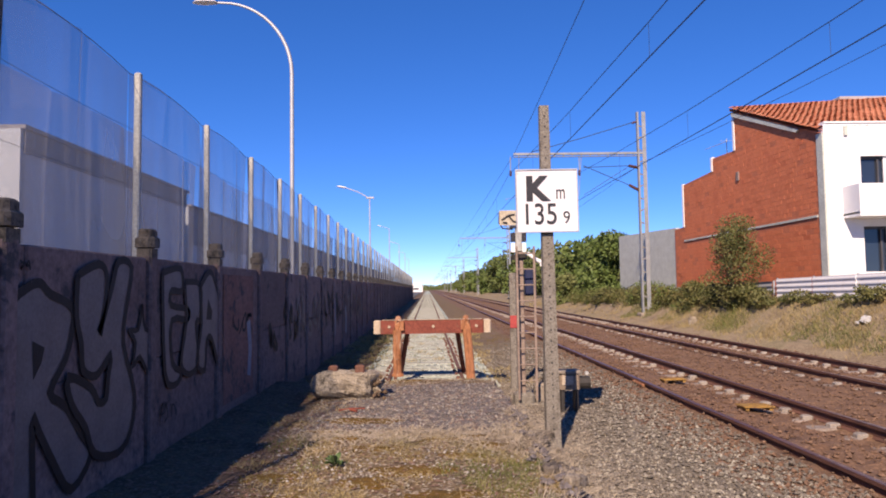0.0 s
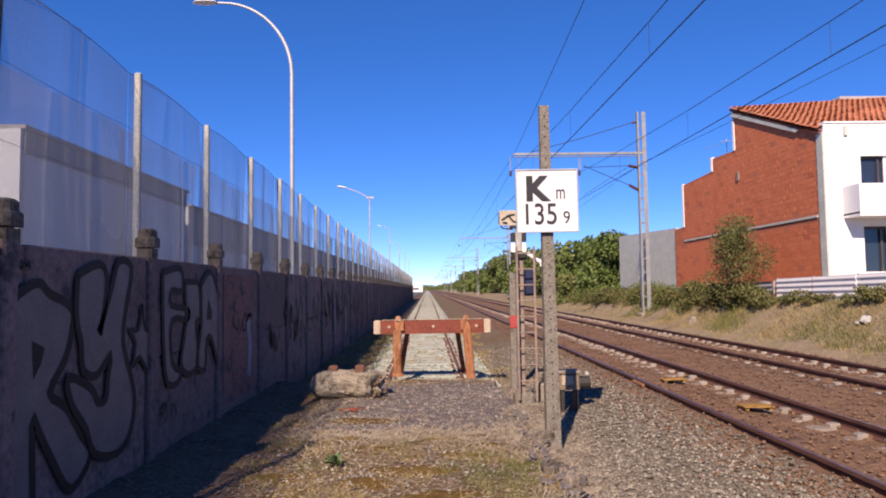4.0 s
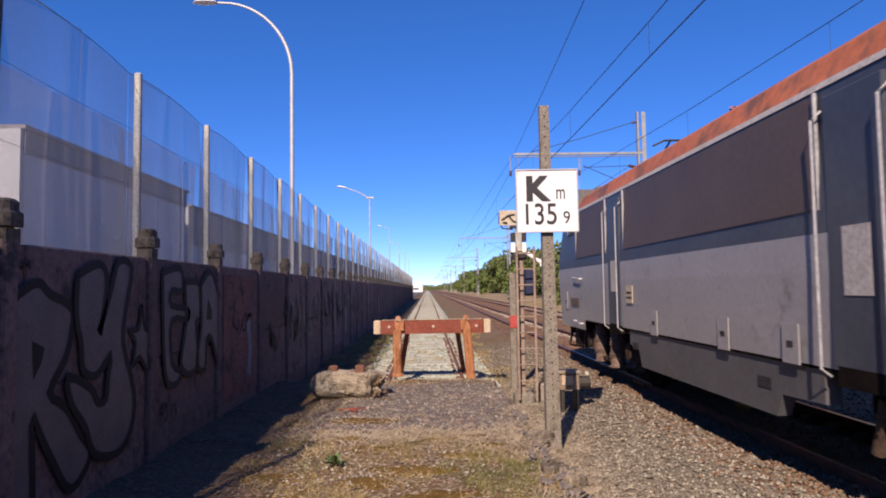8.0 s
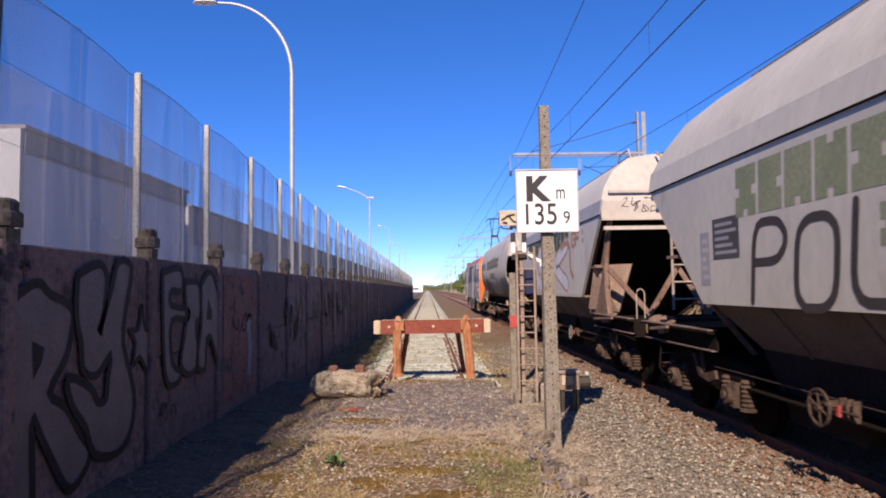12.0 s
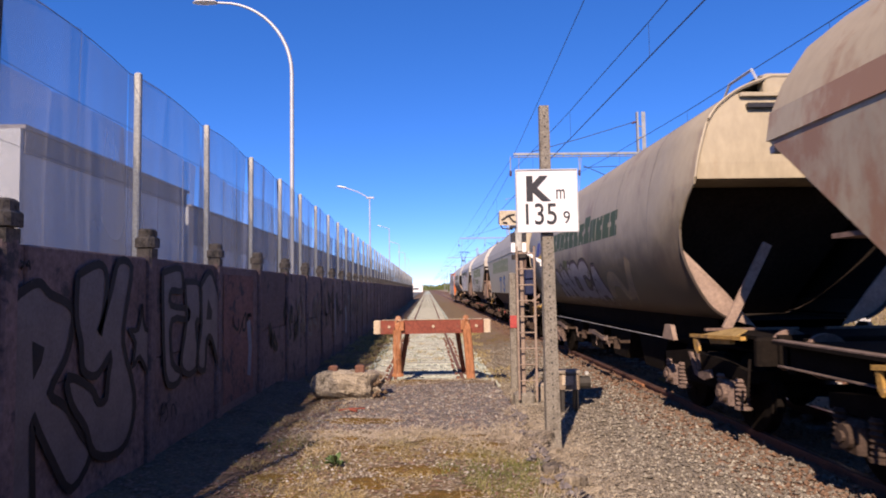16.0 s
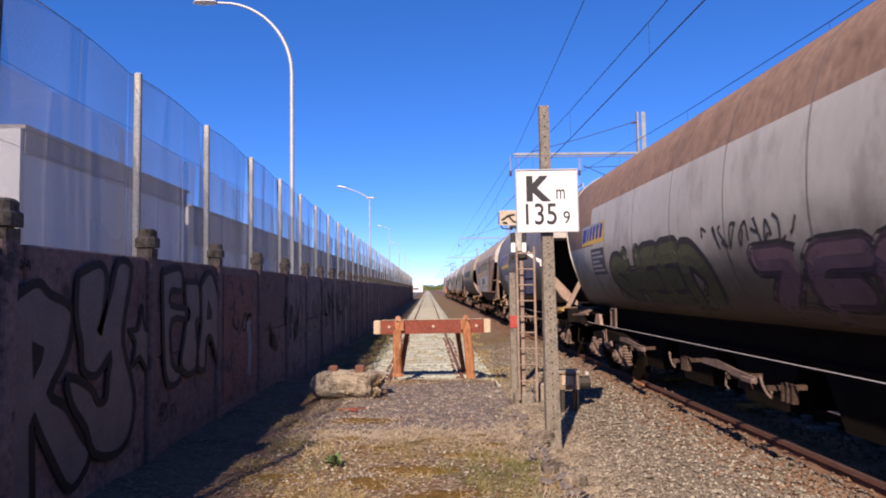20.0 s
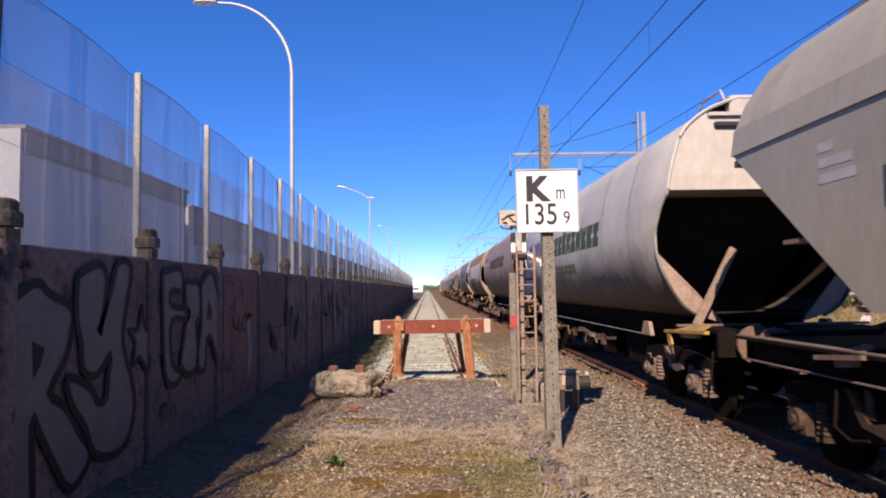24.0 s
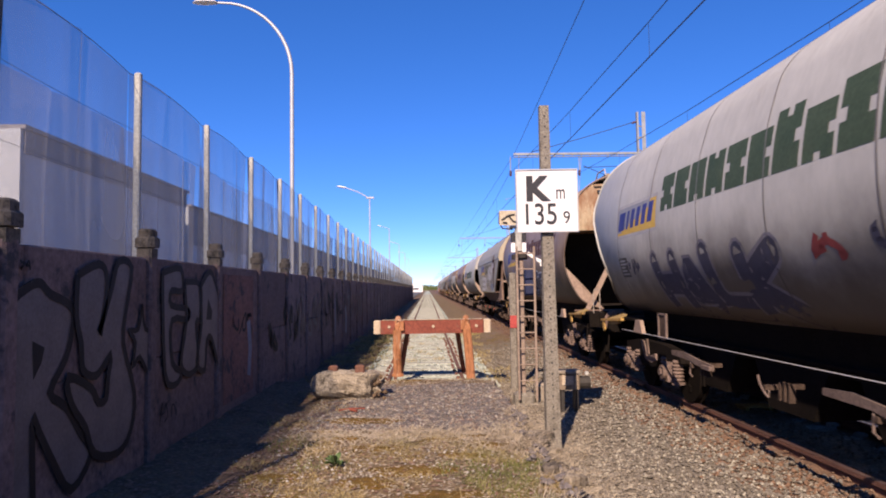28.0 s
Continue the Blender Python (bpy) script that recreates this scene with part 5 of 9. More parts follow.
def tank_paint(name, base, dirt, share, vary=0.09, soot_shade=0.0, reach=0.0):
    """Old wagon paint: faint rain streaks, blotches of dirt and rust; a cloudy dark coat, part brake soot thrown up by
    the wheels, part shade painted on the belly; reach: how much higher it climbs.
    """
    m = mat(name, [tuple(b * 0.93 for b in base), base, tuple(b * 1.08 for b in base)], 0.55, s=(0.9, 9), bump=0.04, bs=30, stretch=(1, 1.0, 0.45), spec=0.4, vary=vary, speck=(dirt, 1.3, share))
    if soot_shade:
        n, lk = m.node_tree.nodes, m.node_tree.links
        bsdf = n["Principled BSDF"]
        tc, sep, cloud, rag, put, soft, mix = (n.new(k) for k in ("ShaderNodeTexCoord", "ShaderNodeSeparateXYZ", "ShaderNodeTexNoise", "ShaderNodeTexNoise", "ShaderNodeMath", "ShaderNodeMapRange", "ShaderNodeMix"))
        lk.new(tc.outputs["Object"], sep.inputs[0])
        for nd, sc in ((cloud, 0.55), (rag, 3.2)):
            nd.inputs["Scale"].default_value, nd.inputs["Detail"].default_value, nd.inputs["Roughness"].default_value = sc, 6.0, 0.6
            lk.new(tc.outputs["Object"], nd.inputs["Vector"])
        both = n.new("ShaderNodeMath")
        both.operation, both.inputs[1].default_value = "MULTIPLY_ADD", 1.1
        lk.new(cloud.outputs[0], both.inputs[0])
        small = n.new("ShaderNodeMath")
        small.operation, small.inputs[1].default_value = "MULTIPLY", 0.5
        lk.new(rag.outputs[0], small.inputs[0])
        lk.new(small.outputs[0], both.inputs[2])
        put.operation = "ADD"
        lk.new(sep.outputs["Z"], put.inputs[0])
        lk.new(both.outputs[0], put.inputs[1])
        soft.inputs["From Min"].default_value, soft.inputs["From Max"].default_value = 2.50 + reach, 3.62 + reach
        soft.inputs["To Min"].default_value, soft.inputs["To Max"].default_value = soot_shade, 0.0
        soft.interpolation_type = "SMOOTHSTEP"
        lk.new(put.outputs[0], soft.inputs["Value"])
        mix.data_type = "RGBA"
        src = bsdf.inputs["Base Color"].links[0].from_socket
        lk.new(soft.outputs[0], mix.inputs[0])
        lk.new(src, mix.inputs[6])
        # one dark colour for both the soot and the belly's painted shade
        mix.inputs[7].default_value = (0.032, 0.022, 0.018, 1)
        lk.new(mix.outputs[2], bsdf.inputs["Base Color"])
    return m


PAINTS = {
    "white": tank_paint("white_wagon_paint", (0.41, 0.395, 0.345), (0.31, 0.285, 0.24), 0.30, soot_shade=0.92, reach=-0.12),
    "clean": tank_paint("clean_white_wagon_paint", (0.43, 0.422, 0.378), (0.36, 0.345, 0.305), 0.25, soot_shade=0.90, reach=-0.15),
    "tan": tank_paint("dusty_tan_wagon_paint", (0.310, 0.265, 0.185), (0.225, 0.175, 0.125), 0.30, soot_shade=0.95, reach=0.20),
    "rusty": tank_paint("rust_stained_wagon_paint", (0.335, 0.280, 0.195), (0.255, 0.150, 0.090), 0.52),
    "grey": tank_paint("sooty_grey_wagon_paint", (0.162, 0.148, 0.131), (0.120, 0.102, 0.086), 0.35, soot_shade=0.94),
    "brown": tank_paint("brown_grimed_wagon_paint", (0.255, 0.188, 0.145), (0.190, 0.128, 0.092), 0.40, soot_shade=0.94, reach=0.05),
    "stone": tank_paint("stone_grey_wagon_paint", (0.285, 0.268, 0.218), (0.240, 0.220, 0.180), 0.30),
}
PAINTS["cream_roof"] = tank_paint("dusty_cream_roof_paint", (0.345, 0.285, 0.190), (0.260, 0.175, 0.105), 0.25)
PAINTS["flat_white"] = tank_paint("flat_white_wagon_paint", (0.385, 0.380, 0.345), (0.300, 0.285, 0.250), 0.22)
PAINTS["flat_clean"] = tank_paint("flat_clean_wagon_paint", (0.420, 0.415, 0.378), (0.350, 0.335, 0.300), 0.20)
GRIME = mat("brown_grime", [(0.185, 0.115, 0.077), (0.254, 0.166, 0.115), (0.208, 0.131, 0.092)], 0.8, s=(1.3, 12), bump=0.1, stretch=(1, 1, 0.5), vary=0.3)
# black of the funnels, also painted shade inside the open ends
PITCH = mat("black_paint_and_shade", [(0.022, 0.017, 0.014), (0.032, 0.025, 0.021)], 0.95, s=(2, 20), bump=0.1, spec=0.08)
CREAM_END = tank_paint("cream_end_panel", (0.340, 0.291, 0.203), (0.281, 0.223, 0.144), 0.3, 0.15)
WHITE_END = tank_paint("white_end_panel", (0.393, 0.370, 0.333), (0.393, 0.353, 0.301), 0.25, 0.12)
RUST_END = tank_paint("rust_run_end_panel", (0.354, 0.269, 0.166), (0.200, 0.100, 0.046), 0.50, 0.3)
COLUMN = mat("brown_dusty_column", [(0.123, 0.077, 0.058), (0.208, 0.142, 0.112)], 0.9, s=(2, 20), bump=0.2, vary=0.3)
GUSSET = mat("dusty_gusset", [(0.216, 0.154, 0.119), (0.323, 0.239, 0.185)], 0.85, s=(2, 20), bump=0.2, vary=0.25)

TREAD_OCHRE = mat("dusty_ochre_tread", [(0.24, 0.160, 0.058), (0.33, 0.230, 0.090)], 0.85, s=(4, 30), bump=0.2, vary=0.3)
RAIL_TAN = mat("pale_worn_handrail", [(0.22, 0.185, 0.155), (0.34, 0.30, 0.26)], 0.7, bump=0.1, s=(5, 40))
DUSTY_BROWN = mat("brown_dusty_lever", [(0.105, 0.074, 0.062), (0.19, 0.140, 0.118)], 0.9, s=(5, 40), bump=0.4)
WHEEL_GREY = mat("grey_hand_wheel_paint", [(0.10, 0.095, 0.09), (0.17, 0.16, 0.15)], 0.7, s=(5, 40), bump=0.2)
HOPPER = mat("dark_brown_hopper_paint", [(0.096, 0.071, 0.062), (0.140, 0.106, 0.093)], 0.85, s=(1.5, 20), bump=0.15, vary=0.25)

WHEELS = []          # (wheelset, wagon's centre, radius)


def wheelset(w, y, r, c):
    g = Geo().tube([(-1.0, 0, 0), (1.0, 0, 0)], 0.075, 10)
    for s in (-1, 1):
        g.disc((s * 0.755, 0, 0), 0, r, 0.10, 28).disc((s * 0.70, 0, 0), 0, r + 0.03, 0.03, 28)
        for k in range(3):
            a = 2 * math.pi * k / 3
            g.box((s * 0.81, math.cos(a) * r * 0.55, math.sin(a) * r * 0.55), (0.02, 0.09, 0.09))
    ob = part("wheelset", g, TREAD, w, "steel wheelset with worn treads", True, pose(0, y, r))
    ob.data.materials[0] = UNDER
    WHEELS.append((ob, y, r, c))


def bogie(w, y, c, box, r=0.46, base=0.9):
    """A two-axle freight bogie: cast side frames, axle boxes, coil springs, bolster, brake shoes."""
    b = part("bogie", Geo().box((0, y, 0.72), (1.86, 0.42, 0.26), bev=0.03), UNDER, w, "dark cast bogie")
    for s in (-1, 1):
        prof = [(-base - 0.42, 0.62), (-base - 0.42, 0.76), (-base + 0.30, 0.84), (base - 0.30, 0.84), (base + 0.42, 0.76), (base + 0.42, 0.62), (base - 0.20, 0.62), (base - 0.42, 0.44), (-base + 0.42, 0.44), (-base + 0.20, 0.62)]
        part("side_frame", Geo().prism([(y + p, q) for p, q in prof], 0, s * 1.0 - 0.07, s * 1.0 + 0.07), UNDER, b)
    for k in (-1, 1):
        part("end_beam", Geo().box((0, y + k * (base + 0.36), 0.70), (1.85, 0.12, 0.12)), UNDER, b)
    for s in (-1, 1):
        for k in (-1, 1):
            yy = y + k * base
            g = Geo().box((s * 1.06, yy, r), (0.20, 0.30, 0.28), bev=0.05).disc((s * 1.17, yy, r), 0, 0.105, 0.10, 14).disc((s * 1.23, yy, r), 0, 0.05, 0.04, 10)
            part("axle_box", g, box, b, "dusty axle box")
            for d in (-1, 1):
                sp = Geo()
                prof = [(0.10, 0.30), (0.10, 0.33)] + [(0.088 if i % 2 else 0.066, 0.34 + 0.026 * i) for i in range(12)] + [(0.06, 0.66)]
                vs = [(s * 1.05 + rr * math.cos(2 * math.pi * q / 12), yy + d * 0.25 + rr * math.sin(2 * math.pi * q / 12), zz) for rr, zz in prof for q in range(12)]
                sp.add(vs, [(i * 12 + q, i * 12 + (q + 1) % 12, i * 12 + 12 + (q + 1) % 12, i * 12 + 12 + q) for i in range(len(prof) - 1) for q in range(12)])
                part("coil_spring", sp, box, b)
    for k in (-1, 1):
        wheelset(w, y + k * base, r, c)
    for s in (-1, 1):
        g = Geo().prism([(y - 0.62, 0.60), (y - 0.58, 0.70), (y - 0.20, 0.62), (y + 0.02, 0.86), (y + 0.10, 0.86), (y - 0.10, 0.58), (y - 0.40, 0.54)], 0, s * 1.16, s * 1.20)
        g.prism([(y - 0.26, 0.66), (y - 0.20, 0.90), (y - 0.14, 0.90), (y - 0.16, 0.66)], 0, s * 1.17, s * 1.19)
        part("brake_rigging", g, box, b, "dusty forked brake lever")
    for s in (-1, 1):
        for k in (-1, 1):
            for d in (-1, 1):
                part("brake_shoe", Geo().box((s * 0.75, y + k * (base + d * (r + 0.06)), r), (0.10, 0.06, 0.30)), UNDER, b)


def buffers(w, yend, e, z=1.05):
    for s in (-1, 1):
        g = Geo().tube([(s * 0.875, yend, z), (s * 0.875, yend + e * 0.34, z)], 0.115, 14).tube([(s * 0.875, yend + e * 0.3, z), (s * 0.875, yend + e * 0.58, z)], 0.085, 14)
        g.box((s * 0.875, yend + e * 0.02, z), (0.34, 0.05, 0.34))
        bf = part("buffer", g, UNDER, w, smooth=True)
        part("buffer_plate", Geo().disc((s * 0.875, yend + e * 0.60, z), 1, 0.225, 0.05, 20), COLUMN, bf, "dusty buffer plate")
    g = Geo().box((0, yend + e * 0.12, z), (0.10, 0.30, 0.09)).tube([(0, yend + e * 0.25, z + 0.03), (0, yend + e * 0.42, z - 0.02), (0, yend + e * 0.50, z - 0.22), (0, yend + e * 0.38, z - 0.35)], 0.03, 8)
    part("coupling", g, UNDER, w)
    for s in (-1, 1):
        part("brake_hose", Geo().tube([(s * 0.35, yend, z - 0.15), (s * 0.36, yend + e * 0.25, z - 0.25), (s * 0.30, yend + e * 0.40, z - 0.55), (s * 0.2, yend + e * 0.5, z - 0.35)], 0.025, 8), UNDER, w, smooth=True)


def underframe(w, c, half, centre, sill, off):
    """Sole bars, headstocks, bogies, buffers and the gear at the wagon's ends."""
    f, r = half + off, -half + off
    for s in (-1, 1):
        g = Geo()
        if sill:
            g.prism([(s * 1.36, 1.015), (s * 1.385, 1.015), (s * 1.375, 0.99), (s * 1.35, 0.99)], 1, -5.6, 5.2)
            sb = part("sole_bar", g, UNDER, w, "dark sole bar, the sun on its upper edge painted white")
            # white strip paints the sunlight along the bar's top edge
            part("sole_edge", Geo().box((s * 1.385, -0.2, 1.02), (0.008, 10.8, 0.006)), MARK_WHITE, sb)
            # added plate: stops sunlight from passing beneath the tank
            part("frame_floor", Geo().box((s * 0.52, off, 0.95), (0.60, 2 * half - 1.3, 0.03)), UNDER, w, "added dark plate that blocks sun under the frame")
        else:
            for ya, yb in ((r + 0.55, r + 3.1), (f - 3.1, f - 0.55)):
                part("sole_bar", Geo().prism([(s * 1.22, 1.2), (s * 1.36, 1.2), (s * 1.36, 1.17), (s * 1.25, 1.15), (s * 1.25, 0.95), (s * 1.22, 0.95)], 1, ya, yb), UNDER, w)
                part("deck_edge", Geo().box((s * 1.30, (ya + yb) / 2, 1.207), (0.11, yb - ya, 0.012)).box((s * 1.27, (ya + yb) / 2, 0.955), (0.07, yb - ya, 0.012)), DUSTY_BROWN, w, "dusty edge of the deck")
            part("bottom_rail", Geo().tube([(s * 1.08, r + 2.6, 0.72), (s * 1.08, f - 2.6, 0.72)], 0.011, 6), DUSTY, w)
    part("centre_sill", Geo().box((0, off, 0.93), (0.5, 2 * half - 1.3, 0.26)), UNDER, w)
    for e, end in ((-1, r), (1, f)):
        part("headstock", Geo().box((0, end - e * 0.66, 1.04), (2.5, 0.12, 0.30), bev=0.03), UNDER, w)
        buffers(w, end - e * 0.60, e)
        bogie(w, off + e * centre, c, AXLE if sill else DUSTY)
        part("end_deck", Geo().box((0, end - e * 1.45, 1.17), (2.3, 1.5, 0.04)), UNDER, w)


def end_gear(w, end, e, tall, low, tint, y0, y1, jack, jack_block=True):
    """Steps, grab rails and brackets at a wagon's end; the step runs from y0 forward to y1; tint 0: brown steps, 1: yellow, 2: yellow with black stripes."""
    for s in (-1, 1):
        at = lambda t: y0 + (y1 - y0) * t
        st = part("corner_step", Geo().prism([(at(0), 1.16), (at(0), 1.20), (at(1), 1.14), (at(1), 1.10)], 0, s * 1.34, s * 1.40), STEP_YELLOW if tint else COLUMN, w, "yellow corner step" if tint else "dusty corner step")
        tread = [(s * 1.36, at(0.88), 1.135), (s * 1.22, at(0.34), 1.27), (s * 1.22, at(0.16), 1.26), (s * 1.36, at(0.14), 1.195)]
        part("step_tread", Geo().add(tread + [(x, y, z - 0.02) for x, y, z in tread], [(0, 1, 2, 3), (7, 6, 5, 4), (0, 4, 5, 1), (1, 5, 6, 2), (2, 6, 7, 3), (3, 7, 4, 0)]), TREAD_OCHRE if tint else COLUMN, st, "tan step tread")
        if tint == 2:
            for k in range(4):
                ya = at(0.20 + 0.13 * k)
                part("yellow_stripe", Geo().prism([(ya, 1.155 - 0.006 * k), (ya + (y1 - y0) * 0.055, 1.15 - 0.006 * k), (ya + (y1 - y0) * 0.11, 1.065), (ya + (y1 - y0) * 0.055, 1.065)], 0, s * 1.345, s * 1.37), STEP_YELLOW, st)
        else:
            part("step_box", Geo().prism([(at(0.25), 1.09), (at(0.62), 1.06), (at(0.66), 1.125), (at(0.25), 1.15)], 0, s * 1.30, s * 1.36), STEP_YELLOW if tint else COLUMN, st)
        if tint:
            part("step_post", Geo().prism([(at(0.86), 1.10), (at(0.95), 1.10), (at(0.92), 0.96), (at(0.86), 0.91), (at(0.82), 0.95)], 0, s * 1.36, s * 1.39), STEP_YELLOW, st)
        out = max(y0, y1) if e > 0 else min(y0, y1)
        g = Geo().tube([(s * 1.26, out - e * 0.1, 0.95), (s * 1.30, out - e * 0.1, 0.55), (s * 1.26, out - e * 0.25, 0.46), (s * 1.24, out - e * 0.45, 0.50)], 0.016, 6)
        part("foot_step", g, UNDER, w)
        if jack_block:
            part("jacking_block", Geo().prism([(-0.22, 0), (0.22, 0), (0.10, 0.20), (-0.12, 0.20)], 0, -0.03, 0.03), GUSSET, w, "dusty jacking bracket", at=pose(s * 1.37, jack, 1.015))
    if tall:
        path = [(-1.05, end - e * 0.66, 1.0), (-1.05, end - e * 0.66, 2.18), (-1.03, end - e * 0.66, 2.27), (-0.96, end - e * 0.66, 2.31), (-0.82, end - e * 0.66, 2.32)]
        part("grab_rail", Geo().tube(path, 0.016, 8), RAIL_TAN, w, "tall pale grab rail", True)
        part("brake_stand", Geo().box((-0.98, end - e * 0.66, 1.02), (0.16, 0.12, 0.50), bev=0.02).box((-1.05, end - e * 0.70, 0.70), (0.10, 0.10, 0.34)), COLUMN, w)
    if low:
        path = [(-1.12, end - e * 0.80, 1.1), (-1.12, end - e * 0.80, 1.62)] + [(-1.05 - 0.07 * math.cos(q), end - e * 0.80, 1.62 + 0.08 * math.sin(q)) for q in (0.5, 1.1, 1.57, 2.05, 2.65)] + [(-0.98, end - e * 0.80, 1.62), (-0.98, end - e * 0.80, 1.1)]
        part("grab_rail", Geo().tube(path, 0.012, 8), RAIL_TAN, w, "looped pale grab rail", True)


def side_gear(w, places, wheel):
    """Discharge gear under the wagon: spindles in brackets, with hand wheels or long levers."""
    for s in (-1, 1):
        for k, y in enumerate(places):
            g = Geo().box((s * 1.15, y, 0.72), (0.4, 0.05, 0.05))
            for j in range(3):
                g.prism([(y - 0.20 - 0.09 * j, 0.62), (y - 0.17 - 0.09 * j, 0.62), (y - 0.19 - 0.09 * j, 0.80), (y - 0.21 - 0.09 * j, 0.80)], 0, s * 1.24, s * 1.30)
            br = part("discharge_bracket", g, DUSTY, w, "dusty discharge bracket")
            if wheel:
                h = Geo().disc((s * 1.36, y, 0.69), 0, 0.165, 0.022, 24, 0.146).disc((s * 1.35, y, 0.69), 0, 0.03, 0.07, 10)
                for j in range(3):
                    a = math.pi * j / 3 + 0.4
                    h.tube([(s * 1.36, y + math.cos(a) * 0.15, 0.69 + math.sin(a) * 0.15), (s * 1.36, y - math.cos(a) * 0.15, 0.69 - math.sin(a) * 0.15)], 0.008, 5)
                part("hand_wheel", h, WHEEL_GREY if wheel == 2 else DUSTY, br, "grey hand wheel")
                part("spindle", Geo().tube([(s * 1.32, y + 0.26, 0.69), (s * 1.32, y - 0.50, 0.70)], 0.014, 6), DUSTY, br)
                part("red_lever", Geo().box((s * 1.34, y - 0.25, 0.70), (0.02, 0.035, 0.09)), RED_PAINT, br)
            elif k % 2 == 0:
                g = Geo().prism([(y + 0.70, 0.86), (y + 0.30, 0.88), (y - 0.20, 0.82), (y - 0.62, 0.79), (y - 0.62, 0.72), (y - 0.10, 0.75), (y + 0.05, 0.78), (y + 0.70, 0.80)], 0, s * 1.31, s * 1.34)
                g.box((s * 1.34, y - 0.50, 0.755), (0.07, 0.26, 0.05), bev=0.01)
                part("lever", g, DUSTY_BROWN, br, "dusty brown discharge lever")
                part("lever_grip", Geo().tube([(s * 1.33, y + 0.05, 0.76), (s * 1.35, y + 0.03, 0.62), (s * 1.35, y - 0.04, 0.59)], 0.011, 6), DUSTY_BROWN, br)
            else:
                part("hook", Geo().tube([(s * 1.33, y + 0.16, 0.82), (s * 1.35, y + 0.08, 0.74), (s * 1.35, y - 0.02, 0.66), (s * 1.35, y - 0.08, 0.64), (s * 1.35, y - 0.10, 0.70)], 0.013, 6), DUSTY_BROWN, br)


TANK_SIDE = bowed([(1.18, 0.45), (1.30, 0.85), (1.44, 1.09), (1.62, 1.23), (1.84, 1.345), (2.1, 1.435), (2.4, 1.475), (2.7, 1.475), (3.0, 1.45), (3.3, 1.40), (3.6, 1.31), (3.8, 1.23), (4.0, 1.07), (4.2, 0.78), (4.34, 0.40)], 4)


def tank_half(z):
    """Half width of the rounded wagon body at a height."""
    return float(np.interp(z, [p[0] for p in TANK_SIDE], [p[1] for p in TANK_SIDE]))


TANK_END = 6.77


def tank_end(e, z):
    """Where the rounded body ends at a height: the end panel overhangs the cut-back belly."""
    if e > 0:
        return TANK_END - float(np.interp(z, [1.25, 1.5, 1.86, 2.1, 2.37, 2.71, 3.03, 3.25, 3.6, 3.9, 4.3], [0.45, 0.60, 0.85, 0.82, 0.62, 0.33, 0.03, 0.0, 0.10, 0.30, 0.50]))
    return -TANK_END + float(np.interp(z, [1.3, 1.84, 2.22, 2.53, 2.81, 3.03, 3.3, 4.3], [0.42, 0.44, 0.50, 0.46, 0.26, 0.0, 0.0, 0.10]))


CUTS = ("bcd", "d", "b", "ab", "cd", "d", "ad", "bd", "cd", "b", "ad", "d", "cd")


def slab(g, a, b, v0, v1, fn, cuts, lift, skew=0.05):
    """One heavy plain slab with small nicks in its edge (a top, b bottom, c left, d right)."""
    rows = [0, 0.15, 0.40, 0.60, 0.85, 1.0]
    cols = [0, 0.20, 0.40, 0.60, 0.80, 1.0]
    for j in range(5):
        for i in range(5):
            if ("a" in cuts and i == 2 and j == 4) or ("b" in cuts and i == 2 and j == 0) or ("c" in cuts and i == 0 and j == 2) or ("d" in cuts and i == 4 and j == 2):
                continue
            lean = skew * (v1 - v0) * (rows[j] + rows[j + 1] - 1) * 0.5
            g.patch(a + (b - a) * cols[i] + lean, a + (b - a) * cols[i + 1] + lean, v0 + (v1 - v0) * rows[j], v0 + (v1 - v0) * rows[j + 1], fn, lift, skew, 1, 1)


def blocks(w, u0, u1, v0, v1, n, fn, material, accents=(), skew=0.08, name="lettering_slab", first=0):
    """A company's lettering as a row of plain heavy slabs."""
    step = (u1 - u0) / n
    h = v1 - v0
    for k in range(n):
        g = Geo()
        slab(g, u0 + (k + 0.04) * step, u0 + (k + 0.93) * step, v0, v1 + (0.22 * h if k in accents else 0.0), fn, CUTS[(k + first) % 13], 0.008, skew)
        part(name, g, material, w)


def emblem(w, u0, v0, fn, wide=2.35, high=0.58, clear=False):
    """The lessor's panel: a slate and yellow field with six leaning blue slabs; clear: a pale rim round it."""
    if clear:
        part("emblem_rim", Geo().patch(u0 - 0.05, u0 + wide + 0.05, v0 - 0.05, v0 + high + 0.05, fn, 0.005, 0, 14, 6), DULL_WHITE, w, "pale rim of the company panel")
    fld = part("emblem_field", Geo().patch(u0, u0 + wide, v0, v0 + high, fn, 0.008, 0, 14, 6), EMB_GREY, w, "slate, yellow and blue company panel")
    g = Geo()
    for k in range(8):
        a = u0 + wide * (0.02 + 0.105 * k)
        g.patch(a, u0 + wide, v0 + high * 0.09 * k, v0 + high * (0.09 * k + 0.092), fn, 0.010 + 0.0003 * k, 0, 8, 1)
    g.patch(u0 + wide * 0.86, u0 + wide, v0 + high * 0.72, v0 + high, fn, 0.0105, 0, 3, 3)
    part("emblem_yellow", g, EMB_YELLOW, fld)
    u = u0 + wide * 0.05
    for k, b in enumerate((0.17, 0.06, 0.09, 0.09, 0.10, 0.11)):
        s = Geo()
        lo, hi = v0 + high * (0.17 + 0.012 * k), v0 + high * (0.84 + 0.012 * k)
        slab(s, u, u + wide * b, lo, hi, fn, "", 0.0145, 0.30)
        part("emblem_slab", s, EMB_BLUE, fld)
        u += wide * (b + 0.052)


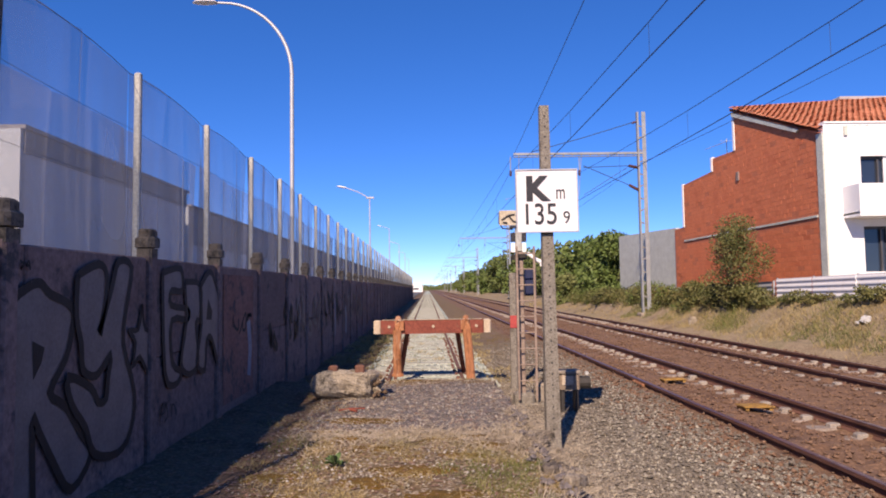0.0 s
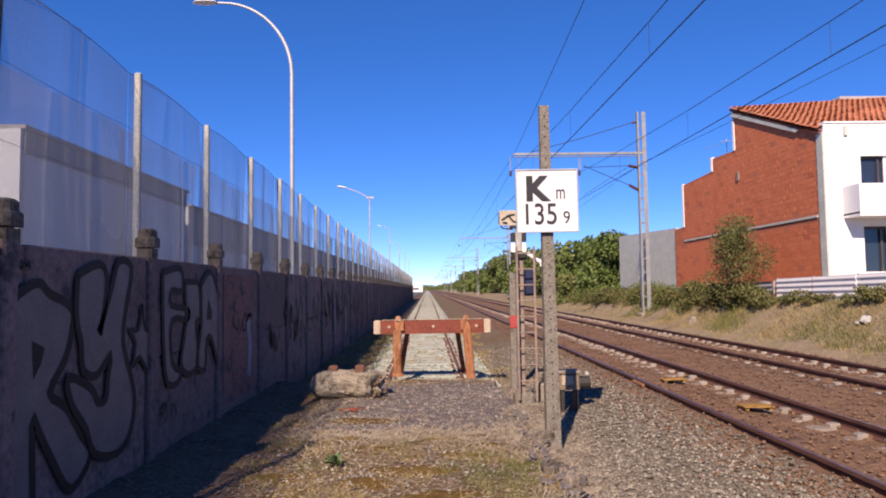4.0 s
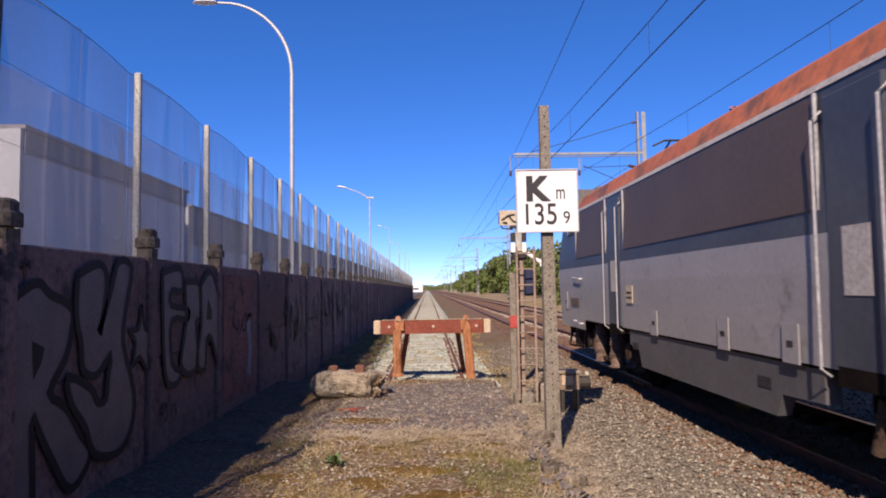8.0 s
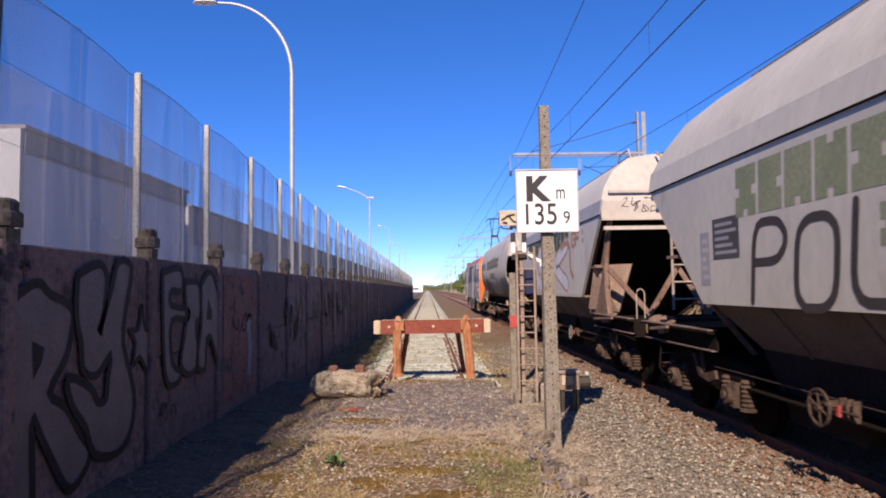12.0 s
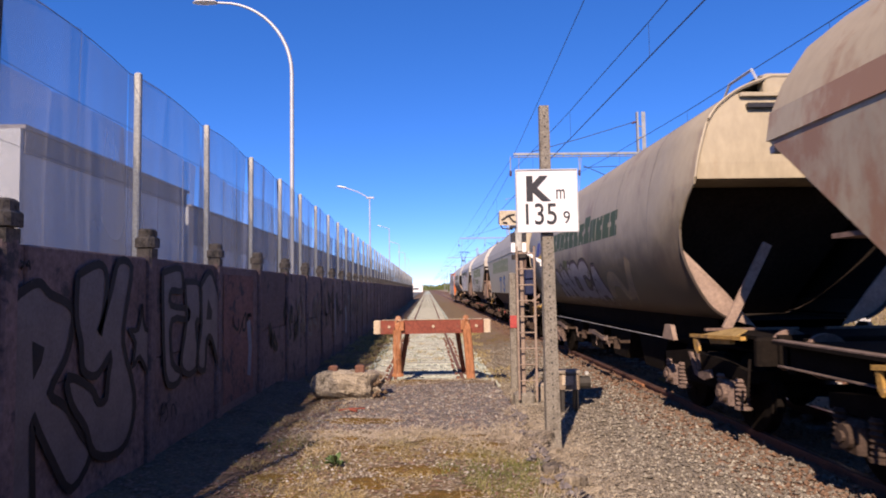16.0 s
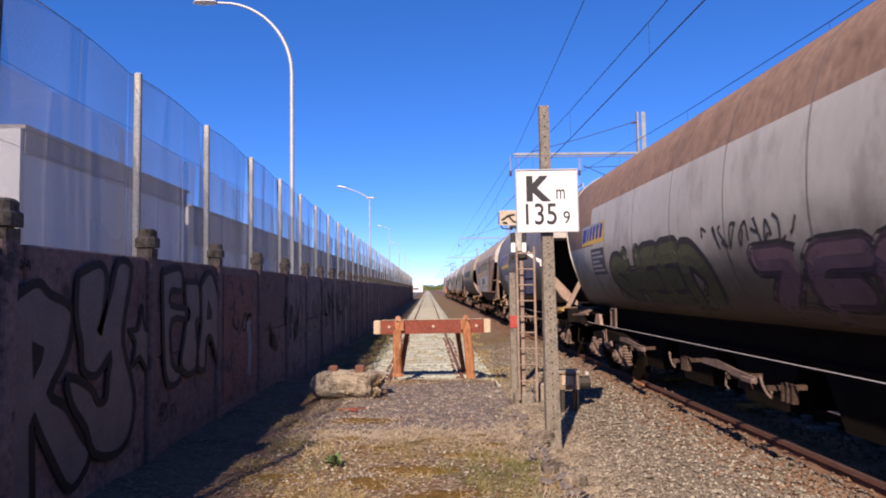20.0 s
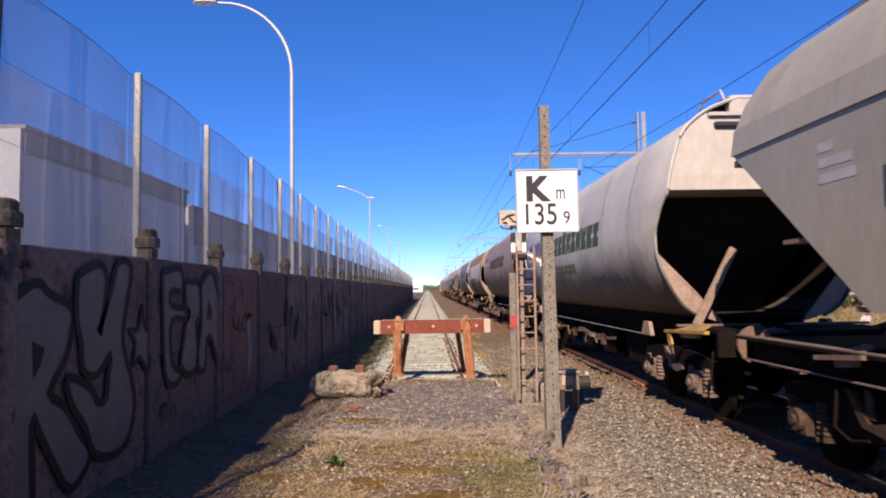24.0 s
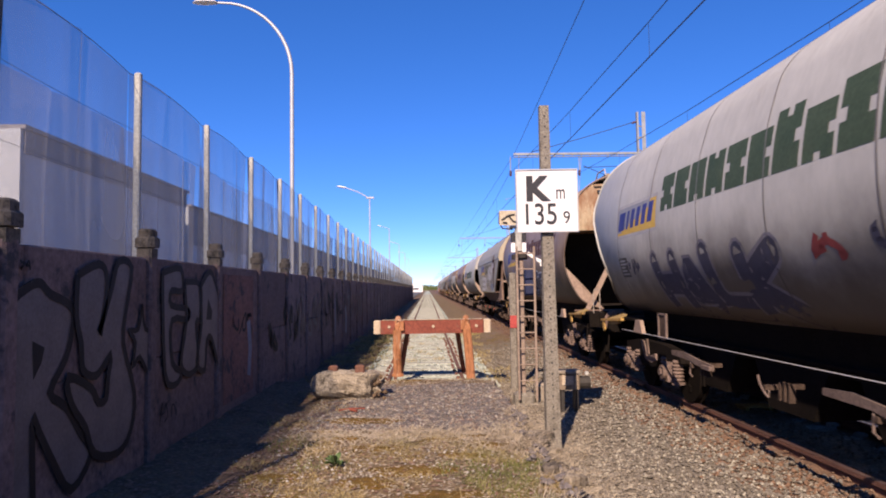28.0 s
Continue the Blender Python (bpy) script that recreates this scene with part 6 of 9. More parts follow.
def data_panel(w, u, v, fn, dark=True, wide=0.7, high=0.34):
    p = part("data_panel", Geo().patch(u, u + wide, v, v + high, fn, 0.007, 0, 4, 4), PLATE_DARK if dark else EMB_GREY, w, "small dark data panel")
    for k in range(5):
        part("data_line", Geo().patch(u + 0.06, u + wide * (0.9 - 0.14 * (k % 3)), v + high * (0.12 + 0.17 * k), v + high * (0.20 + 0.17 * k), fn, 0.009, 0, 3, 1), EMB_GREY if dark else DULL_WHITE, p)


def sheaf(w, u, v, fn, high, material, ear=None, vein=None):
    """A painted sheaf: a tied bundle of stalks, broad toothed leaves and a dense ear in the middle."""
    rows_ = [(0.0, 0.10), (0.06, 0.145), (0.16, 0.125), (0.27, 0.095), (0.30, 0.085), (0.36, 0.12), (0.46, 0.17)]
    g = Geo().grid([-1, -0.5, 0, 0.5, 1], rows_, lambda a, rw: fn(u + a * rw[1] * high * (1 + 0.12 * math.sin(9 * rw[0] + 2 * a)), v + rw[0] * high + 0.02 * high * abs(a) * (rw[0] < 0.01), 0.008))
    base = part("sheaf_bundle", g, ear or material, w, "painted bundle of stalks")
    for k, (du, top, wd) in enumerate(((-0.27, 0.95, 0.13), (-0.12, 0.80, 0.12), (0.03, 0.90, 0.15), (0.24, 1.00, 0.22), (0.36, 0.86, 0.16), (0.53, 0.74, 0.15), (0.44, 0.62, 0.13))):
        pts = [(u + 0.02 * high, v + high * 0.30), (u + du * high * 0.35, v + high * (0.34 + (top - 0.34) * 0.5)), (u + du * high, v + high * top)]
        m, vs, fs = 12, [], []
        for i in range(m + 1):
            t = i / m
            a = [pts[0][j] * (1 - t) ** 2 + 2 * pts[1][j] * t * (1 - t) + pts[2][j] * t * t for j in (0, 1)]
            half = high * wd * 0.92 * (math.sin(math.pi * min(1, t * 0.86 + 0.12)) ** 0.8) * (1 + 0.18 * (-1) ** i)
            vs += [fn(a[0] + half * q, a[1] + 0.25 * half * abs(q), 0.010 + 0.0012 * k) for q in (-1, 0, 1)]
        for i in range(m):
            fs += [(i * 3 + q, i * 3 + q + 1, i * 3 + q + 4, i * 3 + q + 3) for q in (0, 1)]
        part("sheaf_leaf", Geo().add(vs, fs), ear if ear and k in (3,) else material, base)
        if vein and k not in (3,):
            part("leaf_vein", Geo().ribbon(bowed(pts, 6), 0.030, fn, 0.022 + 0.0012 * k, 0.06), vein, base)
    if vein:
        part("sheaf_tie", Geo().patch(u - high * 0.14, u + high * 0.14, v + high * 0.28, v + high * 0.30, fn, 0.014, 0, 3, 1), vein, base)


def scribble(w, u, v, n, size, fn, material, seed, width=0.035, lift=0.012):
    """Unreadable tags in thin spray lines, a part for each stroke."""
    r = random.Random(seed)
    for k in range(n):
        a = u + k * size * 0.8
        pts = [(a + r.uniform(-0.1, 0.7) * size, v + r.uniform(0, 1.0) * size) for _ in range(5)]
        part("spray_tag", Geo().ribbon(bowed(pts, 5), width * 0.8, fn, lift + 0.0007 * k, 0.05), material, w)


def piece_paint(w, word, u, v, high, wide, fn, fill, line, seed, slant=0.1, fat=0.30, gap=0.30, halo=None):
    """Fat sprayed letters: an outline under a fill, some with a halo."""
    for k, ch in enumerate(word):
        uk = u + k * wide * (1 + gap)
        if halo:
            part("spray_halo", sprayed(Geo(), ch, uk, v, high, wide, high * (fat + 0.26), fn, 0.006 + 0.0004 * k, slant, gap, seed + k), SPRAY[halo], w)
        o = part("spray_outline", sprayed(Geo(), ch, uk, v, high, wide, high * (fat + 0.13), fn, 0.010 + 0.0006 * k, slant, gap, seed + k), SPRAY[line], w, "sprayed graffiti letter")
        part("spray_fill", sprayed(Geo(), ch, uk, v, high, wide, high * fat, fn, 0.016 + 0.0006 * k, slant, gap, seed + k), SPRAY[fill], o)


def tag_letters(w, word, u, v, high, wide, width, fn, color, slant=0.1, gap=0.2, seed=1):
    """A word in single spray strokes."""
    for k, ch in enumerate(word):
        part("spray_letter", sprayed(Geo(), ch, u + k * wide * (1 + gap), v, high, wide, width, fn, 0.016 + 0.0005 * k, slant, gap, seed + k), SPRAY[color], w, color + " sprayed letter")


def roof_walk(w, y0, y1, z):
    """A low walkway with hatches and short rails at its rear end."""
    g = Geo()
    for s in (-1, 1):
        g.box((s * 0.40, (y0 + y1) / 2, z + 0.05), (0.05, y1 - y0, 0.10))
    g.box((0, (y0 + y1) / 2, z + 0.02), (0.75, y1 - y0, 0.05))
    wk = part("roof_walkway", g, ROOF_GREY, w, "grey roof walkway")
    for k in range(5):
        y = y0 + (y1 - y0) * (k + 0.5) / 5
        part("loading_hatch", Geo().box((0, y, z + 0.08), (0.62, 1.3, 0.07), bev=0.05), ROOF_GREY, wk)
    for s in (-1, 1):
        part("roof_rail", Geo().tube([(s * 0.45, y0 + 1.0, z + 0.06), (s * 0.45, y0 + 0.8, z + 0.22), (s * 0.45, y0 + 0.15, z + 0.22), (s * 0.45, y0 - 0.05, z - 0.05)], 0.02, 6), RAIL_GREY, wk)


def on_tank(u, v, lift):
    """A place on the near side of the rounded body: u metres behind its front edge."""
    return (-tank_half(v) - 0.0015 - 0.16 * lift, TANK_END - u, v)


def on_side(u, v, lift):
    """A place on the flat side, its top rail and the roof's slope above."""
    return (-float(np.interp(v, [3.10, 3.11, 3.40, 3.66, 4.02], [1.425, 1.447, 1.406, 1.296, 1.046])) - 0.0015 - 0.16 * lift, 6.5 - u, v)


def on_end(u, v, lift):
    return (u, -6.5 + max(0.0, 0.08 * (v - 3.38) / 1.04) - 0.0015 - 0.16 * lift, v)


def on_hip_end(u, v, lift):
    return (u, -5.9 + max(0.0, 0.75 * (v - 3.38) / 1.04) - 0.0015 - 0.16 * lift, v)


def tank_wagon(c, paint, end, label, rails=(False, False), cover=None, tint=1, paper=False, holder=(3.25, 1.18)):
    """A grain wagon with a rounded body, open funnel ends and bogies."""
    w = thing("hopper_wagon", label, "goods wagon", "wagons of the grain train", pose(NEAR_AXIS, 0, 0))
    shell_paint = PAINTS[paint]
    levels = [p[0] for p in TANK_SIDE if p[0] > 1.27]
    ring = [(tank_half(z), z) for z in levels] + [(-tank_half(z), z) for z in reversed(levels)]
    n = len(ring)
    steps = [0.0, 0.003, 0.10, 0.17, 0.33, 0.5, 0.67, 0.83, 0.997, 1.0]
    vs, fs = [], []
    for j, t in enumerate(steps):
        ins = 0.012 if j in (0, len(steps) - 1) else 0.0
        vs += [(x * (1 - ins), tank_end(-1, z) + (tank_end(1, z) - tank_end(-1, z)) * t, 2.35 + (z - 2.35) * (1 - ins)) for x, z in ring]
    for e in (1, -1):
        vs += [(x * 0.990, tank_end(e, z), 2.35 + (z - 2.35) * 0.990) for x, z in ring]
    rows = len(steps) + 2
    for j in range(rows):
        k = (j + 1) % rows
        fs += [(j * n + i, j * n + i + 1, k * n + i + 1, k * n + i) for i in range(n - 1)]
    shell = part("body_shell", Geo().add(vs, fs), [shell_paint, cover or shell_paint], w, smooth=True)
    if cover:
        shell.data.polygons.foreach_set("material_index", [1 if (f.center.z > 3.28 + 0.20 * (f.center.y < -3.6)) or f.center.y > 5.2 or f.center.y < -5.2 else 0 for f in shell.data.polygons])
    for y in (-5.0, -3.3, -1.65, 0.0, 1.65, 3.35, 5.0):
        seam = Geo()
        rg = [(x * 1.002, 2.35 + (z - 2.35) * 1.002) for x, z in ring]
        for dy in (-0.011, 0.011):
            seam.v += [(x, y + dy, z) for x, z in rg]
        seam.f += [(i, i + 1, n + i + 1, n + i) for i in range(n - 1)]
        part("weld_seam", seam, GRIME if paint == "brown" else PAINTS["grey"], shell)
    roof_walk(w, -TANK_END + 0.35, TANK_END - 0.35, 4.33)
    for e in (-1, 1):
        zs = [3.05, 3.25, 3.5, 3.75, 3.93, 4.12]
        g = Geo().grid([-1 + i / 6 for i in range(13)], zs, lambda a, z: (a * (tank_half(z) - 0.012), tank_end(e, z) - e * 0.02, z))
        g.grid([-1 + i / 6 for i in range(13)], [3.05, 3.01], lambda a, z: (a * (tank_half(3.05) - 0.03), tank_end(e, 3.05) - e * (0.02 + 0.5 * (z < 3.03)), z))
        ep = part("end_panel", g, end, w, "sunlit end panel above the open funnel")
        yt = tank_end(e, 4.05)
        g = Geo()
        for s in (-1, 1):
            g.box((s * 0.40, yt + e * 0.015, 3.955), (0.70, 0.10, 0.055))
        part("vent_slot", g, SIGN_BLACK, ep)
        part("top_lip", Geo().box((0, yt - e * 0.02, 4.10), (1.66, 0.12, 0.05), bev=0.02).box((0, yt - e * 0.12, 4.26), (1.0, 0.2, 0.24), bev=0.03), end, ep)
        rim = [(a * (tank_half(z) + 0.004), tank_end(e, z), z) for a, zz in ((-1, levels), (1, list(reversed(levels)))) for z in zz]
        part("end_rim", Geo().tube(rim, 0.018, 6), shell_paint, shell, "rolled edge of the body", True)
        sl = Geo().grid([-1 + i / 6 for i in range(13)], [0, 0.25, 0.5, 0.75, 1.0], lambda a, t: (a * (1.38 - 0.55 * t), e * (5.9 - 1.7 * t), 3.05 - 1.9 * t))
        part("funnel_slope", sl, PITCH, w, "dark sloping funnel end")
        # added plate, no wagon part: shuts out the bright view through the end
        part("end_bulkhead", Geo().prism([(-1.36, 3.04), (1.36, 3.04), (1.30, 1.85), (0.98, 1.42), (0.4, 1.2), (-0.4, 1.2), (-0.98, 1.42), (-1.30, 1.85)], 1, 5.40 if e > 0 else -4.2, 5.44 if e > 0 else -4.16), PITCH, w, "added black plate that keeps the funnel end dark")
        for s in (-1, 1) if e < 0 else ():
            arc = [(s * (tank_half(2.22 - 0.94 * k / 10) - 0.02), 2.22 - 0.94 * k / 10) for k in range(11)]
            arc += [(s * 0.56, 1.22), (s * 0.92, 1.66)]
            g = Geo()
            g.add([(x, tank_end(e, z) + 0.03, z) for x, z in arc] + [(x, tank_end(e, z) + 0.06, z) for x, z in arc],
                  [(k, k + 1, k + 14, k + 13) for k in range(12)] + [(12, 0, 13, 25)] + [tuple(range(13)), tuple(range(25, 12, -1))])
            part("gusset", g, GUSSET, w, "pale dusty gusset plate")
            d = Vector((s * (0.44 - 1.00), 0, 2.26 - 1.20))
            g = Geo().box((0, 0, 0), (0.11, 0.05, d.length), m=Matrix.Rotation(math.atan2(d.x, d.z), 4, "Y"))
            if s < 0:
                part("end_strut", g, GUSSET, w, at=pose(s * 0.72, -6.46, 1.73))
            part("end_bar", Geo().box((s * 0.75, -6.6, 1.21), (1.15, 0.06, 0.03)), COLUMN, w)
        end_gear(w, e * 7.83 - 0.54, e, rails[0] and e < 0, rails[1] and e < 0, tint, 5.25 if e > 0 else -7.70, 6.6 if e > 0 else -6.30, 4.32 if e > 0 else -5.50)
    low_levels = [z for z in levels if z < 3.05]
    side_line = [(tank_half(z) * 0.985, z) for z in reversed(low_levels)] + [(-tank_half(z) * 0.985, z) for z in low_levels]
    for e in (-1, 1):
        m_ = len(side_line)
        # added black sheet: the shade of the open end as a colour
        lining = Geo()
        lining.v += [(x, tank_end(e, z) - e * 0.03, z) for x, z in side_line] + [(x, e * 4.0, z) for x, z in side_line]
        lining.f += [(q, q + 1, m_ + q + 1, m_ + q) for q in range(m_ - 1)]
        part("funnel_lining", lining, PITCH, w, "added black lining that paints the shade inside the open end")
    for s in (-1, 1):
        # added dark sheet in place of the shade under the body
        part("side_skirt", Geo().grid([-5.9, 0, 5.7], [0, 1], lambda y, t: (s * (0.88 - 0.14 * t), y, 1.36 - 0.5 * t)), UNDER, w, "added dark sheet, the shade of the gap under the body")
    for k in range(4):
        y = -3.0 + 2.0 * k
        part("funnel", Geo().prism([(y - 0.98, 1.25), (y + 0.98, 1.25), (y + 0.45, 0.34), (y - 0.45, 0.34)], 0, -0.78, 0.78), UNDER, w, "dark discharge funnel")
    underframe(w, c, 7.83, 5.26, True, -0.54)
    side_gear(w, (2.3, 0.4, -1.3, -2.2), 0)
    ly, lz = holder
    g = Geo().box((-1.37, ly, lz + 0.165), (0.03, 0.30, 0.03)).box((-1.37, ly, lz - 0.165), (0.03, 0.30, 0.03)).box((-1.36, ly, (lz + 0.95) / 2 - 0.08), (0.02, 0.05, lz - 1.11) if lz > 1.3 else (0.02, 0.12, 0.02))
    for d in (-0.15, 0.15):
        g.box((-1.37, ly + d, lz), (0.03, 0.035, 0.36))
    frame_box = part("label_holder", g, DUSTY_BROWN, w, "open label frame on the sole bar")
    part("paper_label", Geo().box((-1.365, ly, lz), (0.012, 0.22, 0.27)), MARK_WHITE if paper else DUSTY, frame_box)
    if paper:
        for k in range(3):
            part("label_bar", Geo().box((-1.374, ly, lz - 0.08 + 0.08 * k), (0.006, 0.15, 0.03)), PLATE_DARK, frame_box)
    WAGONS.append((w, c))
    return w


def crate_wagon(c, paint, end, label, rails=(True, False), hip=False, wheels=(2.1, -0.35, -2.95), tint=0, top=6.5, low=4.36, wheel=1, front=(4.55, 5.2)):
    """A grain wagon with flat upright sides, a sloping roof and raked open ends."""
    w = thing("hopper_wagon", label, "goods wagon", "wagons of the grain train", pose(NEAR_AXIS, 0, 0))
    P = PAINTS[paint]
    for s in (-1, 1):
        g = Geo().prism([(-top, 3.12), (top, 3.12), (low, 1.53), (-low, 1.53)], 0, s * 1.37, s * 1.425)
        part("side_panel", g, P, w, "flat side panel with raked ends")
        g = Geo().prism([(s * 1.425, 3.12), (s * 1.445, 3.12), (s * 1.40, 3.40), (s * 1.37, 3.40)], 1, -top - 0.02, top + 0.02)
        part("top_rail", g, EMB_GREY if paint == "flat_clean" else P, w, "top rail")
        part("rail_shadow_strip", Geo().box((s * 1.432, 0, 3.112), (0.03, 2 * top, 0.014)), UNDER, w) if hip else None
        for k in range(7):
            y = -4.2 + 1.4 * k
            rib = Geo().prism([(s * 1.34, 1.55), (s * 1.28, 1.55), (s * 0.66, 0.80), (s * 0.72, 0.80)], 1, y - 0.03, y + 0.03)
            part("hopper_rib", rib, HOPPER, w)
        g = Geo().grid([-low, low], [0, 1], lambda y, t: (s * (1.33 - 0.66 * t), y * (1 - 0.12 * t), 1.56 - 0.80 * t))
        part("hopper_slope", g, HOPPER, w, "dark hopper side")
    back = top - 0.75 if hip else top - 0.08
    g = Geo()
    prof = [(1.40, 3.38), (1.29, 3.66), (1.04, 4.02), (0.66, 4.32), (0.0, 4.42)]
    full = prof + [(-x, z) for x, z in reversed(prof[:-1])]
    ysr = (-1, 1)
    n = len(full)
    for e in ysr:
        g.v += [(x, e * (top - (top - back) * (z - 3.38) / 1.04), z) for x, z in full]
    g.f += [(i, i + 1, n + i + 1, n + i) for i in range(n - 1)]
    part("roof", g, PAINTS["cream_roof"] if paint == "rusty" else P, w, "sloping wagon roof", smooth=True)
    roof_walk(w, -back + 0.4, back - 0.4, 4.40)
    for e in ysr:
        g = Geo().grid([-1 + i / 4 for i in range(9)], [3.05, 3.38, 3.66, 4.02, 4.32, 4.41],
                       lambda a, z: (a * np.interp(z, [3.05, 3.38, 3.66, 4.02, 4.32, 4.42], [1.40, 1.40, 1.29, 1.04, 0.66, 0.1]), e * (top - max(0, (top - back) * (z - 3.38) / 1.04)), z))
        ep = part("end_panel", g, end, w, "pale end panel above the open frame")
        part("end_lip", Geo().box((0, e * top, 3.04), (2.8, 0.08, 0.07)), end, ep)
        if hip:
            part("end_rib", Geo().box((0, e * (top - 0.03), 3.56), (2.5, 0.05, 0.05)), end, ep)
            part("end_beam", Geo().box((0, e * (top - 0.04), 2.86), (2.7, 0.08, 0.07)), end, w, "pale cross beam")
        sl = Geo().grid([-1 + i / 4 for i in range(9)], [0, 0.5, 1.0], lambda a, t: (a * (1.36 - 0.68 * t), e * (top - 0.15 - 2.5 * t), 3.05 - 2.1 * t))
        part("end_slope", sl, UNDER if hip else PITCH, w, "dark sloping hopper end")
        for s in (-1, 1):
            # black flange paints the dark gap beside the raked panel
            edge = Geo().prism([(e * top, 3.1), (e * (top - 0.08), 3.1), (e * (low - 0.08), 1.55), (e * low, 1.55)], 0, s * 1.30, s * 1.37)
            part("end_flange", edge, PITCH, w)
            part("corner_gusset", Geo().prism([(e * (low + 1.25), 2.12), (e * (low + 0.82), 2.12), (e * (low + 0.82), 2.16), (e * (low + 1.25), 2.16)], 0, s * 1.05, s * 1.40), COLUMN, w)
            part("sill_gusset", Geo().prism([(e * (low + 0.22), 1.53), (e * (low - 0.05), 1.53), (e * (low - 0.05), 1.57), (e * (low + 0.22), 1.57)], 0, s * 1.05, s * 1.40), COLUMN, w)
            col = [(q + 6.5 - top, z) for q, z in [(-4.75, 1.2), (-6.25, 1.2), (-6.08, 1.7), (-6.05, 2.2), (-6.22, 2.7), (-6.45, 3.05), (-6.36, 3.05), (-6.05, 2.5), (-5.75, 2.1), (-5.25, 1.66)]]
            if e > 0:
                continue
            part("end_column", Geo().prism([(-e * q, z) for q, z in col], 0, s * 1.22, s * 1.26), COLUMN, w, "dusty brown curved end column")
            if hip:
                tri = [(s * 1.38, e * (top - 0.75), 2.18), (s * 0.80, e * (top - 0.15), 2.18), (s * 0.98, e * (top - 0.5), 1.25), (s * 1.36, e * (top - 1.4), 1.3)]
                part("corner_plate", Geo().add(tri + [(x * 0.97, y + e * -0.03, z) for x, y, z in tri], [(0, 1, 2, 3), (7, 6, 5, 4), (0, 4, 5, 1), (1, 5, 6, 2), (2, 6, 7, 3), (3, 7, 4, 0)]), GUSSET, w, "tan corner plate")
            part("column_edge", Geo().tube([(s * 1.20, -e * q, z) for q, z in col[1:6]], 0.035, 6), COLUMN, w)
            g = Geo()
            for (xa, za), (xb, zb) in ((((1.30, 2.08), (0.55, 1.22)), ((0.0, 2.10), (0.55, 1.22))) if hip else (((0.10, 2.02), (1.05, 1.26)), ((1.25, 2.05), (0.0, 2.05)))):
                d = Vector((s * (xb - xa), 0, zb - za))
                g.box((s * (xa + xb) / 2, e * (top + 0.05), (za + zb) / 2), (0.09, 0.06, d.length), m=Matrix.Rotation(math.atan2(d.x, d.z), 4, "Y"))
            part("end_brace", g, COLUMN if hip else GUSSET, w)
        end_gear(w, e * 7.55 - 0.25, e, rails[0] and e < 0, rails[1] and e < 0, tint, front[0] if e > 0 else -6.35, front[1] if e > 0 else -5.05, 3.9 if e > 0 else -4.6, False)
        # two added plates darken the raked end and hide the daylight behind
        part("end_bulkhead", Geo().box((0, e * (low - 0.3), 2.3), (2.6, 0.04, 1.5)), PITCH, w, "added black plate that keeps the wagon end dark")
        part("far_cheek", Geo().prism([(e * (top - 0.1), 3.1), (e * (low - 0.3), 3.1), (e * (low - 0.3), 0.9), (e * (top - 0.9), 0.9), (e * (top - 0.9), 2.0)], 0, 1.28, 1.30), PITCH, w, "added black plate closing off light from the far side")
        if hip and e < 0:
            thing_ladder(w, top)
    for k in range(3):
        y = -2.6 + 2.6 * k
        part("discharge_chute", Geo().prism([(y - 1.28, 1.10), (y + 1.28, 1.10), (y + 0.6, 0.30), (y - 0.6, 0.30)], 0, -0.88, 0.88), PITCH, w, "dark discharge chute")
    # added thin plates, there only to cast a wider shadow on the ballast
    for s in (-1, 1):
        part("door_plate", Geo().prism([(s * 0.70, 0.60), (s * 1.10, 0.575), (s * 1.10, 0.56), (s * 0.70, 0.58)], 1, -3.9, 3.9), UNDER, w, "added black plate that widens the wagon's ground shadow")
    underframe(w, c, 7.55, 5.25, False, -0.25)
    side_gear(w, wheels, wheel)
    WAGONS.append((w, c))
    return w


def thing_ladder(w, top):
    yb = -top - 0.12
    g = Geo()
    for x in (-0.12, 0.42):
        g.tube([(x, yb, 1.3), (x, yb, 3.2), (x, yb + 0.02, 3.55), (x, yb + 0.47, 4.30), (x, yb + 0.72, 4.42)], 0.025, 6)
    side = part("ladder_stile", g, RAIL_TAN, w, "pale end ladder", True)
    for k in range(9):
        z = 1.5 + 0.32 * k
        part("ladder_rung", Geo().tube([(-0.12, yb + max(0, (z - 3.5)) * 0.62, z), (0.42, yb + max(0, (z - 3.5)) * 0.62, z)], 0.018, 6), RAIL_TAN, side)
    return side


WAGONS = []


def ends(e, pts):
    return [(x, e * y, z) for x, y, z in pts]


LOCO_Z = [0.85, 1.85, 2.17, 2.34, 3.41, 3.70, 3.86, 4.00, 4.05]
LOCO_W = [1.42, 1.45, 1.45, 1.45, 1.40, 1.27, 1.02, 0.70, 0.0]
LOCO_E = [0.12, -0.07, -0.10, -0.08, 0.72, 0.88, 1.0, 1.06, 1.08]


def loco_w(z):
    return float(np.interp(z, LOCO_Z, LOCO_W))


def loco_e(z, e=-1):
    """Where the side ends at a height; the front cab is steeper than the rear one."""
    more = float(np.interp(z, [0.85, 2.17, 3.41, 3.86], [0.30, 0.24, 0.45, 0.52])) if e > 0 else 0.0
    return 8.15 + more - float(np.interp(z, LOCO_Z, LOCO_E))


def cheek(z, e=-1):
    """Width of the slanting cheek beside the cab front; the rear one comes to a point below."""
    return float(np.interp(z, [0.85, 1.3, 1.85, 2.9, 3.41, 3.86], [0.06, 0.24, 0.36, 0.36, 0.30, 0.20] if e < 0 else [0.29, 0.34, 0.37, 0.36, 0.30, 0.20]))


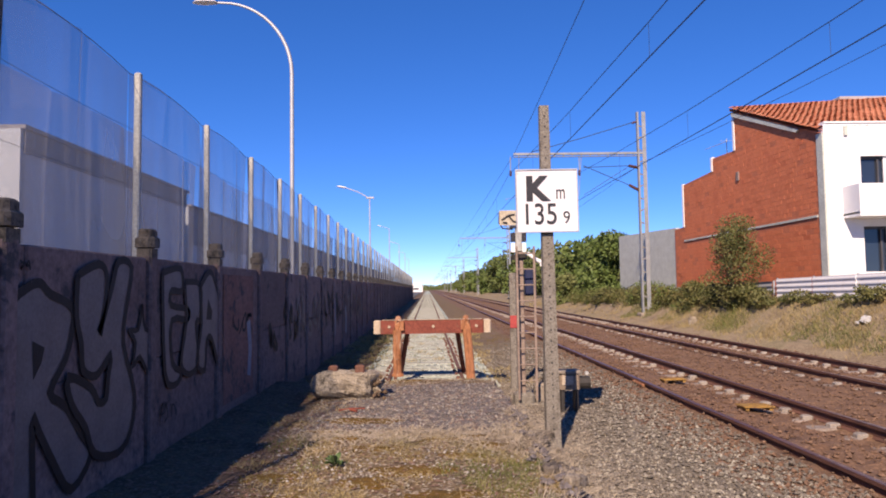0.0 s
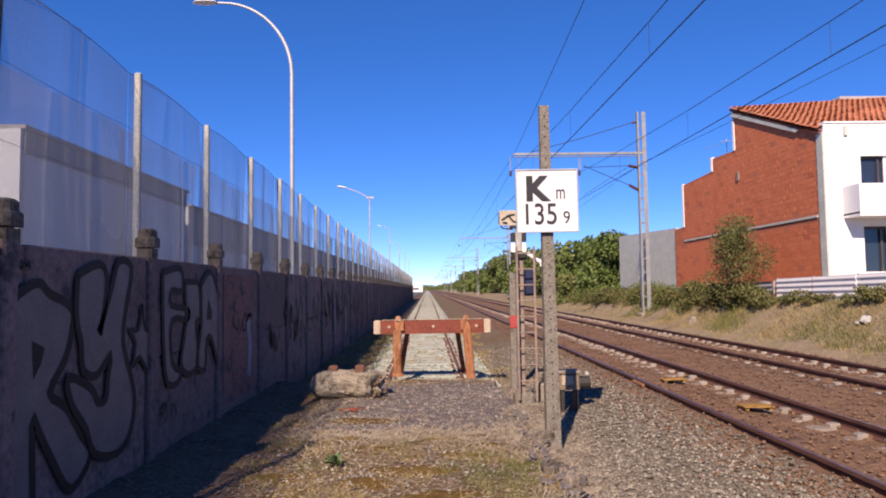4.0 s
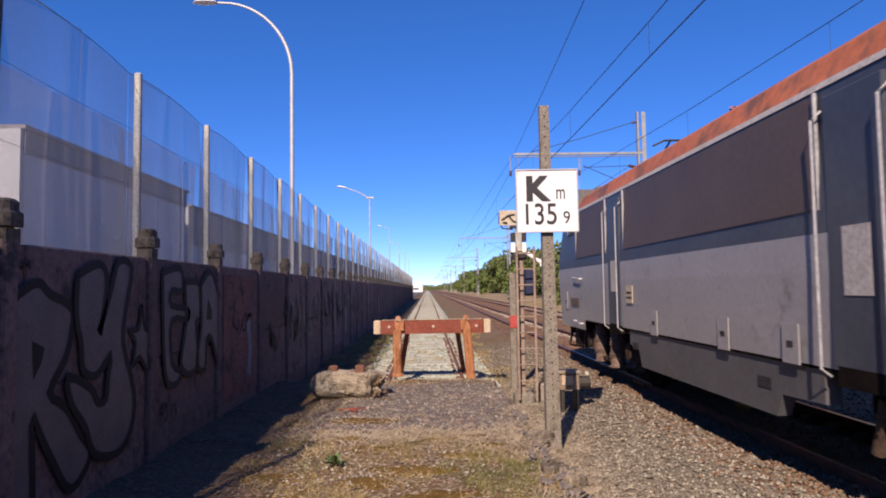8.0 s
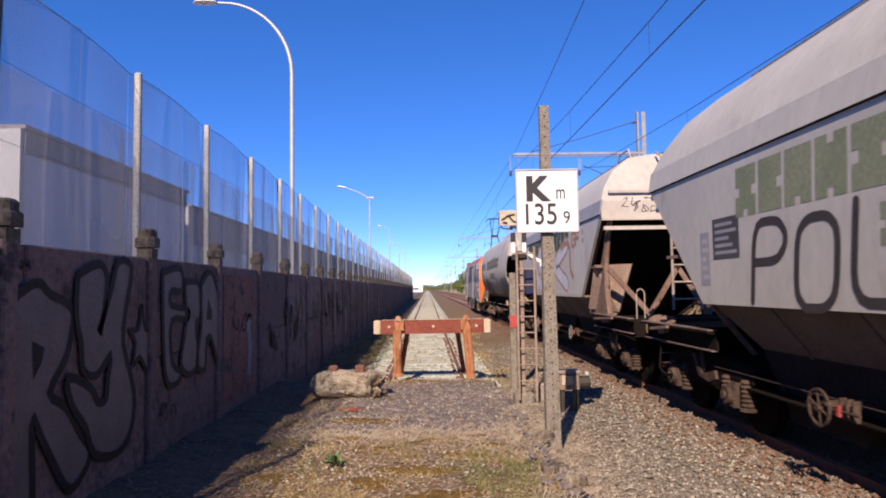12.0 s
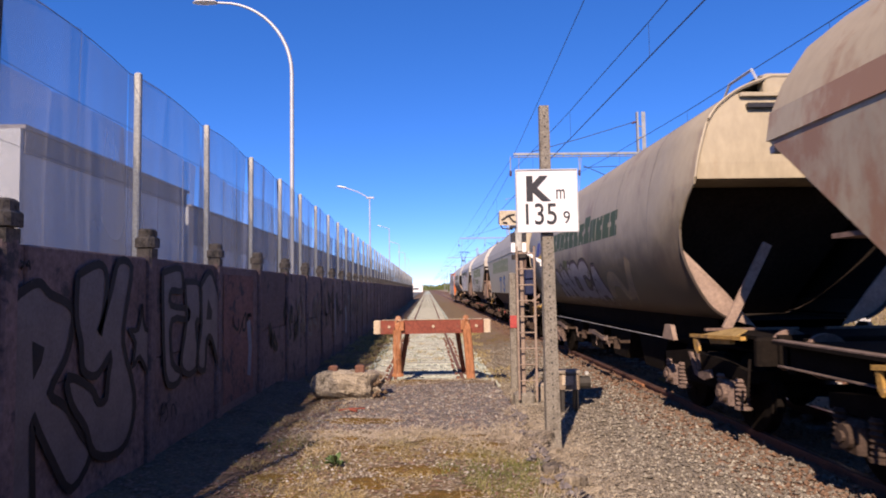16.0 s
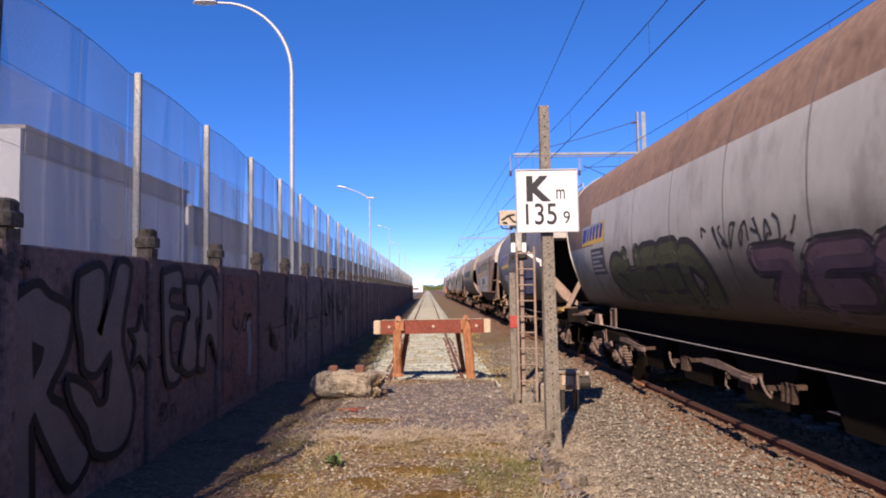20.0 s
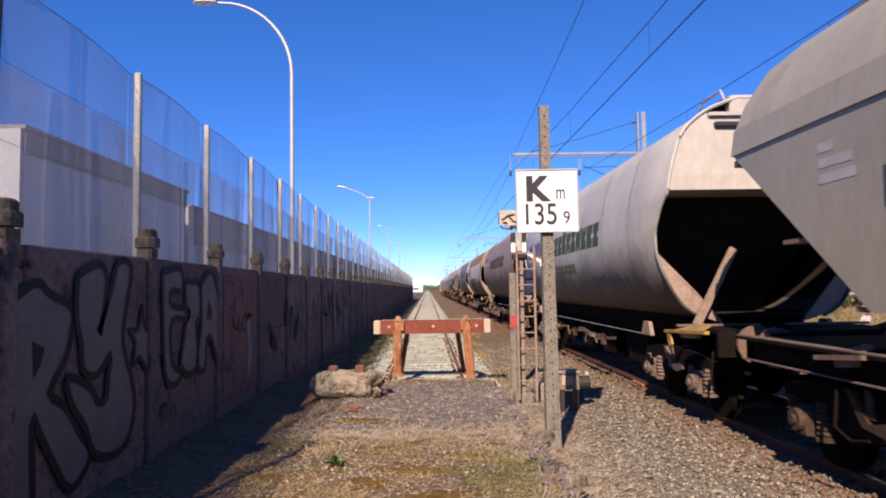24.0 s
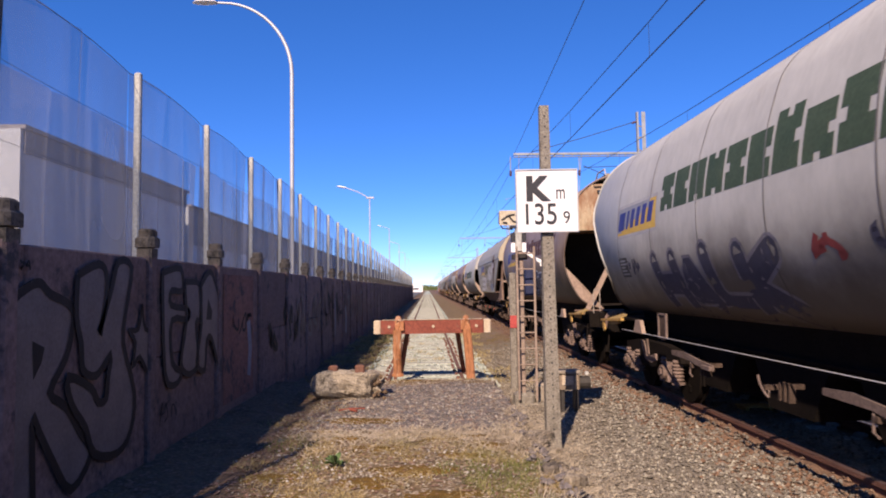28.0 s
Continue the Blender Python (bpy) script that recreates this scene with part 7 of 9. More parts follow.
def locomotive(c):
    w = thing("electric_locomotive", "grey and orange electric locomotive, its rear current collector raised", "locomotive", at=pose(NEAR_AXIS, 0, 0))

    def band(name, zs, material, y0=None, y1=None, lift=0.0, label="", sides=(-1, 1), parent=None):
        for s in sides:
            g = Geo()
            for z in zs:
                ya = -loco_e(z) if y0 is None else y0
                yb = loco_e(z, 1) if y1 is None else y1
                g.v += [(s * (loco_w(z) + lift), ya + (yb - ya) * k / 12, z) for k in range(13)]
            g.f += [(j * 13 + k, j * 13 + k + 1, j * 13 + k + 14, j * 13 + k + 13) for j in range(len(zs) - 1) for k in range(12)]
            part(name, g, material, parent or w, label)
    band("lower_side", [1.06, 1.85, 2.17], LOCO_GREY, label="pale grey lower body side")
    band("cab_skirt", [0.85, 1.06], LOCO_GREY, y1=-5.9)
    band("cab_skirt", [0.85, 1.06], LOCO_GREY, y0=5.9)
    band("slate_stripe", [2.17, 2.34], LOCO_SLATE)
    band("upper_side", [2.34, 2.94], LOCO_SLATE, label="slate upper body side")
    band("upper_side", [2.94, 3.41], LOCO_SLATE, y1=6.76)
    band("upper_side", [2.94, 3.41], LOCO_SLATE, y0=7.34)
    part("cab_bulkhead", Geo().box((0, 6.55, 2.6), (2.70, 0.04, 2.6)), CAB_DARK, w, "grey wall behind the driver's cab")
    part("driver_desk", Geo().box((0, 7.45, 2.30), (2.3, 0.5, 0.9), bev=0.05), CAB_DARK, w, "dark driver's desk")
    part("cab_ceiling", Geo().box((0, 7.1, 3.62), (2.3, 1.1, 0.03)), PALE_SEAL, w, "pale cab ceiling")
    band("roof_edge", [3.41, 3.70, 3.86], ORANGE_WORN, label="sooty orange roof edge")
    band("roof", [3.86, 4.0, 4.05], ROOF_GREY, label="dusty grey roof")
    band("trim_line", [3.38, 3.44], PALE_SEAL, lift=0.012)
    bot = Geo().box((0, 0, 1.045), (2.84, 15.6, 0.03))
    part("floor_pan", bot, UNDER, w)
    for y0, y1 in ((-5.98, -4.05), (-2.72, 2.92), (4.05, 6.5)):
        band("grille_panel", [2.37, 2.7, 3.35], LOCO_BROWN, y0, y1, 0.014, "dark brown grille panel")
        for s in (-1, 1):
            for y in (y0, y1):
                part("panel_frame", Geo().box((s * (loco_w(2.75) + 0.012), y, 2.86), (0.03, 0.018, 0.99)), RAIL_GREY, w)
    for s in (-1, 1):
        for y in (3.52, -3.22):
            d = part("side_door", Geo().box((s * 1.435, y, 2.18), (0.05, 0.74, 2.2), bev=0.01), LOCO_SLATE, w, "slate side door with a pale lower pane")
            part("door_pane", Geo().box((s * 1.462, y, 1.93), (0.012, 0.34, 0.54)), PALE_SEAL, d)
            part("door_step", Geo().box((s * 1.43, y, 1.02), (0.07, 0.60, 0.16)), UNDER, d)
            for k in (-1, 1):
                yy = y + k * 0.42
                part("handrail", Geo().tube([(s * 1.45, yy, 1.0), (s * 1.53, yy, 1.06), (s * 1.53, yy, 3.10), (s * 1.44, yy, 3.18)], 0.012, 8), RAIL_GREY, d, "bright handrail", True)
        for y in (-6.9, 6.9):
            e = 1 if y > 0 else -1
            if e < 0:
                win = part("cab_side_window", Geo().box((s * 1.425, -6.70, 3.15), (0.04, 0.98, 0.44), bev=0.01), DARK_FRAME, w, "dark cab side window")
                part("pane", Geo().box((s * 1.447, -6.50, 3.16), (0.012, 0.46, 0.37)), CAB_GLASS, win)
                part("pane", Geo().box((s * 1.440, -6.97, 3.16), (0.012, 0.32, 0.37)), CAB_GLASS, win)
            else:
                g = Geo().box((s * 1.42, 7.05, 2.945), (0.05, 0.64, 0.03)).box((s * 1.405, 7.05, 3.40), (0.05, 0.64, 0.03))
                for y2 in (6.755, 7.345):
                    g.box((s * 1.415, y2, 3.17), (0.05, 0.03, 0.46))
                win = part("cab_side_window", g, DARK_FRAME, w, "cab side window slid open")
                part("pane", Geo().box((s * 1.425, 7.45, 3.13), (0.012, 0.17, 0.36)), CAB_GLASS, win, "narrow dark corner pane")
            for z in (1.92, 0.98):
                part("cab_step_rail", Geo().tube([(s * 1.44, e * 6.0, z), (s * 1.51, e * 6.0, z), (s * 1.51, e * 6.7, z + 0.03), (s * 1.44, e * 6.7, z + 0.03)], 0.018, 6), GALV, w)
            g = Geo().box((s * 1.452, e * 7.62, 1.45), (0.014, 0.22, 0.40))
            bx = part("access_flap", g, LOCO_GREY, w)
            part("flap_lock", Geo().box((s * 1.462, e * 7.62, 1.42), (0.012, 0.07, 0.07)), DARK_STEEL, bx)
        em = part("emblem", Geo().prism([(-6.70, 1.49), (-6.70, 1.93), (-7.0, 1.925), (-7.2, 1.90), (-7.33, 1.84), (-7.41, 1.75), (-7.41, 1.49)], 0, s * 1.448, s * 1.460), SIGN_RED, w, "red emblem with plain white bars")
        for k in range(4):
            part("emblem_bar", Geo().box((s * 1.464, -7.28 + 0.155 * k, 1.67), (0.008, 0.085, 0.16 + 0.03 * (k % 2))), MARK_WHITE, em)
        for k in range(5):
            part("number_bar", Geo().box((s * 1.455, 7.1 - 0.17 * k, 1.42), (0.008, 0.11, 0.17)), LOCO_BROWN, w)
        lab = part("notice", Geo().box((s * 1.455, 2.65, 1.62), (0.01, 0.34, 0.28)), CREAM_PLATE, w)
        part("notice_lines", Geo().box((s * 1.462, 2.65, 1.57), (0.006, 0.26, 0.03)).box((s * 1.462, 2.65, 1.65), (0.006, 0.26, 0.03)), DARK_STEEL, lab)
        for y in (1.5, -0.8, -2.2):
            hb = part("side_hatch", Geo().box((s * 1.452, y, 1.22), (0.012, 0.28, 0.36)), LOCO_GREY, w)
            part("hatch_lock", Geo().box((s * 1.46, y, 1.22), (0.01, 0.10, 0.05)), DARK_STEEL, hb)
        sk = part("skirt", Geo().prism([(-2.62, 1.04), (2.85, 1.04), (2.85, 0.80), (2.40, 0.76), (2.28, 0.50), (-1.80, 0.50), (-1.92, 0.72), (-2.62, 0.74)], 0, s * 1.26, s * 1.40), LOCO_SKIRT, w, "dark grey stepped equipment skirt")
        for y in (2.55, -1.60):
            part("skirt_slot", Geo().box((s * 1.402, y, 0.80), (0.02, 0.26, 0.10)), SIGN_BLACK, sk)
    for e in (-1, 1):
        zs = [0.85, 1.85, 2.3, 2.8, 3.41, 3.70, 3.86]
        for s in (-1, 1):
            g = Geo()
            for z in zs:
                yo = loco_e(z, e)
                ck = cheek(z, e)
                g.v += [(s * loco_w(z), e * yo, z), (s * (loco_w(z) - 0.12 * ck), e * (yo + 0.24 * ck), z), (s * (loco_w(z) - ck), e * (yo + 0.84 * ck), z)]
            g.f += [(j * 3 + k, j * 3 + k + 1, j * 3 + k + 4, j * 3 + k + 3) for j in range(len(zs) - 1) for k in (0, 1)]
            part("nose_cheek", g, LOCO_ORANGE if e < 0 else LOCO_GREY, w, "nose cheek with worn paint")
            seal = [(s * (loco_w(z) + 0.012), e * (loco_e(z, e) + 0.01), z) for z in [0.86, 1.2, 1.6, 1.85, 2.17, 2.4, 2.8, 3.41]] + [(s * (loco_w(3.43) + 0.012), e * (loco_e(3.41, e) - 0.12), 3.43)]
            if e < 0:
                part("nose_seal", Geo().tube(seal, 0.016, 6), RAIL_GREY, w, smooth=True)
        g = Geo()
        for z in zs:
            xi = loco_w(z) - cheek(z, e)
            yo = loco_e(z, e) + 0.84 * cheek(z, e)
            g.v += [(-xi, e * yo, z), (0, e * (yo + 0.06), z), (xi, e * yo, z)]
        g.f += [(j * 3 + k, j * 3 + k + 1, j * 3 + k + 4, j * 3 + k + 3) for j in range(len(zs) - 1) for k in (0, 1)]
        fr = part("cab_front", g, CAB_DARK, w, "dark grey cab front round the windscreen")
        g = Geo()
        for z in (2.42, 3.18):
            xi = loco_w(z) - cheek(z, e) - 0.08
            yo = loco_e(z, e) + 0.84 * cheek(z, e) + 0.02
            g.v += [(-xi, e * yo, z), (0, e * (yo + 0.06), z), (xi, e * yo, z)]
        g.f += [(0, 1, 4, 3), (1, 2, 5, 4)]
        part("windscreen", g, CAB_GLASS, fr, "dark windscreen")
        part("screen_rail", Geo().tube([(-0.9, e * 8.46, 2.30), (0.9, e * 8.46, 2.30)], 0.025, 6), GALV, fr)
        g = Geo().box((0, e * 7.35, 3.95), (1.7, 0.9, 0.16), bev=0.05)
        part("cab_roof_hood", g, CAB_DARK, w, "grey cab roof hood")
        for s in (-1, 1):
            if e > 0:
                part("marker_lamp", Geo().disc((s * 0.62, e * 8.60, 1.35), 1, 0.10, 0.05, 14), LAMP_GLASS, fr)
        buffers(w, e * 8.25, e)
        part("buffer_beam", Geo().box((0, e * 8.15, 0.86), (2.5, 0.25, 0.42), bev=0.04), UNDER, w)
        g = Geo()
        for s in (-1, 1):
            g.tube([(s * 1.2, e * 8.2, 0.7), (s * 1.25, e * 8.35, 0.35), (s * 0.9, e * 8.5, 0.28), (s * 0.2, e * 8.5, 0.28)], 0.03, 6)
        part("step_rail", g, DUSTY, w)
        # motor bogie
        y = e * 4.9
        fr2 = Geo()
        for s in (-1, 1):
            fr2.prism([(y - 2.1, 0.70), (y - 2.1, 0.86), (y + 2.1, 0.86), (y + 2.1, 0.70), (y + 0.7, 0.52), (y - 0.7, 0.52)], 0, s * 1.04 - 0.08, s * 1.04 + 0.08)
        fr2.box((0, y, 0.6), (1.9, 0.6, 0.4))
        bg = part("bogie", fr2, UNDER, w, "dark motor bogie frame")
        for s in (-1, 1):
            for k in (-1, 1):
                yy = y + k * 1.4
                part("axle_box", Geo().box((s * 1.10, yy, 0.62), (0.22, 0.5, 0.34), bev=0.06).disc((s * 1.22, yy, 0.62), 0, 0.15, 0.08, 16), DUSTY, bg)
                for d in (-1, 1):
                    part("damper", Geo().tube([(s * 1.22, yy + d * 0.5, 0.42), (s * 1.22, yy + d * 0.38, 0.86)], 0.055, 10), DUSTY, bg)
            for k in (-1, 1):
                yy = y + k * 0.55
                sp = Geo().tube([(s * 1.20, yy, 0.24), (s * 1.20, yy, 0.98)], 0.125, 16)
                for zz, rr_ in ((0.26, 0.16), (0.45, 0.15), (0.49, 0.15), (0.66, 0.145), (0.70, 0.145)):
                    sp.tube([(s * 1.20, yy, zz), (s * 1.20, yy, zz + 0.018)], rr_, 16)
                part("spring_column", sp, AXLE, bg, "dusty spring column with rings")
            part("sand_box", Geo().box((s * 1.20, y + e * 2.35, 0.62), (0.22, 0.42, 0.40), bev=0.04), DUSTY, bg)
            part("rail_guard", Geo().box((s * 1.15, y, 0.34), (0.14, 1.3, 0.06)), DUSTY, bg)
        for k in (-1, 1):
            wheelset(w, y + k * 1.4, 0.58, c)
    # roof gear
    for y in (-2.2, 0.3, 2.6):
        part("roof_case", Geo().box((0, y, 4.05), (0.9, 1.5, 0.12), bev=0.06), ROOF_GREY, w)
    for y in (-4.6, 4.6):
        for s in (-1, 1):
            part("roof_insulator", Geo().tube([(s * 0.45, y, 4.02), (s * 0.45, y, 4.30 if y < 0 else 4.12)], 0.05, 8), INSULATOR, w)
    up = -4.6
    g = Geo().tube([(-0.40, up - 0.3, 4.34), (0.40, up - 0.3, 4.34)], 0.04, 6)
    pn = part("current_collector", g, DARK_STEEL, w, "raised dark current collector")
    part("knuckle", Geo().tube([(-0.25, up + 0.75, 5.35), (0.25, up + 0.75, 5.35)], 0.07, 8), DARK_STEEL, pn)
    for s in (-1, 1):
        part("base_rail", Geo().tube([(s * 0.45, up - 0.5, 4.32), (s * 0.45, up + 0.6, 4.32)], 0.03, 6), DARK_STEEL, pn)
        part("lower_arm", Geo().tube([(s * 0.40, up - 0.3, 4.34), (s * 0.18, up + 0.75, 5.35)], 0.035, 6), DARK_STEEL, pn)
        part("upper_arm", Geo().tube([(s * 0.18, up + 0.75, 5.35), (s * 0.42, up - 0.75, 6.34)], 0.026, 6), DARK_STEEL, pn)
        part("guide_rod", Geo().tube([(s * 0.18, up + 0.75, 5.35), (s * 0.20, up - 0.85, 6.34)], 0.018, 6), DARK_STEEL, pn)
    for dy in (-0.95, -0.62):
        path = [(-0.76, up + dy, 6.20), (-0.62, up + dy, 6.34), (-0.48, up + dy, 6.40), (0.48, up + dy, 6.40), (0.62, up + dy, 6.34), (0.76, up + dy, 6.20)]
        part("contact_strip", Geo().tube(path, 0.03, 6), DARK_STEEL, pn)
    g = Geo()
    for s in (-1, 1):
        g.tube([(s * 0.40, 3.3, 4.12), (s * 0.20, 4.7, 4.16), (s * 0.5, 3.2, 4.24)], 0.022, 6)
    g.tube([(-0.8, 3.2, 4.16), (-0.6, 3.2, 4.25), (0.6, 3.2, 4.25), (0.8, 3.2, 4.16)], 0.02, 6)
    part("folded_collector", g, DARK_STEEL, w, "folded dark current collector")
    WAGONS.append((w, c))
    return w


locomotive(-2.58)
W = tank_wagon(-19.28, "white", WHITE_END, "white rounded grain wagon with grey dirt and sprayed letters", paper=True, holder=(3.7, 1.45))
emblem(W, 0.60, 2.65, on_tank, 2.45, 0.50)
blocks(W, 3.80, 9.80, 2.70, 3.16, 13, on_tank, OLIVE_MARK, (6, 8))
blocks(W, 6.05, 8.10, 2.20, 2.48, 6, on_tank, OLIVE_MARK, (), 0.05, first=4)
piece_paint(W, "COCA", 6.05, 1.42, 0.70, 0.60, on_tank, "pale", "black", 5, 0.12, 0.26, 0.28)
piece_paint(W, "SBSN", 2.95, 1.46, 0.62, 0.44, on_tank, "moss", "plum", 6, 0.0, 0.32, 0.30, "mauve")
piece_paint(W, "TEFR", 10.4, 1.46, 0.60, 0.52, on_tank, "mist", "soot", 7, 0.1, 0.24, 0.30)
data_panel(W, 1.78, 1.80, on_tank, True, 0.70, 0.36)
W = crate_wagon(-34.8, "flat_clean", WHITE_END, "white flat-sided grain wagon with huge silver graffiti", (False, True), hip=True, wheels=(2.1, -0.2, -2.65), top=5.9, low=4.13, wheel=2, front=(5.5, 6.2))
blocks(W, 3.30, 9.52, 2.64, 3.08, 13, on_side, GREEN_MARK, (6, 8), 0.06)
for ch, u, wide, k in (("A", 4.22, 0.78, 0), ("S", 5.22, 0.80, 1), ("E", 6.28, 0.86, 2), ("K", 7.62, 1.62, 3)):
    piece_paint(W, ch, u, 1.80, 0.92, wide, on_side, "ice", "tan", 11 + k, 0.05, 0.33, 0.29)
part("side_stripe", Geo().patch(2.4, 10.6, 1.635, 1.645, on_side, 0.20, 0, 12, 1), MARK_WHITE, W, "thin white line along the side")
part("spray_stroke", Geo().ribbon(bowed([(8.55, 2.66), (9.1, 2.78), (9.6, 2.66), (9.62, 2.2), (9.95, 1.95)], 5), 0.13, on_side, 0.034), SPRAY["tan"], W, "orange-brown sprayed stroke")
tag_letters(W, "GF", 9.8, 2.66, 0.30, 0.36, 0.09, on_side, "tan", 0.1, 0.2, 12)
part("spray_dash", Geo().patch(10.85, 10.97, 2.68, 2.78, on_side, 0.02), SPRAY["tan"], W)
part("spray_dash", Geo().patch(10.87, 10.99, 2.86, 2.96, on_side, 0.02), SPRAY["tan"], W)
scribble(W, 0.66, 2.84, 4, 0.22, on_side, SPRAY["black"], 46, 0.04)
data_panel(W, 3.32, 1.78, on_side, True, 0.72, 0.50)
data_panel(W, 2.25, 1.86, on_side, False, 0.44, 0.36)
scribble(W, -1.0, 3.22, 5, 0.26, on_hip_end, SPRAY["black"], 13, 0.018, 0.008)
scribble(W, -0.8, 3.12, 4, 0.22, on_hip_end, SPRAY["black"], 14, 0.018, 0.012)
W = crate_wagon(-49.5, "flat_white", WHITE_END, "dull white flat-sided grain wagon with black sprayed words", (False, True), hip=True, wheels=(1.9, 0.5, -2.0, -3.35), top=5.9, low=4.13, front=(5.5, 6.2), tint=0)
blocks(W, 3.32, 9.75, 2.46, 2.98, 13, on_side, FADED_GREEN, (6, 8), 0.06)
blocks(W, 5.6, 7.6, 2.02, 2.34, 6, on_side, FADED_GREEN, (), 0.05, first=4)
tag_letters(W, "POLAK", 3.65, 1.58, 0.78, 0.60, 0.085, on_side, "soot", 0.12, 0.33, 3)
tag_letters(W, "ACAB", 7.55, 1.56, 0.32, 0.26, 0.10, on_side, "soot", 0.1, 0.38, 4)
tag_letters(W, "POLAK", 7.75, 2.02, 0.22, 0.18, 0.035, on_side, "soot", 0.15, 0.32, 3)
for u, v in ((9.05, 1.80), (9.05, 1.62), (9.28, 1.70)):
    part("spray_dot", Geo().patch(u, u + 0.11, v, v + 0.10, on_side, 0.02), SPRAY["soot"], W)
tag_letters(W, "ANCO", 9.65, 1.58, 0.24, 0.22, 0.03, on_side, "soot", 0.2, 0.35, 8)
data_panel(W, 2.72, 2.04, on_side, True, 0.66, 0.46)
data_panel(W, 2.36, 1.75, on_side, False, 0.26, 0.62)
W = crate_wagon(-64.3, "stone", CREAM_END, "dusty cream flat-sided grain wagon with a small black tag", (True, False), tint=1)
blocks(W, 2.9, 9.3, 2.44, 2.97, 13, on_side, FADED_GREEN, (6, 8), 0.06)
piece_paint(W, "TIS", 6.0, 1.62, 0.55, 0.6, on_side, "blue", "navy", 15, 0.0, 0.2)
tag_letters(W, "KSC", 9.75, 1.76, 0.40, 0.28, 0.05, on_side, "black", 0.1, 0.3, 5)
W = tank_wagon(-79.78, "tan", CREAM_END, "dusty tan rounded grain wagon with pale violet graffiti", holder=(3.93, 1.45))
emblem(W, 1.58, 2.54, on_tank, 2.58, 0.58)
blocks(W, 4.24, 10.20, 2.63, 3.07, 12, on_tank, GREEN_MARK, (5, 7), first=1)
piece_paint(W, "NNOCA", 4.6, 1.50, 0.62, 0.66, on_tank, "dusk", "plum", 16, -0.1, 0.46, 0.28, "soot")
scribble(W, 5.3, 2.12, 3, 0.26, on_tank, SPRAY["moss"], 47, 0.14, 0.004)
part("spray_figure", Geo().ribbon(bowed([(8.9, 1.5), (9.25, 1.86), (9.7, 1.84), (9.95, 1.55), (10.25, 1.62), (10.5, 1.95), (10.62, 2.2)], 5), 0.26, on_tank, 0.012), SPRAY["sand"], W, "tan sprayed figure")
data_panel(W, 1.92, 2.02, on_tank, True, 0.70, 0.36)
W = crate_wagon(-94.8, "rusty", WHITE_END, "rust-stained flat-sided grain wagon with a painted green sheaf", (True, False), tint=2)
emblem(W, 2.03, 2.54, on_side, 2.54, 0.54)
blocks(W, 4.78, 9.12, 2.74, 3.26, 9, on_side, FADED_GREEN, (), 0.06, first=3)
part("pale_patch", Geo().patch(2.04, 9.2, 1.555, 2.40, on_side, 0.004, 0, 8, 4), DULL_WHITE, W, "overpainted pale patch")
blocks(W, 5.43, 7.50, 1.98, 2.29, 6, on_side, GREEN_MARK, (), 0.05, first=4)
data_panel(W, 2.70, 1.88, on_side, True, 0.70, 0.46)
tag_letters(W, "SWAGE", 3.62, 1.56, 0.46, 0.58, 0.035, on_side, "soot", 0.05, 0.28, 17)
tag_letters(W, "SWAGE", 3.74, 1.60, 0.46, 0.58, 0.02, on_side, "soot", 0.05, 0.28, 18)
scribble(W, 7.6, 1.64, 6, 0.34, on_side, SPRAY["soot"], 18, 0.03)
sheaf(W, 10.30, 1.72, on_side, 1.78, OLIVE_SHEAF, SHEAF_GREEN, OCHRE_MARK)
W = tank_wagon(-110.02, "grey", WHITE_END, "sooty grey rounded grain wagon with a small sprayed bubble piece")
emblem(W, 1.64, 2.56, on_tank, 2.52, 0.56)
blocks(W, 4.18, 9.66, 2.66, 3.10, 12, on_tank, GRAY_MARK, (5, 7), first=1)
piece_paint(W, "UEU", 2.95, 1.52, 0.62, 0.36, on_tank, "chrome", "black", 19, -0.15, 0.40, 0.22, "blue")
scribble(W, 4.7, 2.0, 8, 0.32, on_tank, SPRAY["soot"], 20, 0.04)
blocks(W, 5.7, 7.5, 2.20, 2.44, 6, on_tank, OLIVE_MARK, (), 0.05, first=4)
part("spray_stroke", Geo().ribbon(bowed([(7.7, 2.12), (8.1, 2.22), (8.9, 2.18), (9.6, 2.26), (10.1, 2.22), (10.5, 2.12)], 5), 0.05, on_tank, 0.012), SPRAY["red"], W, "red sprayed line")
scribble(W, 7.7, 2.04, 7, 0.22, on_tank, SPRAY["red"], 21, 0.03)
data_panel(W, 1.75, 2.02, on_tank, True, 0.55, 0.20)
W = tank_wagon(-125.56, "white", RUST_END, "white rounded grain wagon with a brown-grimed roof and green graffiti", (True, True), GRIME, tint=0)
emblem(W, 1.66, 2.58, on_tank, 1.74, 0.39)
data_panel(W, 2.40, 1.98, on_tank, True, 0.96, 0.50)
piece_paint(W, "SHEED", 3.75, 1.46, 0.70, 0.66, on_tank, "moss", "soot", 22, 0.0, 0.40, 0.24, "soot")
piece_paint(W, "ZEFI", 8.9, 1.36, 0.60, 0.74, on_tank, "rose", "plum", 23, 0.1, 0.36, 0.28, "soot")
scribble(W, 7.8, 2.12, 9, 0.30, on_tank, SPRAY["soot"], 24, 0.045)
scribble(W, 11.2, 2.10, 4, 0.30, on_tank, SPRAY["soot"], 48, 0.04)
W = tank_wagon(-141.2, "brown", RUST_END, "brown-grimed rounded grain wagon with pale sprayed tags")
emblem(W, 0.58, 2.99, on_tank, 1.92, 0.40, True)
blocks(W, 3.50, 9.76, 2.67, 3.13, 13, on_tank, BROWN_MARK, (6, 8))
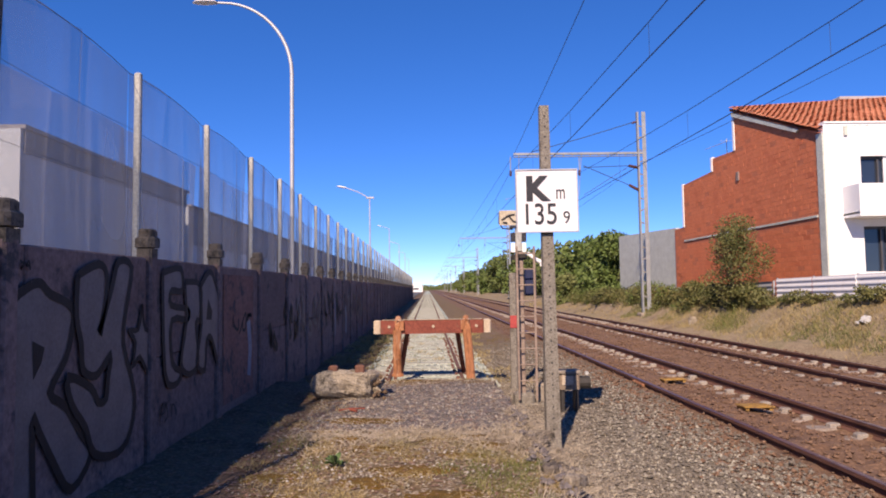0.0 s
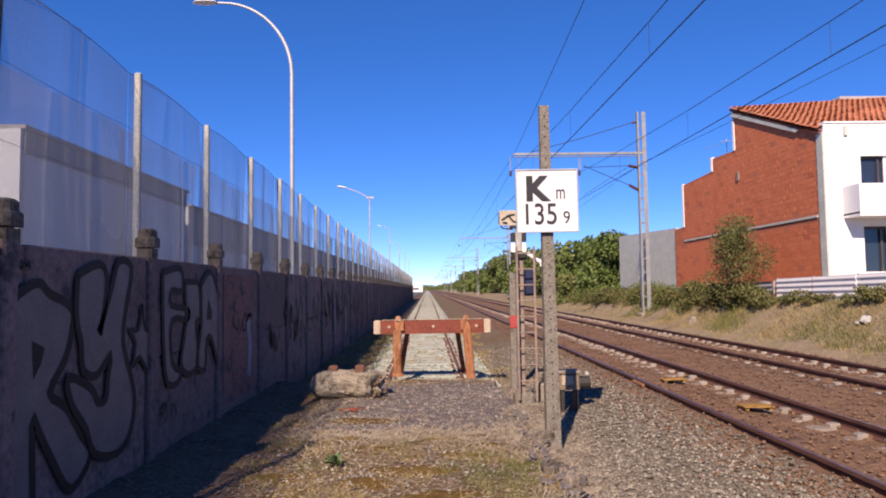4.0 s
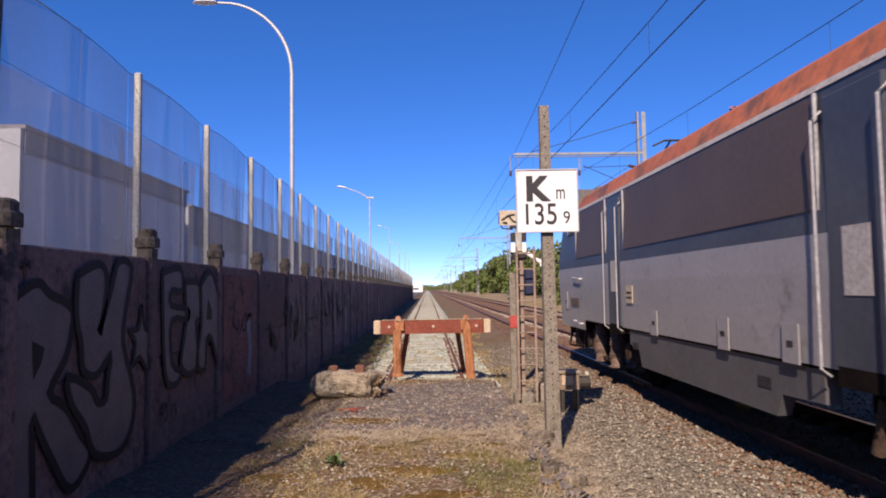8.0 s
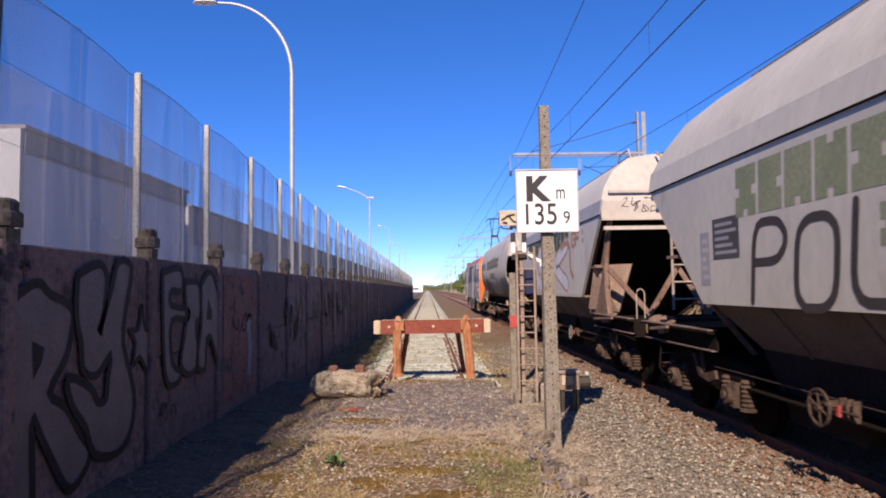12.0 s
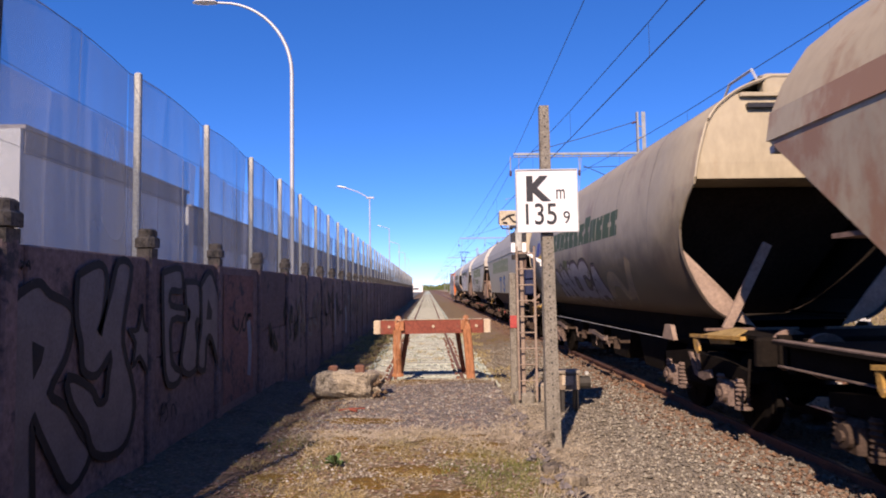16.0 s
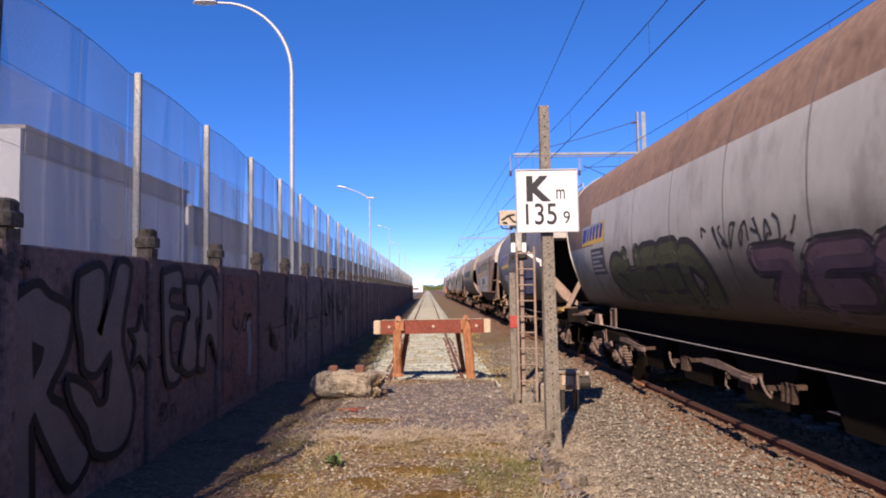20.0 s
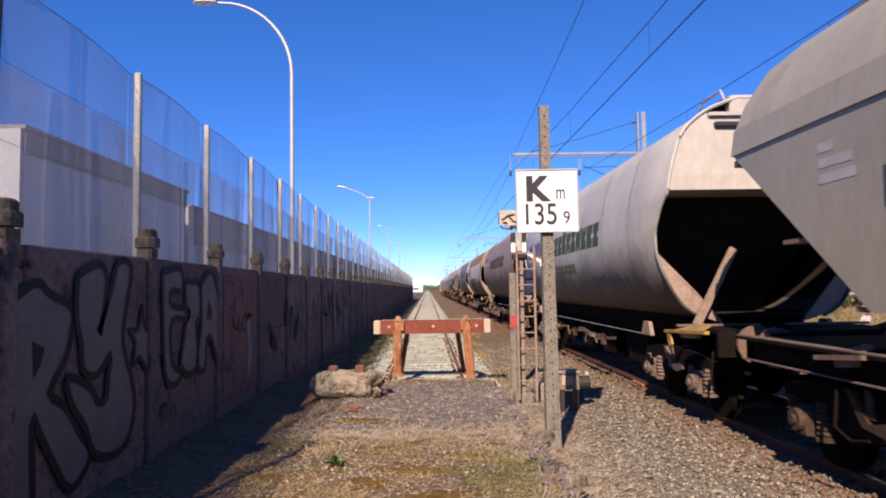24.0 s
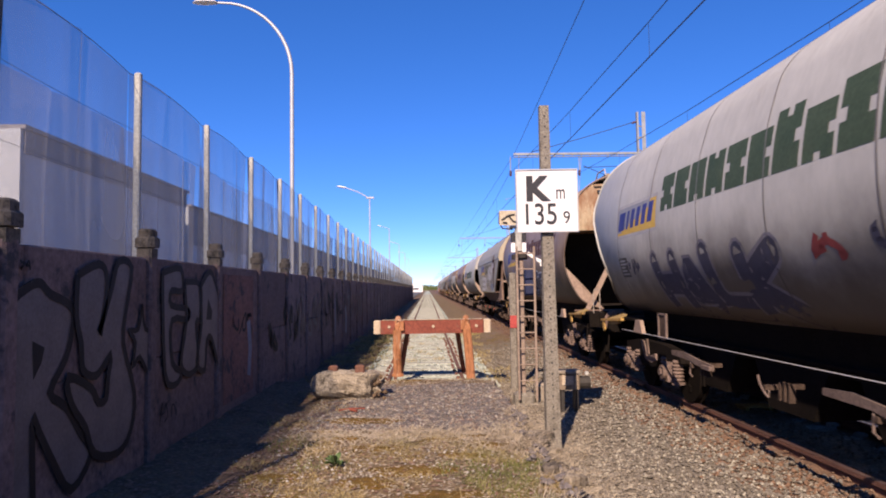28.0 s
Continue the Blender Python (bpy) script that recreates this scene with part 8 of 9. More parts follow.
scribble(W, 4.5, 1.84, 3, 0.36, on_tank, SPRAY["dusk"], 25, 0.03)
scribble(W, 6.7, 1.78, 3, 0.48, on_tank, SPRAY["dusk"], 26, 0.04)
scribble(W, 8.7, 1.50, 4, 0.50, on_tank, SPRAY["dusk"], 49, 0.04)
data_panel(W, 1.86, 1.92, on_tank, True, 0.52, 0.30)
W = tank_wagon(-157.2, "clean", WHITE_END, "pale rounded grain wagon with green lettering slabs")
emblem(W, 1.05, 2.52, on_tank, 2.60, 0.56)
blocks(W, 3.86, 9.90, 2.52, 2.98, 12, on_tank, GREEN_MARK, (5, 7), first=1)
blocks(W, 5.40, 7.70, 2.04, 2.26, 6, on_tank, OLIVE_MARK, (), 0.05, first=4)
scribble(W, 9.0, 1.70, 10, 0.30, on_tank, SPRAY["rose"], 27, 0.03)
scribble(W, 7.2, 1.46, 5, 0.34, on_tank, SPRAY["rose"], 28, 0.04)
W = crate_wagon(-172.4, "stone", CREAM_END, "stone-grey flat-sided grain wagon with white graffiti and a brown sheaf", (True, False), tint=0)
for k, half_w in enumerate((0.22, 0.50, 0.46, 0.40, 0.24, 0.42, 0.52, 0.36)):
    part("notice_line", Geo().patch(-0.42 - half_w, -0.42 + half_w, 3.86 - 0.088 * k, 3.905 - 0.088 * k, on_end, 0.006, 0, 4, 1), OCHRE_MARK, W)
emblem(W, 2.98, 2.52, on_side, 2.48, 0.54)
blocks(W, 5.52, 9.42, 2.50, 2.96, 8, on_side, OLIVE_MARK, (1, 3), 0.06, first=5)
piece_paint(W, "GEK", 4.02, 1.68, 0.62, 0.66, on_side, "white", "black", 29, 0.0, 0.34, 0.45, "yellow")
tag_letters(W, "NDM", 7.56, 2.26, 0.55, 0.58, 0.20, on_side, "white", 0.04, 0.45, 6)
sheaf(W, 10.48, 1.74, on_side, 1.68, BROWN_MARK)
for u in (9.90, 10.20, 10.50):
    part("spray_dash", Geo().patch(u, u + 0.20, 2.74, 2.98, on_side, 0.03), SPRAY["white"], W)
scribble(W, 8.9, 1.60, 4, 0.42, on_side, SPRAY["blue"], 30, 0.05)
scribble(W, 9.6, 1.60, 3, 0.36, on_side, SPRAY["blue"], 31, 0.06)
scribble(W, 9.5, 2.02, 5, 0.30, on_side, SPRAY["navy"], 41, 0.035)
scribble(W, 9.55, 2.16, 4, 0.34, on_side, SPRAY["navy"], 61, 0.03)
scribble(W, 8.95, 1.98, 4, 0.18, on_side, SPRAY["navy"], 62, 0.03)
scribble(W, 7.95, 1.64, 5, 0.24, on_side, SPRAY["tan"], 32, 0.05)
scribble(W, 6.75, 1.80, 6, 0.26, on_side, SPRAY["black"], 42, 0.028)
scribble(W, 6.9, 1.95, 4, 0.26, on_side, SPRAY["black"], 63, 0.022)
scribble(W, 6.9, 2.3, 3, 0.34, on_side, SPRAY["navy"], 50, 0.03)
scribble(W, 2.75, 1.66, 3, 0.26, on_side, SPRAY["black"], 33, 0.025)
for k, wide in enumerate((0.22, 0.46, 0.50)):
    part("data_line", Geo().patch(1.55, 1.55 + wide, 2.84 - 0.13 * k, 2.92 - 0.13 * k, on_side, 0.01, 0, 3, 1), DULL_WHITE, W)
data_panel(W, 2.35, 2.30, on_side, True, 0.46, 0.30)
W = tank_wagon(-187.9, "brown", RUST_END, "brown-grimed rounded grain wagon with a dark painted sheaf", (False, True), tint=2, holder=(2.97, 1.18))
emblem(W, 1.86, 2.56, on_tank, 2.52, 0.58)
blocks(W, 4.40, 10.12, 2.68, 3.13, 12, on_tank, BROWN_MARK, (5, 7), first=1)
sheaf(W, 11.05, 1.95, on_tank, 1.60, BROWN_MARK)
piece_paint(W, "SATE", 6.9, 1.54, 0.58, 0.54, on_tank, "navy", "ice", 34, 0.2, 0.24, 0.30)
scribble(W, 4.6, 1.75, 6, 0.36, on_tank, SPRAY["dusk"], 44, 0.025)
scribble(W, 3.8, 1.66, 6, 0.30, on_tank, SPRAY["dusk"], 45, 0.03)
scribble(W, 3.4, 2.14, 4, 0.28, on_tank, SPRAY["blue"], 35, 0.06)
scribble(W, 10.6, 1.75, 4, 0.4, on_tank, SPRAY["dusk"], 36, 0.025)
scribble(W, 1.55, 2.45, 2, 0.7, on_tank, SPRAY["soot"], 37, 0.05)
W = tank_wagon(-203.75, "clean", CREAM_END, "pale blue-white rounded grain wagon with dark graffiti", (False, True))
emblem(W, 1.76, 2.59, on_tank, 1.92, 0.44, True)
blocks(W, 3.86, 10.50, 2.78, 3.26, 13, on_tank, GREEN_MARK, (6, 8))
piece_paint(W, "HALK", 3.5, 1.46, 0.64, 0.70, on_tank, "ink", "dusk", 38, -0.1, 0.44, 0.26)
scribble(W, 2.2, 1.95, 3, 0.26, on_tank, SPRAY["ink"], 39, 0.06)
scribble(W, 7.5, 1.94, 2, 0.26, on_tank, SPRAY["red"], 40, 0.09)
scribble(W, 8.3, 1.80, 3, 0.46, on_tank, SPRAY["ink"], 51, 0.09)
data_panel(W, 1.72, 1.90, on_tank, True, 0.44, 0.32)

# ---- plants ----


def leaf_cloud(n, lumps, size, seed, flat=0.6):
    """Quads of leaves over lumps (centre, radii), denser at their outside, with gaps."""
    r = np.random.default_rng(seed)
    vol = np.array([a[1][0] * a[1][1] * a[1][2] for a in lumps]) ** 0.67
    ids = r.choice(len(lumps), n, p=vol / vol.sum())
    c = np.array([a[0] for a in lumps])[ids]
    rad = np.array([a[1] for a in lumps])[ids]
    d = r.normal(size=(n, 3))
    d /= np.linalg.norm(d, axis=1)[:, None]
    q = 0.55 + 0.5 * r.random(n) ** 0.6
    p = c + d * rad * q[:, None]
    u = r.normal(size=(n, 3))
    u /= np.linalg.norm(u, axis=1)[:, None]
    w = np.cross(u, d + 0.6 * r.normal(size=(n, 3)))
    w /= np.linalg.norm(w, axis=1)[:, None] + 1e-9
    s = size * (0.6 + 0.8 * r.random(n))[:, None]
    vs = np.stack([p - u * s, p + w * s * flat, p + u * s, p - w * s * flat], 1).reshape(-1, 3)
    g = Geo()
    g.v = [tuple(x) for x in vs.tolist()]
    g.f = [(4 * i, 4 * i + 1, 4 * i + 2, 4 * i + 3) for i in range(n)]
    return g


def lumps_of(h, rad, base, k, seed, stretch=1.0):
    r = random.Random(seed)
    out = []
    for i in range(k):
        a, q = r.uniform(0, 6.28), r.uniform(0.1, 0.75)
        z = base + (h - base) * r.uniform(0.12, 0.86)
        narrow = 1 - 0.55 * abs((z - base) / (h - base) - 0.42)
        s = rad * r.uniform(0.30, 0.52)
        out.append(((math.cos(a) * rad * q * narrow, math.sin(a) * rad * q * narrow * stretch, z), (s, s * stretch, s * r.uniform(0.7, 1.0))))
    return out


def tree(name, label, x, y, z, h, rad, base, n, size, material, seed, lumps=16, stretch=1.0, cat="tree"):
    t = thing(name, label, cat, at=pose(x, y, z))
    r = random.Random(seed)
    g = Geo().tube([(0, 0, -0.3), (r.uniform(-0.1, 0.1), r.uniform(-0.1, 0.1), h * 0.35), (r.uniform(-0.3, 0.3), r.uniform(-0.3, 0.3), h * 0.75)], 0.02 * h + 0.03, 8, 0.02)
    part("trunk", g, BARK, t)
    for k in range(5):
        a = r.uniform(0, 6.28)
        zz = h * r.uniform(0.15, 0.5)
        part("limb", Geo().tube([(0, 0, zz), (math.cos(a) * rad * 0.35, math.sin(a) * rad * 0.35 * stretch, zz + h * 0.15), (math.cos(a) * rad * 0.7, math.sin(a) * rad * 0.7 * stretch, zz + h * 0.32)], 0.012 * h + 0.01, 6, 0.008), BARK, t)
    part("crown", leaf_cloud(n, lumps_of(h, rad, base, lumps, seed, stretch), size, seed), material, t, "crown of many leaves")
    return t


# shrub before the block wall, the big bush, and the row of trees down the line
tree("shrub", "olive-green shrub before the red block wall", 12.75, 28.0, 0.75, 4.1, 1.42, 0.2, 11000, 0.042, LEAF_OLIVE, 3, 34, cat="shrub")
tree("bush", "broad dark green bush beside the line", 15.7, 57.0, -0.1, 6.3, 2.8, 0.0, 12000, 0.15, LEAF, 4, 26, cat="bush")
tree("bush", "rounded green bush beside the line", 12.9, 62.0, -0.1, 2.9, 1.7, 0.0, 5000, 0.14, LEAF_FAR, 5, 18, cat="bush")
rr = random.Random(12)
for k in range(26):
    y = 70 + k * 9.5 + rr.uniform(-2, 2)
    h = rr.uniform(5.2, 8.4)
    tree("hedgerow_tree", "green tree in the row along the line", 15.4 + rr.uniform(-1.0, 1.6), y, -0.15, h, rr.uniform(3.2, 4.4), 0.0, 2600 if y < 180 else 1400, 0.26 if y < 180 else 0.40, LEAF_FAR if k % 3 else LEAF, 100 + k, 14, 1.5)
far = []
for k in range(60):
    y = 320 + k * 12
    far.append(((15 + rr.uniform(-2, 9), y, rr.uniform(1.5, 3.5)), (rr.uniform(3, 5), rr.uniform(5, 9), rr.uniform(2.6, 4.2))))
for k in range(40):
    far.append(((rr.uniform(-70, 140), rr.uniform(900, 1300), 2.0), (rr.uniform(10, 20), 14, rr.uniform(3, 6))))
tagged(part("far_trees", leaf_cloud(15000, far, 0.8, 9), LEAF_FAR), "distant woods down the line", "trees", kind="stuff")

# brambles and low growth along the bank
lows = []
for k in range(120):
    y = rr.uniform(30, 60)
    lows.append(((rr.uniform(12.6, 14.0), y, 0.55 + rr.uniform(0.0, 0.5)), (rr.uniform(0.35, 0.9), rr.uniform(0.4, 1.0), rr.uniform(0.35, 0.75))))
for k in range(20):
    y = rr.uniform(25.5, 30)
    lows.append(((rr.uniform(12.7, 13.35), y, 1.0 + rr.uniform(0.0, 0.35)), (rr.uniform(0.2, 0.5), rr.uniform(0.25, 0.6), rr.uniform(0.2, 0.45))))
for k in range(70):
    y = rr.uniform(26.5, 42)
    lows.append(((rr.uniform(12.6, 13.3), y, 0.75 + rr.uniform(0.0, 0.75)), (rr.uniform(0.3, 0.6), rr.uniform(0.35, 0.8), rr.uniform(0.3, 0.55))))
tagged(part("brambles", leaf_cloud(60000, lows, 0.055, 21), LEAF_OLIVE), "olive-green brambles along the bank", "brambles", kind="stuff")
dark_lows = []
for k in range(60):
    dark_lows.append(((rr.uniform(12.9, 14.2), rr.uniform(30, 62), 0.4 + rr.uniform(0.0, 0.9)), (rr.uniform(0.4, 1.0), rr.uniform(0.5, 1.2), rr.uniform(0.4, 0.9))))
tagged(part("brambles", leaf_cloud(22000, dark_lows, 0.062, 22), LEAF), "dark green brambles along the bank", "brambles", kind="stuff")


shrubs = []
for x, y, r, h in ((13.1, 23.6, 0.6, 0.45), (13.2, 22.7, 0.5, 0.3), (13.2, 20.6, 0.5, 0.5), (13.3, 19.8, 0.5, 0.45), (13.0, 27.5, 0.7, 0.6), (12.8, 30.5, 0.9, 0.8), (13.1, 33.5, 0.9, 1.0), (12.9, 25.6, 0.6, 0.4)):
    for k in range(6):
        shrubs.append(((x + rr.gauss(0, r * 0.4), y + rr.gauss(0, r * 0.5), h_ground(x, y) + h * rr.uniform(0.15, 0.9)), (r * rr.uniform(0.3, 0.6), r * rr.uniform(0.3, 0.6), h * rr.uniform(0.25, 0.45))))
tagged(part("brambles", leaf_cloud(11000, shrubs, 0.042, 24), LEAF_OLIVE), "olive and reddish brambles in front of the fence", "brambles", kind="stuff")


def height(x, y):
    if x > 10.6:
        return max(h_ground(x, y), h_main(x, y) if x < 11.3 else -9)
    if x > 1.30:
        return h_main(x, y)
    return max(h_platform(x, y) if y < 13.9 else -9, h_siding(x, y) if y > 13.6 and abs(x - SIDING_AXIS) < 1.6 else -9, -0.2 + wob(x, y, 1.3, 0.06) if y > 12.5 else -9)


def blades(spots, n, h, wide, lean, seed):
    """Grass: narrow leaning blades in tufts; spots: (x, y, radius, share)."""
    r = random.Random(seed)
    g = Geo()
    wts = [s[3] for s in spots]
    for _ in range(n):
        s = r.choices(spots, wts)[0]
        a, q = r.uniform(0, 6.28), s[2] * math.sqrt(r.random())
        x, y = s[0] + math.cos(a) * q, s[1] + math.sin(a) * q
        z = height(x, y) - 0.01
        hh = h * r.uniform(0.4, 1.3)
        t = r.uniform(0, 6.28)
        dx, dy = math.cos(t) * wide, math.sin(t) * wide
        lx, ly = r.gauss(0, lean) * hh, r.gauss(0, lean) * hh
        o = len(g.v)
        g.v += [(x - dx, y - dy, z), (x + dx, y + dy, z), (x + lx * 0.45 + dx * 0.7, y + ly * 0.45 + dy * 0.7, z + hh * 0.6), (x + lx * 0.45 - dx * 0.7, y + ly * 0.45 - dy * 0.7, z + hh * 0.6), (x + lx, y + ly, z + hh)]
        g.f += [(o, o + 1, o + 2, o + 3), (o + 3, o + 2, o + 4)]
    return g


rr = random.Random(31)
plat = [(rr.uniform(-1.9, 1.2), rr.uniform(4.6, 8.3), rr.uniform(0.15, 0.5), 1.0) for _ in range(40)] + [(rr.uniform(-1.9, -1.3), rr.uniform(6, 13), 0.35, 0.5) for _ in range(14)] + [(rr.uniform(-1.4, 1.2), rr.uniform(12.6, 13.6), 0.3, 0.5) for _ in range(10)]
tagged(part("dry_grass", blades(plat, 13000, 0.05, 0.0035, 1.5, 1), GRASS_DRY), "short dry grass on the old platform", "grass", kind="stuff")
green = [(0.62, 6.1, 0.34, 1.5), (0.95, 6.6, 0.25, 1.0), (0.3, 6.5, 0.3, 0.6), (-1.1, 6.8, 0.3, 0.25), (-1.55, 7.7, 0.3, 0.5), (0.75, 5.4, 0.35, 0.8)]
tagged(part("green_grass", blades(green, 1900, 0.07, 0.003, 0.7, 2), GRASS_GREEN), "tufts of green grass on the old platform", "grass", kind="stuff")
straw = [(rr.uniform(1.1, 1.6), rr.uniform(5.5, 9.8), 0.25, 1.0) for _ in range(16)] + [(rr.uniform(1.5, 2.1), rr.uniform(8.0, 14), 0.35, 0.7) for _ in range(14)] + [(rr.uniform(-1.5, 1.1), rr.uniform(7.2, 8.4), 0.3, 0.4) for _ in range(12)]
tagged(part("dead_straw", blades(straw, 9000, 0.08, 0.0045, 2.4, 3), STRAW), "pale dead straw lying along the platform's edge", "straw", kind="stuff")
bank = [(rr.uniform(11.3, 13.4), rr.uniform(14, 34), 0.7, 1.0) for _ in range(130)] + [(rr.uniform(10.9, 13.0), rr.uniform(34, 75), 1.0, 0.7) for _ in range(70)]
tagged(part("bank_grass", blades(bank, 15000, 0.15, 0.008, 0.7, 4), GRASS_DRY), "tall dry grass on the bank", "grass", kind="stuff")
bank2 = [(rr.uniform(11.6, 13.4), rr.uniform(14, 40), 0.6, 1.0) for _ in range(60)]
tagged(part("bank_grass", blades(bank2, 9000, 0.17, 0.008, 0.7, 5), GRASS_GREEN), "greener grass on the bank", "grass", kind="stuff")
side = [(rr.uniform(-2.5, -1.5), rr.uniform(13, 40), 0.5, 1.0) for _ in range(60)] + [(rr.uniform(1.3, 1.9), rr.uniform(14, 45), 0.4, 0.8) for _ in range(40)] + [(rr.uniform(-0.6, 0.6), rr.uniform(14.5, 40), 0.15, 0.25) for _ in range(30)]
tagged(part("verge_weeds", blades(side, 9000, 0.12, 0.008, 0.7, 6), GRASS_DRY), "dry weeds beside the siding", "weeds", kind="stuff")
side_g = [(rr.uniform(-2.2, -1.2), rr.uniform(13.5, 30), 0.4, 1.0) for _ in range(30)] + [(rr.uniform(-0.7, 0.7), rr.uniform(15, 45), 0.2, 0.5) for _ in range(24)]
tagged(part("verge_weeds", blades(side_g, 1500, 0.08, 0.008, 0.7, 7), GRASS_GREEN), "green weeds in the siding", "weeds", kind="stuff")


def pebbles(n, size, zone, seed, sink=0.25):
    """Loose stones: dented eight-sided pieces lying on the ground."""
    r = random.Random(seed)
    g = Geo()
    for _ in range(n):
        x, y = zone(r)
        s = size * r.uniform(0.45, 1.25)
        z = height(x, y) + s * (0.5 - sink)
        a = r.uniform(0, 6.28)
        ca, sa = math.cos(a), math.sin(a)
        o = len(g.v)
        for px, py, pz in ((1, 0.1, 0), (0, 0.8, 0.1), (-0.9, 0, 0), (0.1, -0.85, -0.1), (0.1, 0.1, 0.62), (0, 0, -0.6)):
            px, py, pz = (q + r.uniform(-0.22, 0.22) for q in (px, py, pz))
            g.v.append((x + (px * ca - py * sa) * s * 0.6, y + (px * sa + py * ca) * s * 0.6, z + pz * s * 0.6))
        for i in range(4):
            j = (i + 1) % 4
            g.f += [(o + i, o + j, o + 4), (o + j, o + i, o + 5)]
    return g


def zone_box(x0, x1, y0, y1, power=1.8):
    return lambda r: (r.uniform(x0, x1), y0 + (y1 - y0) * r.random() ** power)


tagged(part("gravel_stones", pebbles(20000, 0.046, zone_box(1.5, 3.85, 4.0, 24), 1), STONES), "loose grey-brown gravel beside the track", "gravel", kind="stuff")
tagged(part("pale_gravel", pebbles(6500, 0.042, zone_box(1.5, 3.6, 4.0, 22), 11), PALE_STONES), "pale stones strewn over the gravel", "gravel", kind="stuff")
tagged(part("ballast_stones", pebbles(14000, 0.06, lambda r: (3.5 + 6.9 * r.random() if r.random() < 0.88 else 3.75 - abs(r.gauss(0, 0.40)), 4.5 + 35.5 * r.random() ** 1.8), 2), BALLAST), "rust-brown ballast stones between the rails", "ballast", kind="stuff")
tagged(part("siding_stones", pebbles(10000, 0.065, zone_box(-1.5, 1.45, 13.8, 42), 3), SIDING_STONES), "pale ballast stones of the siding", "ballast", kind="stuff")
tagged(part("platform_grit", pebbles(3500, 0.022, zone_box(-2.0, 1.3, 4.4, 13.2), 4), PALE_STONES), "pale grit and chips on the old platform", "grit", kind="stuff")
tagged(part("white_chips", pebbles(1400, 0.029, zone_box(-1.7, 1.3, 6.2, 13.3, 1.1), 14), WHITE_CHIPS), "whitish stone chips strewn over the old platform", "stone chips", kind="stuff")
tagged(part("edge_rubble", pebbles(260, 0.085, lambda r: (1.30 + r.gauss(0, 0.12), r.uniform(5.2, 9.6)), 5, 0.1), PATCH), "broken concrete rubble along the platform's edge", "rubble", kind="stuff")



def flakes(n, size, zone, seed):
    """Flat chips and shreds lying on the ground."""
    r = random.Random(seed)
    g = Geo()
    for _ in range(n):
        x, y = zone(r)
        s = size * r.uniform(0.4, 1.3)
        t, el = r.uniform(0, 6.28), r.uniform(0.15, 0.6)
        z = height(x, y) + 0.010
        dx, dy = math.cos(t) * s, math.sin(t) * s
        o = len(g.v)
        k = r.uniform(-0.3, 0.3) * s
        g.v += [(x - dx, y - dy, z), (x + dy * el, y - dx * el, z + 0.3 * abs(k)), (x + dx, y + dy, z + 0.5 * abs(k)), (x - dy * el, y + dx * el, z + 0.004)]
        g.f.append((o, o + 1, o + 2, o + 3))
    return g


tagged(part("leaf_litter", flakes(6500, 0.035, lambda r: (r.uniform(-2.78, -1.35), r.uniform(4.4, 22)), 12), DEAD_LEAF), "brown dead leaves along the foot of the wall", "leaves", kind="stuff")
tagged(part("dry_chips", flakes(9500, 0.022, zone_box(-1.7, 1.3, 8.0, 12.9, 1.0), 6), STRAW), "pale bark chips and dead leaves on the asphalt", "chips", kind="stuff")
tagged(part("dry_chips", flakes(4200, 0.030, zone_box(-1.9, 1.3, 4.6, 12.9, 1.0), 7), DEAD_LEAF), "reddish dead leaves on the old platform", "chips", kind="stuff")
tagged(part("dry_chips", flakes(11000, 0.026, lambda r: (1.35 + abs(r.gauss(0, 0.5)), r.uniform(4.8, 11.0)), 8), STRAW), "pale straw and chips on the gravel", "chips", kind="stuff")

tagged(part("dry_chips", flakes(4200, 0.024, zone_box(-1.6, 1.35, 4.6, 8.4, 1.0), 9), STRAW), "pale straw shreds on the old platform", "chips", kind="stuff")
tagged(part("dry_chips", flakes(3500, 0.034, lambda r: (r.uniform(-1.5, 1.3), 8.1 + r.gauss(0, 0.18)), 10), STRAW), "band of pale straw across the old platform", "chips", kind="stuff")
rr = random.Random(77)
for k in range(14):
    x, y = 1.26 + rr.gauss(0, 0.07), 6.1 + 0.17 * k + rr.uniform(-0.05, 0.05)
    a, b, h = rr.uniform(0.09, 0.22), rr.uniform(0.07, 0.15), rr.uniform(0.05, 0.10)
    g = Geo().grid([2 * math.pi * i / 10 for i in range(11)], [0.02, 0.75, 1.0, 1.01, 1.02], lambda u, t: (math.cos(u) * a * min(t, 1) * (1 + 0.45 * noise.noise((math.cos(u) * 1.5 + k, math.sin(u) * 1.5, k * 2.1))), math.sin(u) * b * min(t, 1) * (1 + 0.45 * noise.noise((math.cos(u) * 2 + k, 5.0, math.sin(u) * 2))), h * (1.0 if t < 0.8 else (0.8 if t < 1.005 else (0.35 if t < 1.015 else -0.2))) + 0.015 * noise.noise((u * 2, t * 4, k))))
    ck = part("concrete_chunk", g, CAP_CONC if k % 3 else BLOCK_CONC, at=pose(x, y, height(x - 0.1, y) - 0.08 * (k % 2), rr.uniform(-14, 14), rr.uniform(-4, 22), rr.uniform(0, 360)))
    tagged(ck, "broken concrete chunk at the platform's edge", "concrete chunk", "concrete chunks along the platform's edge")

